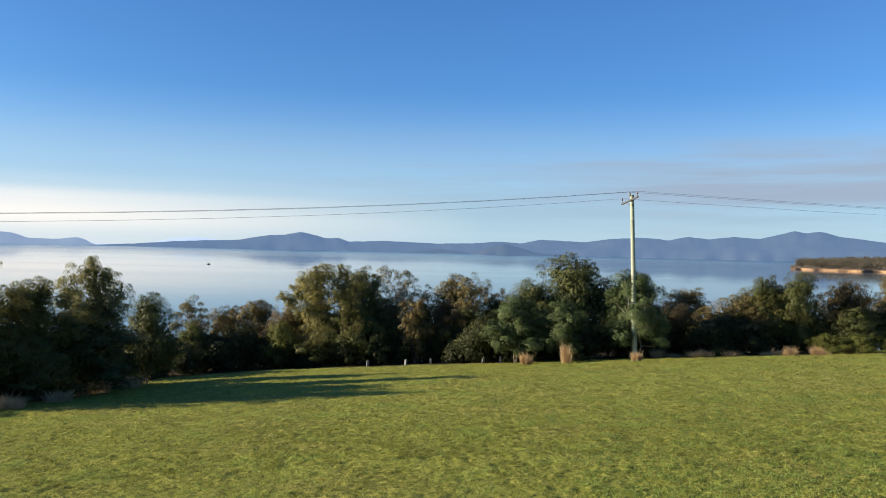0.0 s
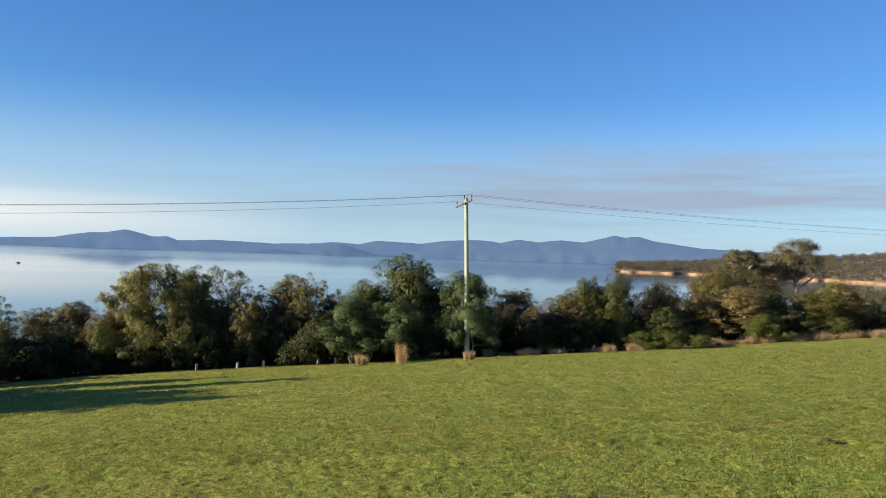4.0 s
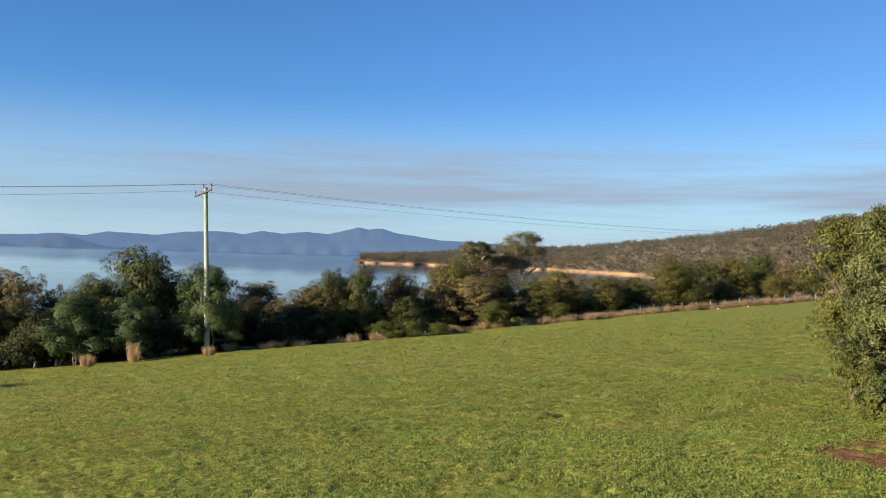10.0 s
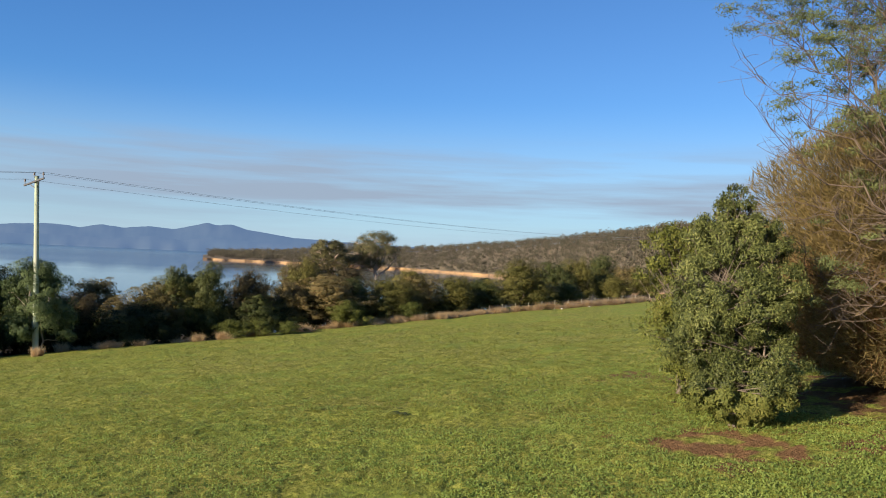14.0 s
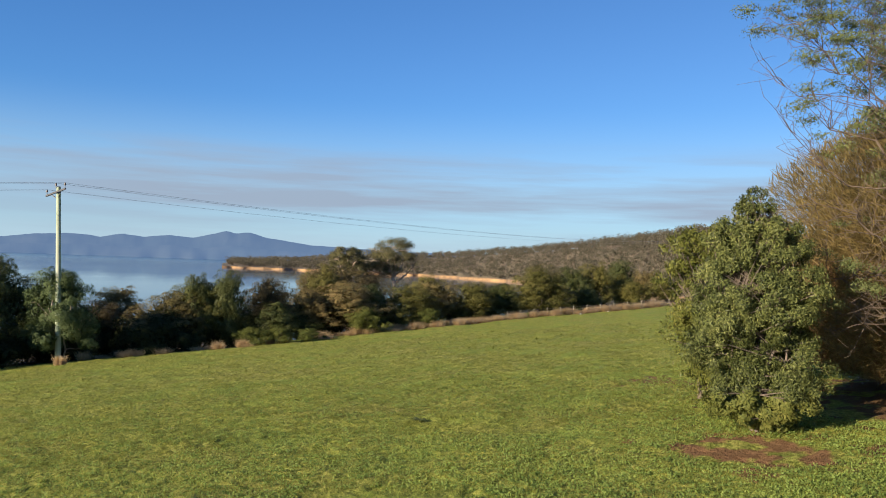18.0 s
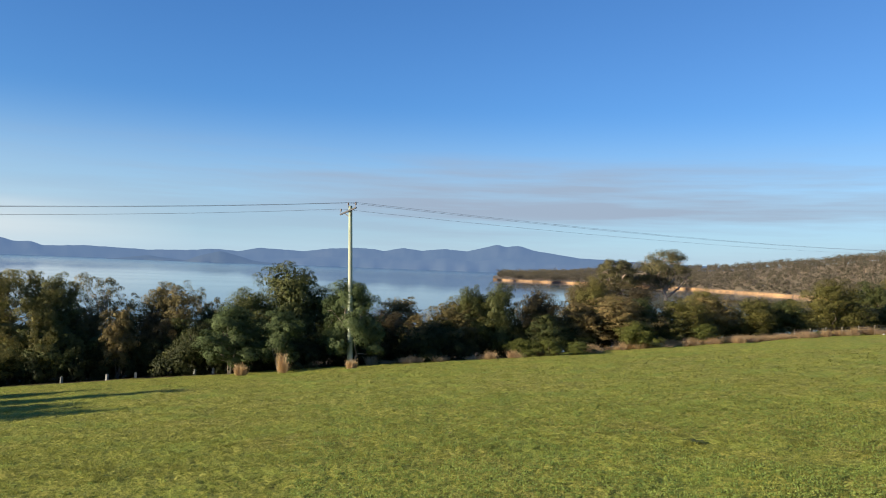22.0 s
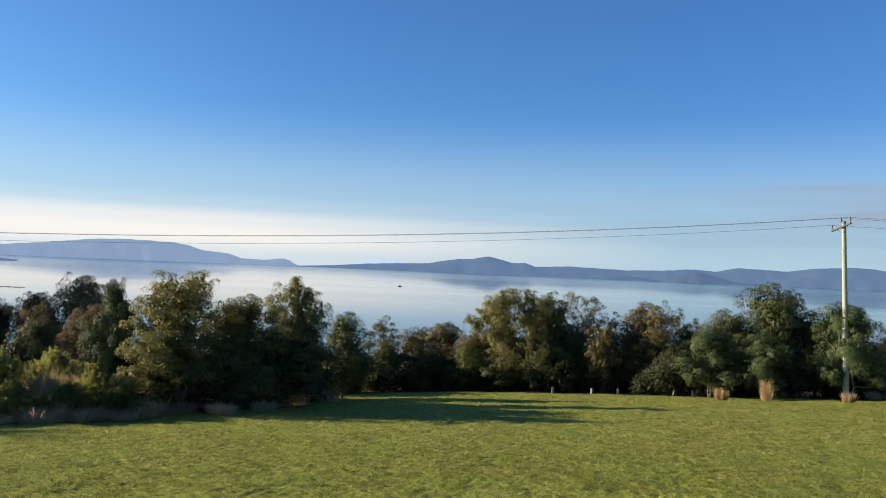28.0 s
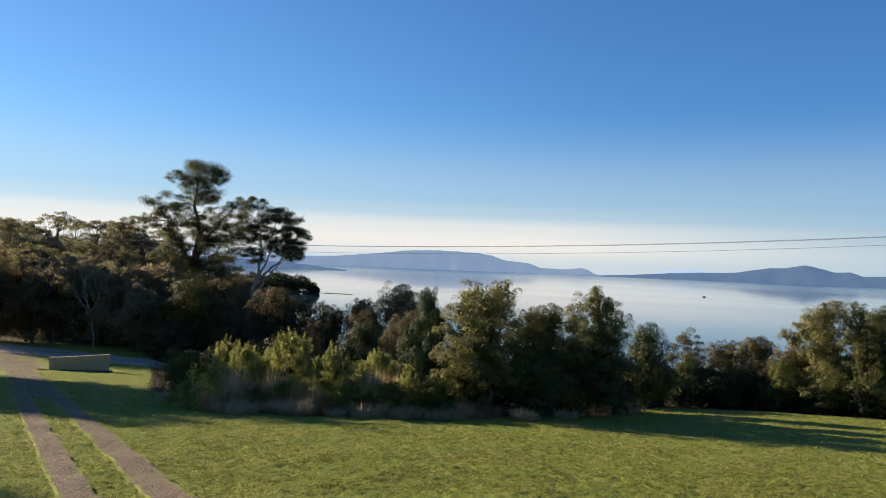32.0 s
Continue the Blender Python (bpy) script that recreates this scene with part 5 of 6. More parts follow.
def lobed_gum(az, r, limbs, lobes, bark, kind, seed, leaf, count, label, name="spreading_gum_tree", group=""):
    """A gum with a crown of its own: limbs are lines of (sideways, up, radius), lobes are (sideways, up, half width, half height), in metres, seen across the line of sight."""
    rng = np.random.default_rng(seed)
    p = bearing(az, r)
    ob = empty(name, pose(p.x, p.y, gz(p.x, p.y), 0, 0, az), label, "gum tree", group)
    C = np.array([(x, rng.normal(0, 0.9), z - 0.25 * rz) for x, z, rx, rz in lobes])
    R = np.array([(rx, rx * 0.9, rz) for x, z, rx, rz in lobes])
    tops = []
    for k, line in enumerate(limbs):
        P = np.array([(x, 0.0, z) for x, z, q in line])
        u = np.linspace(0, len(P) - 1, 5 * len(P))
        fine = np.stack([np.interp(u, np.arange(len(P)), P[:, i]) for i in range(3)], 1)
        fine[1:-1] += rng.normal(0, 0.07, fine[1:-1].shape)
        fine[:, 1] += np.linspace(0, rng.normal(0, 0.7), len(fine)) if k else 0
        wood = Wood(8)
        wood.limb(fine, np.interp(u, np.arange(len(P)), [q for x, z, q in line]))
        part_mesh("limb" if k else "trunk", wood.mesh("limb", bark), ob)
        tops.append(fine[2:])
    tops = np.concatenate(tops)
    for m, rad in zip(C, R):      # boughs that carry the leaf masses
        wood = Wood(5)
        below = tops[tops[:, 2] < m[2] - 0.1 * rad[2]]
        below = below if len(below) else tops[:1]
        j = below[np.argmin(np.linalg.norm((below - m) * (1, 1, 0.7), axis=1))]
        bough = path(rng, j, m, 6, 0.12)
        wood.limb(bough, np.linspace(0.075, 0.03, 6))
        for q in range(12):
            wood.limb(path(rng, bough[int(rng.integers(2, 6))], m + rng.normal(0, 0.6, 3) * rad, 5, 0.08), np.linspace(0.03, 0.010, 5))
        part_mesh("bough", wood.mesh("bough", bark), ob)
    c, q, b = clumps(rng, C, R * (1.08, 1.08, 1.3), 34, 0.34, 0.12, 0.3)
    V, F, N = sprays(rng, c, q * (1.1, 1.1, 0.95), count, *leaf, 0.6, b, 0.5)
    part_mesh("crown", quads("crown", V, F, LEAF[kind], normals=N), ob)


lobed_gum(51.45, 92, (((0.3, -0.3, 0.42), (0.3, 5.0, 0.36), (-0.2, 10.4, 0.30), (0.3, 13.3, 0.24), (-0.4, 16.1, 0.17), (0.0, 20.1, 0.06)),
                      ((-0.2, 10.0, 0.24), (1.5, 13.3, 0.16), (3.9, 16.2, 0.06)), ((-0.2, 9.4, 0.22), (-2.5, 12.9, 0.15), (-3.9, 15.9, 0.06)), ((0.1, 8.6, 0.18), (1.6, 10.4, 0.10), (3.0, 12.6, 0.05))),
          ((0.0, 19.9, 2.6, 0.75), (-2.4, 19.2, 1.0, 0.6), (2.1, 19.6, 1.0, 0.7), (-0.3, 18.1, 1.6, 0.6), (1.1, 17.0, 2.1, 0.75), (4.2, 16.5, 1.2, 0.7), (-3.7, 16.2, 1.8, 1.0), (-1.6, 16.4, 1.1, 0.6),
           (-4.5, 14.6, 1.1, 0.8), (-1.5, 13.2, 1.7, 1.0), (0.5, 14.1, 2.0, 0.8), (2.9, 13.4, 2.2, 1.1), (-0.2, 12.1, 2.0, 1.0), (2.4, 11.5, 2.5, 1.2), (-3.1, 13.5, 1.1, 0.7), (4.1, 14.3, 1.2, 1.0), (-1.9, 11.2, 1.4, 0.8), (-1.2, 9.6, 2.0, 1.1), (1.2, 9.4, 1.9, 1.0), (-3.6, 10.2, 1.3, 0.8), (-3.2, 14.9, 1.3, 0.7), (-0.8, 15.1, 1.4, 0.7), (2.3, 15.4, 1.4, 0.7), (0.9, 18.6, 1.2, 0.6)),
          BARK, "crown", 71, (0.16, 0.05), 115000, "tall dark gum tree with forking trunk and tiered crown", "tall_gum_tree", "woods beyond the road")
lobed_gum(47.9, 84, (((0.0, -0.3, 0.26), (0.0, 5.3, 0.21), (0.8, 9.2, 0.16), (1.2, 11.9, 0.12), (0.7, 15.3, 0.05)), ((0.8, 9.0, 0.13), (3.1, 10.9, 0.10), (4.7, 13.4, 0.04)),
                     ((0.5, 8.0, 0.13), (1.9, 11.2, 0.09), (2.4, 14.6, 0.04)), ((0.3, 6.5, 0.12), (1.6, 8.8, 0.08), (3.6, 11.2, 0.03))),
          ((0.5, 16.8, 0.9, 0.5), (0.2, 15.5, 1.4, 0.85), (2.4, 15.6, 1.6, 0.75), (4.0, 14.8, 1.2, 0.9), (4.6, 13.5, 1.2, 0.7), (3.0, 13.5, 1.0, 0.6), (1.4, 13.9, 1.0, 0.6), (3.8, 11.8, 1.4, 0.65),
           (2.5, 12.4, 1.0, 0.5), (4.9, 11.6, 0.7, 0.4), (-0.2, 14.2, 1.1, 0.8), (-0.5, 13.2, 1.2, 0.85), (2.2, 14.5, 1.3, 0.7), (3.4, 12.7, 1.2, 0.6), (1.0, 12.6, 1.2, 0.7), (4.4, 12.5, 1.0, 0.6), (0.4, 11.4, 1.1, 0.6)),
          WATTLE_BARK, "crown", 72, (0.15, 0.045), 66000, "gum tree with slender pale leaning stems and rounded crown", "tall_gum_tree", "woods beyond the road")
lobed_gum(-32.1, 92, (((0.0, -0.3, 0.26), (0.0, 4.0, 0.22), (0.1, 7.4, 0.17), (-0.3, 9.4, 0.07)), ((0.1, 7.0, 0.12), (0.8, 8.9, 0.05)), ((0.0, 6.6, 0.12), (-1.4, 8.8, 0.05))),
          ((-0.3, 9.6, 1.3, 0.42), (-1.4, 9.0, 1.0, 0.5), (0.8, 9.1, 1.0, 0.45), (-0.7, 8.2, 1.2, 0.45), (1.1, 7.9, 1.1, 0.5), (-1.8, 8.0, 0.6, 0.35)),
          PALE_BARK, "open", 73, (0.15, 0.06), 14000, "gum tree with bare pale limbs and a flat layered crown", group="trees along the shore bank")
lobed_gum(-35.3, 95, (((0.1, -0.3, 0.30), (0.1, 4.5, 0.24), (0.0, 6.8, 0.20), (0.2, 9.2, 0.07)), ((0.0, 6.4, 0.15), (-1.2, 8.9, 0.05)), ((0.0, 6.8, 0.16), (0.8, 8.1, 0.12), (1.4, 9.5, 0.05)), ((0.1, 6.0, 0.14), (1.4, 7.0, 0.11), (2.3, 8.4, 0.05))),
          ((-0.2, 10.5, 1.9, 0.42), (-1.9, 10.0, 1.2, 0.45), (1.3, 10.3, 1.1, 0.45), (-2.6, 8.7, 1.7, 0.7), (-0.7, 9.1, 1.5, 0.55), (1.4, 9.1, 1.2, 0.5), (-2.2, 7.3, 1.8, 0.65), (-0.3, 7.6, 1.3, 0.5), (2.2, 8.5, 0.8, 0.7), (-3.6, 6.8, 1.0, 0.55)),
          PALE_BARK, "open", 74, (0.15, 0.06), 24000, "gum tree with bare pale limbs and a flat layered crown", group="trees along the shore bank")
lobed_gum(-32.4, 110, (((0.0, -0.3, 0.16), (0.1, 6.0, 0.12), (0.0, 11.4, 0.05)),), ((0.0, 11.6, 1.0, 0.28), (0.5, 11.7, 0.6, 0.22)), TWIG, "open", 75, (0.15, 0.06), 2600,
          "slender gum with a small flat tuft of leaves", group="trees along the shore bank")


def white_stone(az, r):
    p = bearing(az, r)
    bm = bmesh.new()
    bmesh.ops.create_icosphere(bm, subdivisions=2, radius=0.075)
    for v in bm.verts:
        v.co *= 1 + 0.25 * noise.noise(v.co * 4 + Vector((az, 0, 0)))
        v.co.z *= 0.7
    me = bpy.data.meshes.new("white_stone")
    bm.to_mesh(me)
    bm.free()
    me.materials.append(WHITE_STONE)
    ob = new("white_stone", me)
    ob.matrix_world = pose(p.x, p.y, gz(p.x, p.y) + 0.04)
    tagged(ob, "small white stone in the grass by the fence", "stone", "white stones by the fence")


for az, r in ((-48.6, 60.1), (-50.5, 61.6)):
    white_stone(az, r)


# ---- the big bush, the rusty she-oak and the feathery tree by the gravel ----
def big_bush(name, az, r, lobes, seed, count, label, kind="bush", leaf=(0.058, 0.017), foot=""):
    """A bush of overlapping lobes: sideways, away, up, half width, half height, in metres. foot: the leaves of its lowest, shadier growth."""
    rng = np.random.default_rng(seed)
    p = bearing(az, r)
    ob = empty(name, pose(p.x, p.y, gz(p.x, p.y), 0, 0, az), label, "bush")
    mid, rad = [], []
    for x, y, z, rx, rz in lobes:
        for q in range(7):
            d = rng.normal(size=3)
            d /= np.linalg.norm(d)
            k = rng.uniform(0.42, 0.62)
            mid.append((x + d[0] * rx * (1 - k), y + d[1] * rx * (1 - k), z + d[2] * rz * (1 - k)))
            rad.append((rx * k, rx * k, rz * k * 1.1))
    C, S, B = clumps(rng, np.array(mid), np.array(rad), 26, 0.30, 0.06, 0.2)
    low = C[:, 2] < 0.62 if foot else np.zeros(len(C), bool)
    C[:, 2] = np.maximum(C[:, 2], 0.12)
    V, F, N = sprays(rng, C[~low], S[~low] * (1, 1, 1.25), count, leaf[0], leaf[1], -0.5, B[~low], 0.6, 0.3, 0.25)
    part_mesh("crown", quads("crown", V, F, LEAF[kind], normals=N), ob)
    if foot:
        V, F, N = sprays(rng, C[low], S[low], count // 8, leaf[0] * 1.25, leaf[1] * 1.4, -0.2, B[low], 0.4, 0.4, 0.5)
        part_mesh("lower_foliage", quads("lower_foliage", V, F, LEAF[foot], normals=N), ob, "broader dark green leaves near the ground")
    for q in range(7):
        wood = Wood(6)
        a = q * 0.9 + rng.uniform(0, 0.4)
        x, y, z, rx, rz = lobes[q % len(lobes)]
        base = path(rng, (0.10 * math.cos(a), 0.10 * math.sin(a), -0.1), (x, y, z + rz * 0.4), 8, 0.07)
        wood.limb(base, np.linspace(0.045, 0.010, 8))
        for c in C[q::14]:
            k = int(np.clip(np.searchsorted(base[:, 2], c[2] * 0.75), 1, 7))
            wood.limb(path(rng, base[k], c, 4, 0.05), np.linspace(0.011, 0.004, 4))
        part_mesh("stem", wood.mesh("stem", BARK), ob)
    return ob


big_bush("large_bush", -60.4, 13.8, ((-0.16, 0, 3.45, 0.42, 0.62), (-0.42, 0, 2.85, 0.58, 0.60), (0.12, 0, 2.80, 0.60, 0.62), (-0.45, 0.1, 2.2, 0.78, 0.70), (0.30, -0.1, 2.15, 0.72, 0.70), (-0.52, -0.1, 1.45, 0.76, 0.62),
                                     (0.42, 0.1, 1.35, 0.84, 0.70), (-0.05, 0.5, 1.6, 0.9, 0.9), (0.45, -0.1, 0.75, 0.60, 0.50), (-0.12, -0.2, 0.65, 0.75, 0.55), (0.1, 0.1, 0.3, 0.65, 0.3)),
         5, 170000, "large leafy grey-green bush on bare reddish soil", foot="shrub")
big_bush("leafy_bush", -56.9, 17.5, ((0.0, 0, 3.2, 0.75, 0.65), (-0.35, 0, 2.6, 0.85, 0.8), (0.5, 0.2, 2.6, 0.9, 0.9), (-0.2, 0, 1.8, 0.9, 0.7), (0.0, 0, 1.2, 1.0, 0.8), (0.5, 0, 0.7, 0.9, 0.6), (0.15, 0.0, 0.45, 0.6, 0.45)),
         8, 46000, "darker leafy bush behind the large one", "leafy", (0.075, 0.028))


def she_oak():
    rng = np.random.default_rng(31)
    p = bearing(-72.0, 19.0)
    h, w = 5.9, 7.4
    ob = empty("she_oak", pose(p.x, p.y, gz(p.x, p.y)), "dense rusty-brown she-oak with fine drooping needles", "tree")
    P, out = crown_points(rng, h, w, 0.02, 0.45, 150000, 0.24, -0.42, 3.0, 3.4)
    sweep = out * 1.6 + (0, 0, 1.3)
    V, F = leaf_quads(rng, P, sweep * 1.6, 0.24, 0.013, 0.0)
    # a core of wider needles, added to keep the inside dense and dark
    P, out = crown_points(rng, h * 0.88, w * 0.75, 0.12, 0.42, 22000, 0.26, -0.5)
    V2, F2 = leaf_quads(rng, P, out * 1.5 + (0, 0, 1.2), 0.34, 0.045, 0.0)
    V, F = np.concatenate([V, V2]), np.concatenate([F, F2 + len(V)])
    V = fill(V, h, w)
    part_mesh("crown", quads("crown", V, F, LEAF["needle"]), ob)
    C = clump_centres(rng, h, w * 0.8, 0.06, 90, 0.5)
    wood = Wood(6)
    trunk = path(rng, (0, 0, -0.2), (0.2, 0.1, h * 0.8), 8, 0.15)
    wood.limb(trunk, np.linspace(0.16, 0.05, 8))
    for c in C:
        k = int(np.clip(np.searchsorted(trunk[:, 2], c[2] * 0.7), 1, 7))
        wood.limb(path(rng, trunk[k], c, 5, 0.12), np.linspace(0.03, 0.006, 5))
    part_mesh("trunk", wood.mesh("trunk", BARK), ob)
    # a skirt of dead, rust-red needles hanging low
    a, q = rng.uniform(0, 6.28, 22000), rng.random(22000)
    rr = w / 2 * (0.35 + 0.5 * rng.random(22000) ** 0.5)
    P = np.stack([rr * np.cos(a), rr * np.sin(a), 0.35 + 2.0 * q], 1)
    V, F = leaf_quads(rng, P, np.tile([0, 0, -2.2], (22000, 1)), 0.32, 0.010, 1.0)
    V[:, 2] = np.maximum(V[:, 2], 0.03)
    part_mesh("dead_skirt", quads("dead_skirt", V, F, LEAF["rust"]), ob, "rust-red dead needles hanging low")


she_oak()


def feathery_tree():
    """Two pale stems from one foot, a maze of bare twigs, feathery leaf sprays at their ends."""
    rng = np.random.default_rng(44)
    p = bearing(-70.7, 14.9)
    lawn = Vector((-math.cos(radians(70.7)), math.sin(radians(70.7)), 0))       # towards the lawn
    away = Vector((math.sin(radians(70.7)), math.cos(radians(70.7)), 0))
    ob = empty("feathery_wattle_tree", pose(p.x, p.y, gz(p.x, p.y)), "tall wattle tree with two pale stems and feathery leaves", "wattle")

    def at(s, a, z):
        return np.array(lawn * s + away * a) + (0, 0, z)

    stems = (((0.07, 0, -0.1), (0.10, 0.05, 1.4), (0.09, 0.0, 2.6), (0.08, 0.1, 4.2), (0.02, 0.2, 6.2), (0.06, 0.3, 9.0)),
             ((-0.06, 0, -0.1), (-0.11, -0.05, 1.4), (-0.24, 0.0, 2.6), (-0.32, 0.1, 4.2), (-0.42, 0.1, 6.4), (-0.6, 0.2, 9.4)))
    stem_pts = []
    for st in stems:
        wood = Wood(10)
        pts = np.array([at(*c) for c in st])
        u = np.linspace(0, len(pts) - 1, 26)
        fine = np.stack([np.interp(u, np.arange(len(pts)), pts[:, k]) for k in range(3)], 1)
        fine[1:] += rng.normal(0, 0.022, fine[1:].shape)
        wood.limb(fine, np.interp(u, (0, 0.3, 1, 2, 3, 5), (0.15, 0.115, 0.095, 0.075, 0.05, 0.013)) * rng.uniform(0.93, 1.07, 26))
        stem_pts.append(fine)
        part_mesh("stem", wood.mesh("stem", STEM_BARK), ob)
    C, S, N = [], [], []
    # limbs: height they leave the stem at, then where they end: towards the lawn, away, up
    ends = [(2.1, 1.7, 0.3, 2.2), (2.5, 2.0, -0.2, 3.4), (2.9, 2.3, 0.3, 4.7), (3.3, 2.55, 0.5, 5.6), (3.7, 2.2, -0.3, 6.4), (4.2, 2.4, 0.4, 7.3),
            (4.7, 1.9, 0.2, 8.2), (3.0, 1.3, -0.5, 5.2), (3.8, 1.3, 0.8, 6.6), (4.4, 1.0, -0.5, 7.6), (5.2, 0.9, 0.4, 8.8), (2.4, 1.0, 0.6, 3.9), (3.4, 0.5, -0.6, 5.6),
            (2.6, -1.2, 0.4, 3.6), (3.2, -1.7, 0.2, 4.6), (3.8, -2.1, -0.2, 5.7), (4.4, -1.8, 0.5, 6.8), (5.0, -1.4, -0.4, 7.8), (5.6, -2.2, 0.3, 8.6), (2.0, -1.5, -0.3, 2.4),
            (3.0, -0.8, -0.7, 4.4), (4.0, -0.7, -0.6, 6.2), (1.8, 1.25, -0.5, 1.45), (5.6, 0.2, 0.5, 9.4), (2.2, -1.9, 0.2, 3.0)]
    for z0, s, a, z1 in ends:
        wood = Wood(5)
        st = stem_pts[0 if s > 0 else 1]
        k = int(np.clip(np.searchsorted(st[:, 2], z0), 1, 24))
        end = at(s, a, z1)
        pts = path(rng, st[k], end, 12, 0.17)
        wood.limb(pts, np.linspace(0.022, 0.004, 12))
        leafy = 0.45 if (z1 > 6.0 or s < -0.5) else 0.10
        for b in range(24):
            j = int(rng.integers(2, 12))
            side = rng.normal(0, 1, 3) * (0.42, 0.42, 0.30) + (0, 0, 0.16) + (end - pts[0]) * 0.08
            tw = path(rng, pts[j], pts[j] + side, 6, 0.05)
            wood.limb(tw, np.linspace(0.008, 0.003, 6))
            for c in range(4):
                i = int(rng.integers(2, 6))
                t3 = path(rng, tw[i], tw[i] + rng.normal(0, 0.2, 3) + (0, 0, 0.05), 4, 0.03)
                wood.limb(t3, np.linspace(0.004, 0.0018, 4))
                if rng.random() < leafy * (0.35 + 0.5 * j / 11):
                    C.append(t3[-1])
                    S.append((0.16, 0.16, 0.08) if s > 0 else (0.26, 0.26, 0.10))
        part_mesh("limb", wood.mesh("limb", BRANCH), ob)
    for q in range(20):      # sprays close along the upper stems
        st = stem_pts[q % 2]
        c = st[int(rng.integers(8, 25))] + rng.normal(0, 0.28, 3)
        C.append(c)
        S.append((0.22, 0.22, 0.11))
    S = np.array(S) * rng.uniform(0.7, 1.5, (len(C), 1))
    V, F, N = sprays(rng, np.array(C), S * 1.3, 160000, 0.058, 0.015, 0.1, None, 0.5, 0.4, 0.4)
    part_mesh("foliage", quads("foliage", V, F, LEAF["feather"], normals=N), ob)


feathery_tree()


# ---- rough grass, tussocks, weeds ----
def tussock_mesh(seed, n=760, h=0.75, spread=0.24):
    rng = np.random.default_rng(seed)
    a, q = rng.uniform(0, 6.28, n), rng.random(n) ** 0.7
    base = np.stack([0.24 * q * np.cos(a), 0.24 * q * np.sin(a), np.zeros(n)], 1)
    L = h * rng.uniform(0.3, 1.15, n)
    tip = base + np.stack([spread * q * np.cos(a) * L, spread * q * np.sin(a) * L, L], 1) + rng.normal(0, 0.13, (n, 3)) * L[:, None]
    mid = base * 0.45 + tip * 0.55 + np.stack([np.zeros(n), np.zeros(n), 0.10 * L], 1)
    wd = np.stack([-np.sin(a), np.cos(a), np.zeros(n)], 1) * 0.0048
    V = np.stack([base, mid + wd, tip, mid - wd], 1).reshape(-1, 3)
    return quads("dry_tussock", V, np.arange(n * 4).reshape(-1, 4), LEAF["straw"])


TUSSOCK = [tussock_mesh(s) for s in (1, 2, 3)]


def tussock(x, y, h, w, k=0, label="tussock of dry straw-coloured grass", group="dry tussocks"):
    ob = new("dry_tussock", TUSSOCK[k % 3])
    ob.matrix_world = pose(x, y, gz(x, y) - 0.03, 0, 0, k * 73) @ Matrix.Diagonal((w / 0.6, w / 0.6, h / 0.75, 1))
    return tagged(ob, label, "grass", group)


STRIP_AT = (-54, -52.4, -47.1, -43, -40, -37.6, -35.3, -33.4, -28.4, -26, -13)
STRIP_R = (66, 64, 60.4, 57.8, 54, 53, 51.5, 50.6, 46.8, 45.8, 45.4)


def strip_r(az):
    """How far off the strip of dry grass begins that edges the lawn towards the cove."""
    return float(np.interp(az, STRIP_AT, STRIP_R))


rng = np.random.default_rng(5)
for az, r, h, w in ((-5.9, 43.0, 0.6, 0.5), (-8.75, 43.3, 1.0, 0.5), (-13.5, 43.0, 0.5, 0.4), (-6.2, 43.1, 0.45, 0.5), (-13.8, 43.2, 0.45, 0.4), (-8.95, 43.2, 0.6, 0.5)):
    p = bearing(az, r)
    tussock(p.x, p.y, h, w, int(r * 10), "straw tussock at the foot of a wattle")
for q in range(170):
    az = float(rng.choice((-53, -50, -46.5, -43.5, -41, -38.5, -36))) + rng.normal(0, 1.0) if q % 6 else rng.uniform(-35, -14)
    p = bearing(az, strip_r(az) + rng.uniform(-0.1, 1.5))
    tussock(p.x, p.y, rng.uniform(0.2, 0.5), rng.uniform(0.5, 1.1), q)
for q in range(64):
    az = float(rng.choice((24, 28, 33, 37, 41, 44.5, 48))) + rng.normal(0, 1.5)
    r = float(np.interp(az, EDGE_AT, EDGE_R)) + rng.uniform(-0.9, 1.2)
    p = bearing(az, r)
    tussock(p.x, p.y, rng.uniform(0.2, 0.6), rng.uniform(0.5, 1.2), q)
for q in range(46):      # standing straw among the shrubs
    p = bearing(rng.uniform(36, 50.5), rng.uniform(31.2, 33.8))
    tussock(p.x, p.y, rng.uniform(0.7, 1.5), rng.uniform(0.5, 0.9), q, "tall dry grass standing among low shrubs", "dry grass among the shrubs")
DRIVE_A, DRIVE_B = Vector((-10.96, 9.0)), Vector((-64.0, 35.0))      # the driveway's lawn-side edge


def on_gravel(x, y):
    d = (DRIVE_B - DRIVE_A).normalized()
    px, py = x - DRIVE_A.x, y - DRIVE_A.y
    along = px * d.x + py * d.y
    off = -(px * -d.y + py * d.x)
    off = np.where(d.x < 0, px * d.y - py * d.x, off)      # metres from the edge towards the house
    return (along > -30) & (((off < -0.04) & (off > -0.76)) | ((off < -1.42) & (off > -2.08))), off


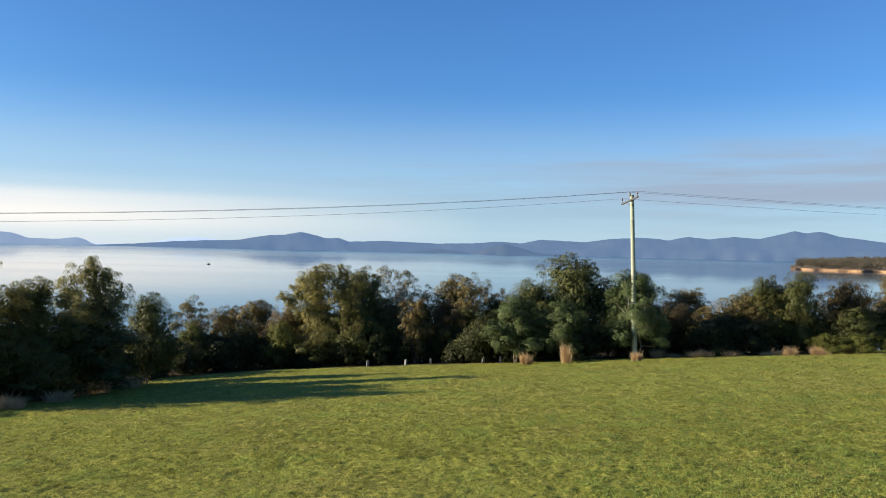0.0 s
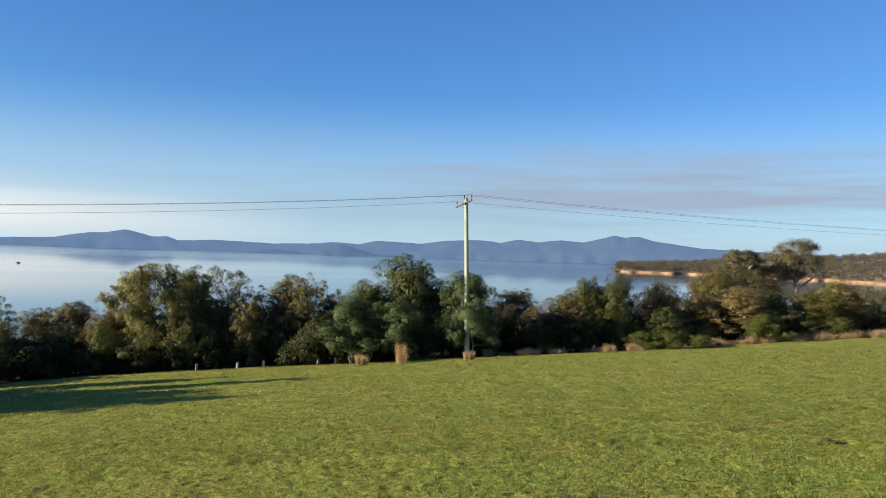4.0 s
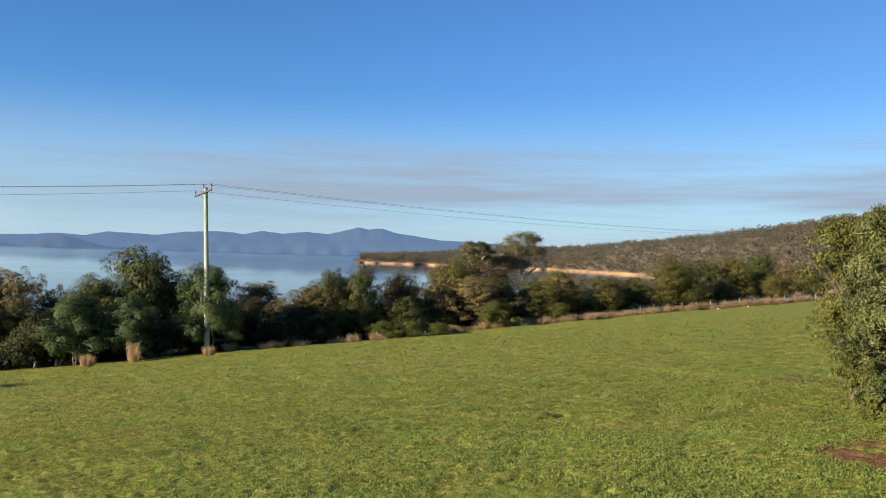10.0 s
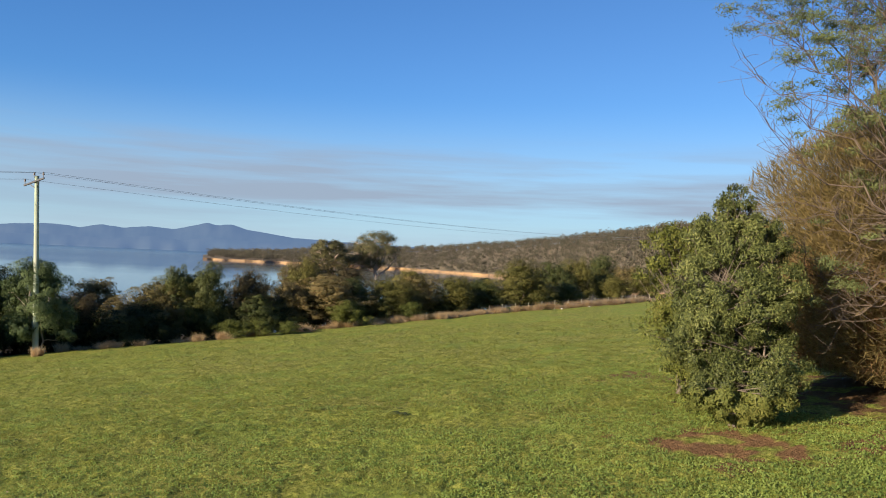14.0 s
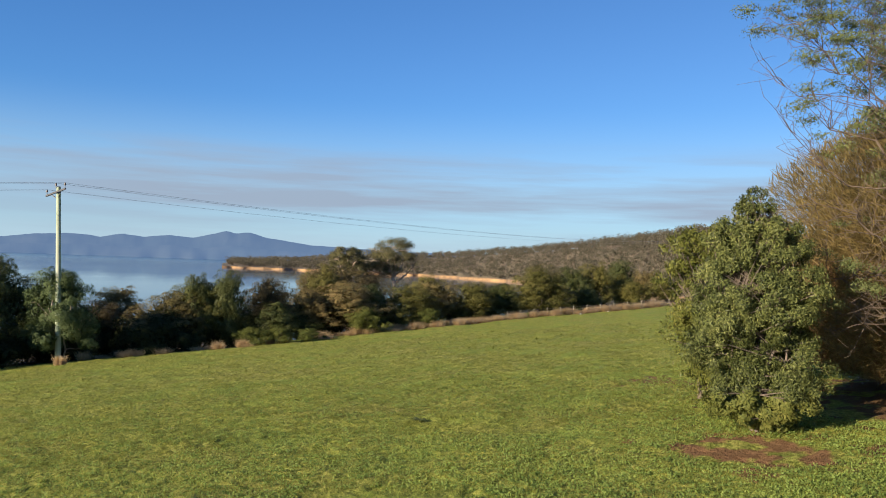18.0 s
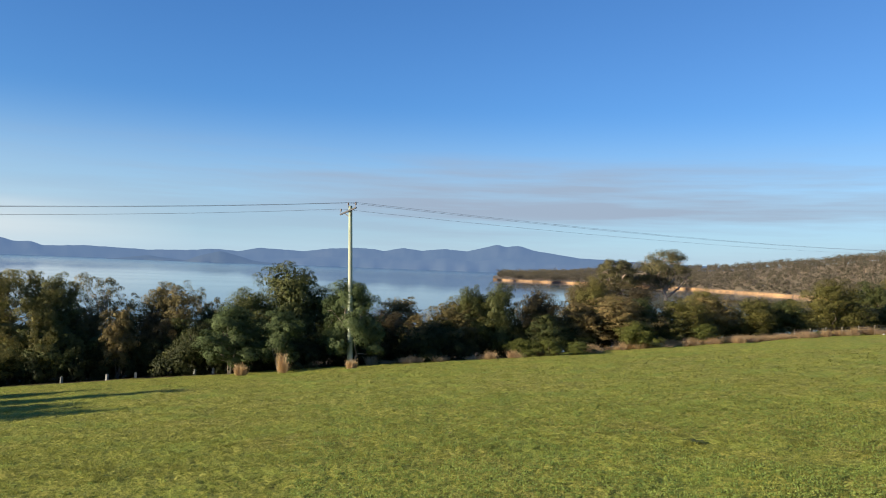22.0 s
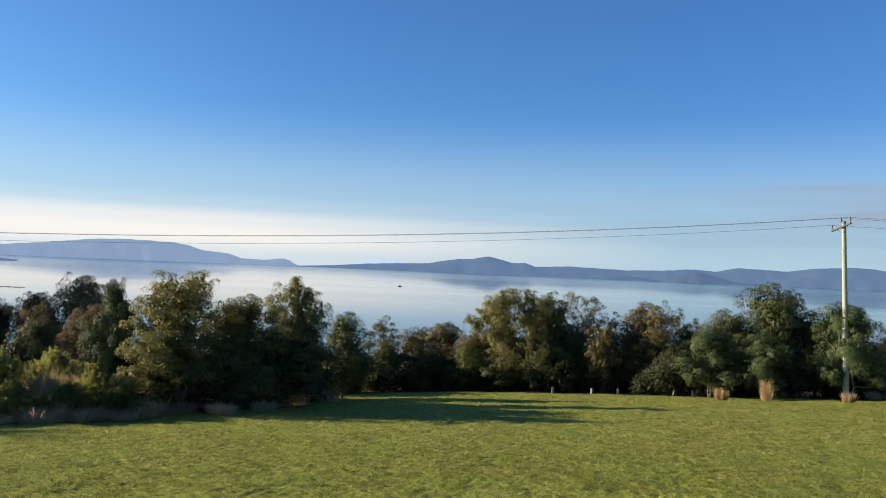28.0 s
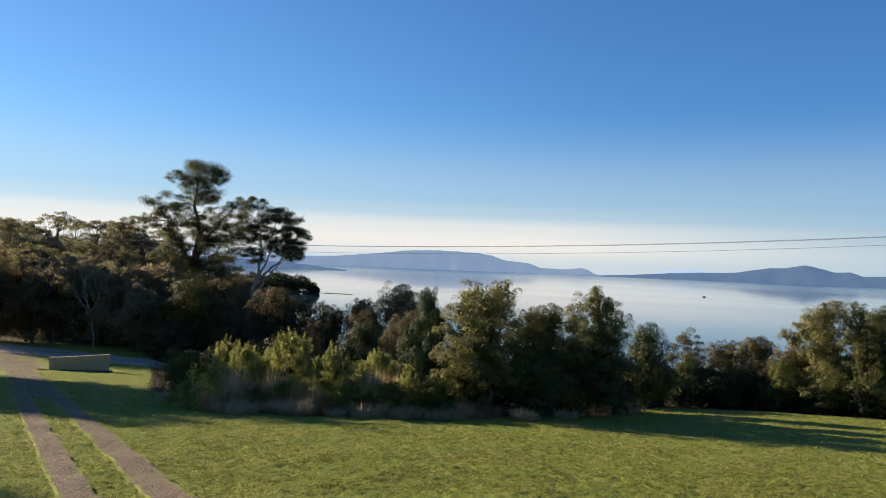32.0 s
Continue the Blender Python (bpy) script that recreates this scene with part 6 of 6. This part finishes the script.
def build_grass():
    rng = np.random.default_rng(13)
    n = 400000
    r = np.exp(rng.uniform(math.log(6.8), math.log(30), n))
    az = rng.uniform(-78, 66, n)
    x, y = -r * np.sin(np.radians(az)), r * np.cos(np.radians(az))
    bare = (((x - 10.7) / 0.95) ** 2 + ((y - 6.1) / 1.15) ** 2 < 1) | (((x - 17) / 3.6) ** 2 + ((y - 6.2) / 2.8) ** 2 < 1)
    keep = ~on_gravel(x, y)[0] & ~bare & (r < np.interp(az, EDGE_AT, EDGE_R)) & ~((y < 2.95) & (x > 4))
    x, y, r = x[keep], y[keep], r[keep]
    m = len(x)
    z = ground_z(x, y) + lump(x, y)
    base = np.stack([x, y, z - 0.012], 1)
    tuft = np.array([noise.fractal((p * 6.0, q * 6.0, 2), 0.7, 2.0, 3) for p, q in zip(x, y)])
    L = (0.020 + 0.036 * np.clip(tuft + 0.2, 0, 0.9)) * rng.uniform(0.6, 1.3, m) * np.clip(2.4 - r / 14, 0.4, 1.0)
    a = rng.uniform(0, 6.28, m)
    lean = rng.uniform(0.5, 2.3, m)
    tip = base + np.stack([np.cos(a) * L * lean, np.sin(a) * L * lean, L], 1)
    side = np.stack([-np.sin(a), np.cos(a), np.zeros(m)], 1)
    wd = side * (0.0058 * np.clip(r / 10, 0.75, 2.0))[:, None]
    V = np.stack([base - wd, base + wd, tip + wd * 0.25, tip - wd * 0.25], 1).reshape(-1, 3)
    tagged(new("lawn_grass", quads("lawn_grass", V, np.arange(m * 4).reshape(-1, 4), LEAF["grass"])), "short green and yellowing lawn grass", "grass", kind="stuff")
    # low flattened tufts farther down the slope
    n = 420000
    r = np.exp(rng.uniform(math.log(15), math.log(46), n))
    az = rng.uniform(-60, 62, n)
    x, y = -r * np.sin(np.radians(az)), r * np.cos(np.radians(az))
    tuft = np.array([noise.fractal((p * 2.4, q * 2.4, 6), 0.6, 2.0, 2) for p, q in zip(x, y)])
    keep = (tuft > 0.22) & ~on_gravel(x, y)[0] & (r < np.interp(az, EDGE_AT, EDGE_R)) & (((x - 17) / 3.6) ** 2 + ((y - 6.2) / 2.8) ** 2 > 1)
    x, y, r = x[keep], y[keep], r[keep]
    m = len(x)
    base = np.stack([x, y, ground_z(x, y) + lump(x, y) - 0.01], 1)
    a = rng.uniform(0, 6.28, m)
    L = rng.uniform(0.03, 0.065, m)
    lean = rng.uniform(0.8, 2.6, m)
    tip = base + np.stack([np.cos(a) * L * lean, np.sin(a) * L * lean, L], 1)
    wd = np.stack([-np.sin(a), np.cos(a), np.zeros(m)], 1) * (0.010 * np.clip(r / 20, 0.9, 2.0))[:, None]
    V = np.stack([base - wd, base + wd, tip + wd * 0.3, tip - wd * 0.3], 1).reshape(-1, 3)
    tagged(new("lawn_tufts", quads("lawn_tufts", V, np.arange(m * 4).reshape(-1, 4), LEAF["grass"])), "low tufts of coarser grass on the slope", "grass", kind="stuff")
    # broad-leaved weeds, thickest on the near lawn by the big bush
    n = 22000
    r = np.exp(rng.uniform(math.log(6.5), math.log(26), n))
    az = np.where(rng.random(n) < 0.9, -76 + 66 * rng.random(n) ** 1.6, rng.uniform(-76, 66, n))
    x, y = -r * np.sin(np.radians(az)), r * np.cos(np.radians(az))
    patch = np.array([noise.noise((a * 0.45, b * 0.45, 7)) for a, b in zip(x, y)]) > -0.34
    bare = (((x - 10.7) / 0.95) ** 2 + ((y - 6.1) / 1.15) ** 2 < 1)
    keep = patch & ~bare & ~on_gravel(x, y)[0] & ~((y < 3.05) & (x > 4)) & ~(((x - 17) / 3.4) ** 2 + ((y - 6.2) / 2.6) ** 2 < 1)
    C = np.stack([x, y, ground_z(x, y) + lump(x, y) + 0.02], 1)[keep]
    S = np.stack([rng.uniform(0.07, 0.24, len(C))] * 2 + [np.full(len(C), 0.032)], 1)
    V, F = leaves(rng, C, S, 150000, 0.032, 0.021, -0.6, 0.6)
    tagged(new("lawn_weeds", quads("lawn_weeds", V, F, LEAF["weed"])), "patches of bright green clover and broad-leaved weeds", "weeds", kind="stuff")


build_grass()


def thistle(x, y, spread, label):
    """A flat rosette of jagged leaves lying on the grass."""
    rng = np.random.default_rng(int(x * 10))
    ob = empty("thistle", pose(x, y, gz(x, y) + float(lump(x, y)[0])), label, "weed")
    for q in range(13):
        a, L = q * 2.4 + rng.uniform(-0.3, 0.3), spread * rng.uniform(0.6, 1.0)
        bm = bmesh.new()
        rows = []
        for i in range(6):
            u = i / 5
            w = 0.16 * L * math.sin(math.pi * min(0.97, u + 0.08)) * (1.25 if i % 2 else 0.75)
            z = 0.02 + 0.30 * L * u * (1.1 - u) * 2
            rows.append([bm.verts.new((L * u * math.cos(a) - k * w * math.sin(a), L * u * math.sin(a) + k * w * math.cos(a), z + 0.12 * w * abs(k))) for k in (-1, 0, 1)])
        for e, f in zip(rows, rows[1:]):
            for k in (0, 1):
                bm.faces.new((e[k], e[k + 1], f[k + 1], f[k]))
        part("leaf", bm, LEAF["shrub"], ob)


thistle(9.7, 12.6, 0.24, "dark green thistle rosette in the lawn")


def fallen_leaf(x, y, k):
    bm = bmesh.new()
    rows = []
    for i in range(6):
        u = i / 5
        w = 0.017 * math.sin(math.pi * (0.08 + 0.84 * u))
        rows.append([bm.verts.new((0.11 * (u - 0.5), s * w, 0.012 * math.sin(3 * u + k) + 0.006 * abs(s))) for s in (-1, 0, 1)])
    for e, f in zip(rows, rows[1:]):
        for j in (0, 1):
            bm.faces.new((e[j], e[j + 1], f[j + 1], f[j]))
    me = bpy.data.meshes.new("fallen_leaf")
    bm.to_mesh(me)
    bm.free()
    me.materials.append(LEAF["straw"])
    ob = new("fallen_leaf", me)
    ob.matrix_world = pose(x, y, gz(x, y) + float(lump(x, y)[0]) + 0.045, 18 * math.sin(k), 0, k * 67)
    tagged(ob, "pale dry gum leaf lying on the grass", "leaf", "fallen leaves on the lawn")


for k, (x, y) in enumerate(((9.15, 19.2), (2.7, 12.1), (13.3, 12.4), (6.2, 16.4), (11.4, 21.0))):
    fallen_leaf(x, y, k)


# ---- driveway, road, wall, fence ----
def ribbon(name, centre, width, lift, material, label, category, wobble=0.08, step=0.3):
    """A strip of ground cover laid along a line of points, with ragged edges."""
    P = [Vector(c) for c in centre]
    pts = []
    for a, b in zip(P, P[1:]):
        k = max(2, int((b - a).length / step))
        pts += [a.lerp(b, i / k) for i in range(k)]
    pts.append(P[-1])
    V, F, across = [], [], 11 if width < 2 else 25
    for i, c in enumerate(pts):
        d = (pts[min(i + 1, len(pts) - 1)] - pts[max(i - 1, 0)]).normalized()
        nrm = Vector((-d.y, d.x))
        for j in range(across):
            u = j / (across - 1) - 0.5
            w = width * u * 1.0 + ((noise.noise((c.x * 0.9, c.y * 0.9, j)) + 0.8 * noise.noise((c.x * 3.1, c.y * 3.1, j))) * wobble if j in (0, across - 1) else 0)
            q = c + nrm * w
            edge = -0.03 if j in (0, across - 1) else lift
            V.append((q.x, q.y, gz(q.x, q.y) + edge + float(lump(q.x, q.y).ravel()[0])))
    for i in range(len(pts) - 1):
        for j in range(across - 1):
            a = i * across + j
            F.append((a, a + 1, a + across + 1, a + across))
    me = quads(name, V, F, material, True)
    rim = np.tile(np.abs(np.linspace(-1, 1, across)), len(pts))
    me.attributes.new("rim", "FLOAT", "POINT").data.foreach_set("value", rim.astype(np.float32))
    return tagged(new(name, me), label, category, kind="structure")


d = (DRIVE_B - DRIVE_A).normalized()
house = Vector((-d.y, d.x)) * (1 if Vector((-d.y, d.x)).y < 0 else -1)
for off, wide in ((0.39, 0.92), (1.75, 0.80)):
    ribbon("driveway_track", [DRIVE_A - d * 5 + house * off, DRIVE_B + house * off], wide, 0.012, DRIVE_GRAVEL, "worn gravel wheel track of the driveway", "driveway", 0.24, 0.15)
ribbon("driveway_bend", [DRIVE_B + house * 0.95 - d * 36, DRIVE_B + house * 0.95 - d * 7], 2.3, 0.012, DRIVE_GRAVEL, "thin gravel and moss where the wheel tracks join", "driveway", 0.3)
ribbon("driveway_mouth", [DRIVE_B + house * 1.0 - d * 8, DRIVE_B + house * 1.0 + d * 9], 5.0, 0.02, DRIVE_GRAVEL, "gravel where the driveway meets the road", "driveway", 0.5, 1.0)
ribbon("gravel_apron", [(-6, 0.6), (4, 1.1), (9, 1.45), (14, 1.0), (22, -0.6)], 4.0, 0.03, GRAVEL, "pale gravel apron beside the lawn", "gravel", 0.45, 0.12)
ribbon("road", [(-130, 30), (-100, 35), (-78, 38.8), (-66, 42.0), (-57, 45), (-46, 50), (-38, 58)], 5.2, 0.03, ROAD, "narrow grey country road past the driveway", "road", 0.3, 1.0)


def entrance_wall():
    a, b = bearing(60.0, 65), bearing(56.6, 64)
    a.z, b.z = gz(a.x, a.y), gz(b.x, b.y)
    ob = empty("entrance_wall", pose(a.x, a.y, min(a.z, b.z)), "low cream block wall beside the driveway mouth", "wall")
    along = Vector((b.x - a.x, b.y - a.y, 0))
    L = along.length
    ang = math.degrees(math.atan2(along.y, along.x))
    ob.matrix_world = pose(a.x, a.y, min(a.z, b.z), 0, 0, ang)

    def block(x0, x1, y0, y1, z0, z1, z2, bevel=0.015):
        bm = bmesh.new()
        c = [bm.verts.new(v) for v in ((x0, y0, z0), (x1, y0, z0), (x1, y1, z0), (x0, y1, z0), (x0, y0, z1), (x1, y0, z2), (x1, y1, z2), (x0, y1, z1))]
        for f in ((3, 2, 1, 0), (4, 5, 6, 7), (0, 1, 5, 4), (1, 2, 6, 5), (2, 3, 7, 6), (3, 0, 4, 7)):
            bm.faces.new([c[i] for i in f])
        bmesh.ops.bevel(bm, geom=bm.edges[:], offset=bevel, segments=2, affect="EDGES")
        return bm

    part("panel", block(0.2, L, -0.11, 0.11, -0.2, 0.92, 1.22), WALL_RENDER, ob)
    face = part("block_course", block(0.22, L - 0.02, -0.112, 0.112, -0.1, 0.0, 0.0), WALL_RENDER, ob)
    stone = block(0, 0.388, -0.116, 0.116, 0, 0.188, 0.188, 0.008)
    me = bpy.data.meshes.new("wall_block")
    stone.to_mesh(me)
    stone.free()
    me.materials.append(WALL_RENDER)
    row = 0
    while row * 0.196 + 0.19 < 1.2:
        z = row * 0.196
        x = 0.26 + 0.196 * (row % 2)
        while x + 0.39 < L:
            if z + 0.19 < 0.90 + 0.30 * (x - 0.2) / (L - 0.2):
                q = new("wall_block", me)
                q.parent = face
                q.location = (x, 0, z)
            x += 0.396
        row += 1
    part("capping", block(0.15, L + 0.05, -0.14, 0.14, 0.90, 0.98, 1.28), WALL_RENDER, ob)
    part("end_pier", block(-0.12, 0.24, -0.19, 0.19, -0.2, 1.0, 1.0), mat("shaded_block", (0.40, 0.34, 0.24), 0.85, (0.33, 0.28, 0.20), 4, bump=0.004), ob)
    # dark low block standing in for shrubs and dirt along the base
    part("footing", block(-0.3, L + 0.2, -0.3, 0.3, -0.3, 0.10, 0.10, 0.03), ROCK, ob)


entrance_wall()


def post_mesh(h, r, sides=8):
    bm = bmesh.new()
    bmesh.ops.create_cone(bm, cap_ends=True, segments=sides, radius1=r, radius2=r * 0.9, depth=h)
    bmesh.ops.translate(bm, vec=(0, 0, h / 2 - 0.2), verts=bm.verts)
    bmesh.ops.bevel(bm, geom=[e for e in bm.edges if all(v.co.z > h / 2 for v in e.verts)], offset=r * 0.2, segments=1, affect="EDGES")
    return bm


def wire_mesh(points, radius, material, name="wire", sag=0.0):
    w = Wood(4)
    P = [np.array(p, float) for p in points]
    for a, b in zip(P, P[1:]):
        u = np.linspace(0, 1, 24 if sag else 4)[:, None]
        q = a + (b - a) * u
        q[:, 2] -= (sag * 4 * u * (1 - u))[:, 0]
        w.limb(q, np.full(len(q), radius))
    return w.mesh(name, material)


def fence(points, h, label, group, wires=(0.25, 0.55, 0.85), thick=0.038):
    ob = empty("wire_fence", pose(*points[0], gz(*points[0])), label, "fence")
    bm = post_mesh(h + 0.2, thick)
    first = None
    base = Vector((*points[0], gz(*points[0])))
    for x, y in points:
        if first is None:
            first = part("post", bm, DEAD_WOOD, ob)
        else:
            q = new("post", first.data)
            q.parent = ob
            q.location = Vector((x, y, gz(x, y))) - base
    for k in wires:
        part_mesh("wire", wire_mesh([Vector((x, y, gz(x, y) + k)) - base for x, y in points], 0.006, STEEL), ob)


fence([tuple(bearing(a, strip_r(a) + 0.5)[:2]) for a in np.arange(-43.5, -54.6, -0.92)], 0.62, "low post and wire fence along the lawn's far edge", "fences", (0.14, 0.28, 0.42, 0.56), 0.021)
fence([tuple(bearing(a, 82 + max(0, a - 50) * 1.0)[:2]) for a in (49, 52, 55, 57.4, 60, 63, 66)], 1.2, "weathered post and wire fence along the road", "fences")


def tree_guard(x, y, k):
    ob = empty("tree_guard", pose(x, y, gz(x, y), 0, 0, k * 40), "pale plastic tree guard round a seedling", "tree guard", "tree guards along the bank")
    bm = bmesh.new()
    bmesh.ops.create_cone(bm, cap_ends=False, segments=4, radius1=0.09, radius2=0.085, depth=0.34)
    bmesh.ops.translate(bm, vec=(0, 0, 0.16), verts=bm.verts)
    bmesh.ops.solidify(bm, geom=bm.faces[:], thickness=0.006)
    part("sleeve", bm, GUARD, ob)
    part("stake", post_mesh(0.58, 0.010, 6), GUARD, ob)


for k, (az, r) in enumerate(((2.5, 46.4), (0.75, 46.3), (-3.0, 46.0), (-4.2, 46.0), (5.2, 46.8))):
    q = bearing(az, r)
    tree_guard(q.x, q.y, k)


# ---- power line ----
def power_pole(foot, top, arm_dir, name="power_pole"):
    ob = empty(name, pose(*foot), "tall greenish treated timber power pole with a cross-arm", "power pole", "power poles")
    f, t = Vector(foot), Vector(top) - Vector(foot)
    w = Wood(14)
    n = 14
    u = np.linspace(-0.04, 1, n)
    w.limb(np.array([t * k for k in u]), np.interp(u, (0, 1), (0.150, 0.105)))
    shaft = part_mesh("shaft", w.mesh("shaft", POLE_WOOD), ob)
    bm = bmesh.new()
    bmesh.ops.create_cone(bm, cap_ends=True, segments=14, radius1=0.108, radius2=0.09, depth=0.03)
    bmesh.ops.translate(bm, vec=t + Vector((0, 0, 0.01)), verts=bm.verts)
    part("cap", bm, STEEL, ob)
    a = Vector(arm_dir).normalized()
    mid = t - Vector((0, 0, 0.28)) + a.cross(Vector((0, 0, 1))) * 0.14
    bm = bmesh.new()
    bmesh.ops.create_cube(bm, size=1.0)
    bmesh.ops.scale(bm, vec=(1.9, 0.075, 0.09), verts=bm.verts)
    bmesh.ops.bevel(bm, geom=bm.edges[:], offset=0.01, segments=1, affect="EDGES")
    q = a.to_track_quat("X", "Z").to_matrix().to_4x4()
    bmesh.ops.transform(bm, matrix=Matrix.Translation(mid) @ q, verts=bm.verts)
    arm = part("cross_arm", bm, STEEL, ob)
    tips = []
    for s, lift in ((-0.88, 0.0), (0.0, 0.16), (0.88, 0.0)):
        c = mid + a * s + Vector((0, 0, 0.06 + lift))
        bm = bmesh.new()
        for z, r, hh in ((0.05, 0.018, 0.14), (0.14, 0.055, 0.05), (0.19, 0.045, 0.05), (0.235, 0.032, 0.05)):
            m = bmesh.ops.create_cone(bm, cap_ends=True, segments=10, radius1=r, radius2=r * 0.8, depth=hh)
            bmesh.ops.translate(bm, vec=c + Vector((0, 0, z)), verts=m["verts"])
        part("insulator", bm, PORCELAIN, arm, "brown porcelain insulator on a steel pin")
        tips.append(f + c + Vector((0, 0, 0.24)))
    for s in (-1, 1):
        bm = bmesh.new()
        bmesh.ops.create_cube(bm, size=1.0)
        bmesh.ops.scale(bm, vec=(0.62, 0.03, 0.04), verts=bm.verts)
        e0, e1 = t - Vector((0, 0, 0.62)), mid + a * 0.5 * s
        bmesh.ops.transform(bm, matrix=Matrix.Translation((e0 + e1) / 2) @ (e1 - e0).to_track_quat("X", "Z").to_matrix().to_4x4(), verts=bm.verts)
        part("brace", bm, STEEL, ob)
    return tips


LINE = Vector((0.943, 0.33, 0))
ARM_DIR = Vector((0.245, -0.939, 0.17))
foot = bearing(-13.51, 45.0)
foot.z = gz(foot.x, foot.y)
head = bearing(-13.09, 45.0, EYE + 45 * math.tan(radians(4.0)))
near_tips = power_pole(foot, head, ARM_DIR)
spans = []
for sgn, far, top_z in ((1, 170.0, 11.8), (-1, 100.0, 6.0)):
    f2 = foot + LINE * far * sgn
    f2.z = gz(f2.x, f2.y)
    spans.append(power_pole(f2, (f2.x, f2.y, top_z), ARM_DIR))
line = empty("power_lines", pose(0, 0, 0), "three thin overhead power lines", "power line")
for far_tips, sag in zip(spans, (2.33, 2.75)):
    for a, b in zip(near_tips, far_tips):
        part_mesh("cable", wire_mesh([a, b], 0.0065, WIRE, "cable", sag), line)


# ---- boat on the bay ----
def boat():
    p = bearing(16.3, 820, SEA_Z)
    ob = empty("small_boat", pose(*p, 0, 0, 20) @ Matrix.Scale(0.7, 4), "small dark boat lying far out on the bay", "boat")
    bm = bmesh.new()
    rows = []
    for i in range(9):
        u = i / 8
        w = 0.95 * math.sin(math.pi * (0.15 + 0.85 * (1 - u)) * 0.75) ** 0.7 if u < 1 else 0.03
        x = -2.6 + 5.2 * u
        rows.append([bm.verts.new((x, s * w * k, z)) for s, k, z in ((-1, 1, 0.65 + 0.2 * u), (-1, 0.8, -0.1), (0, 0, -0.3), (1, 0.8, -0.1), (1, 1, 0.65 + 0.2 * u))])
    for a, b in zip(rows, rows[1:]):
        for j in range(4):
            bm.faces.new((a[j], b[j], b[j + 1], a[j + 1]))
    bm.faces.new(rows[0][::-1])
    for a, b in zip(rows, rows[1:]):
        bm.faces.new((a[4], b[4], b[0], a[0]))
    part("hull", bm, BOAT_PAINT, ob)
    bm = bmesh.new()
    bmesh.ops.create_cube(bm, size=1.0)
    bmesh.ops.scale(bm, vec=(1.7, 1.2, 1.0), verts=bm.verts)
    bmesh.ops.bevel(bm, geom=bm.edges[:], offset=0.15, segments=2, affect="EDGES")
    bmesh.ops.translate(bm, vec=(0.2, 0, 1.1), verts=bm.verts)
    part("cabin", bm, BOAT_PAINT, ob)


boat()
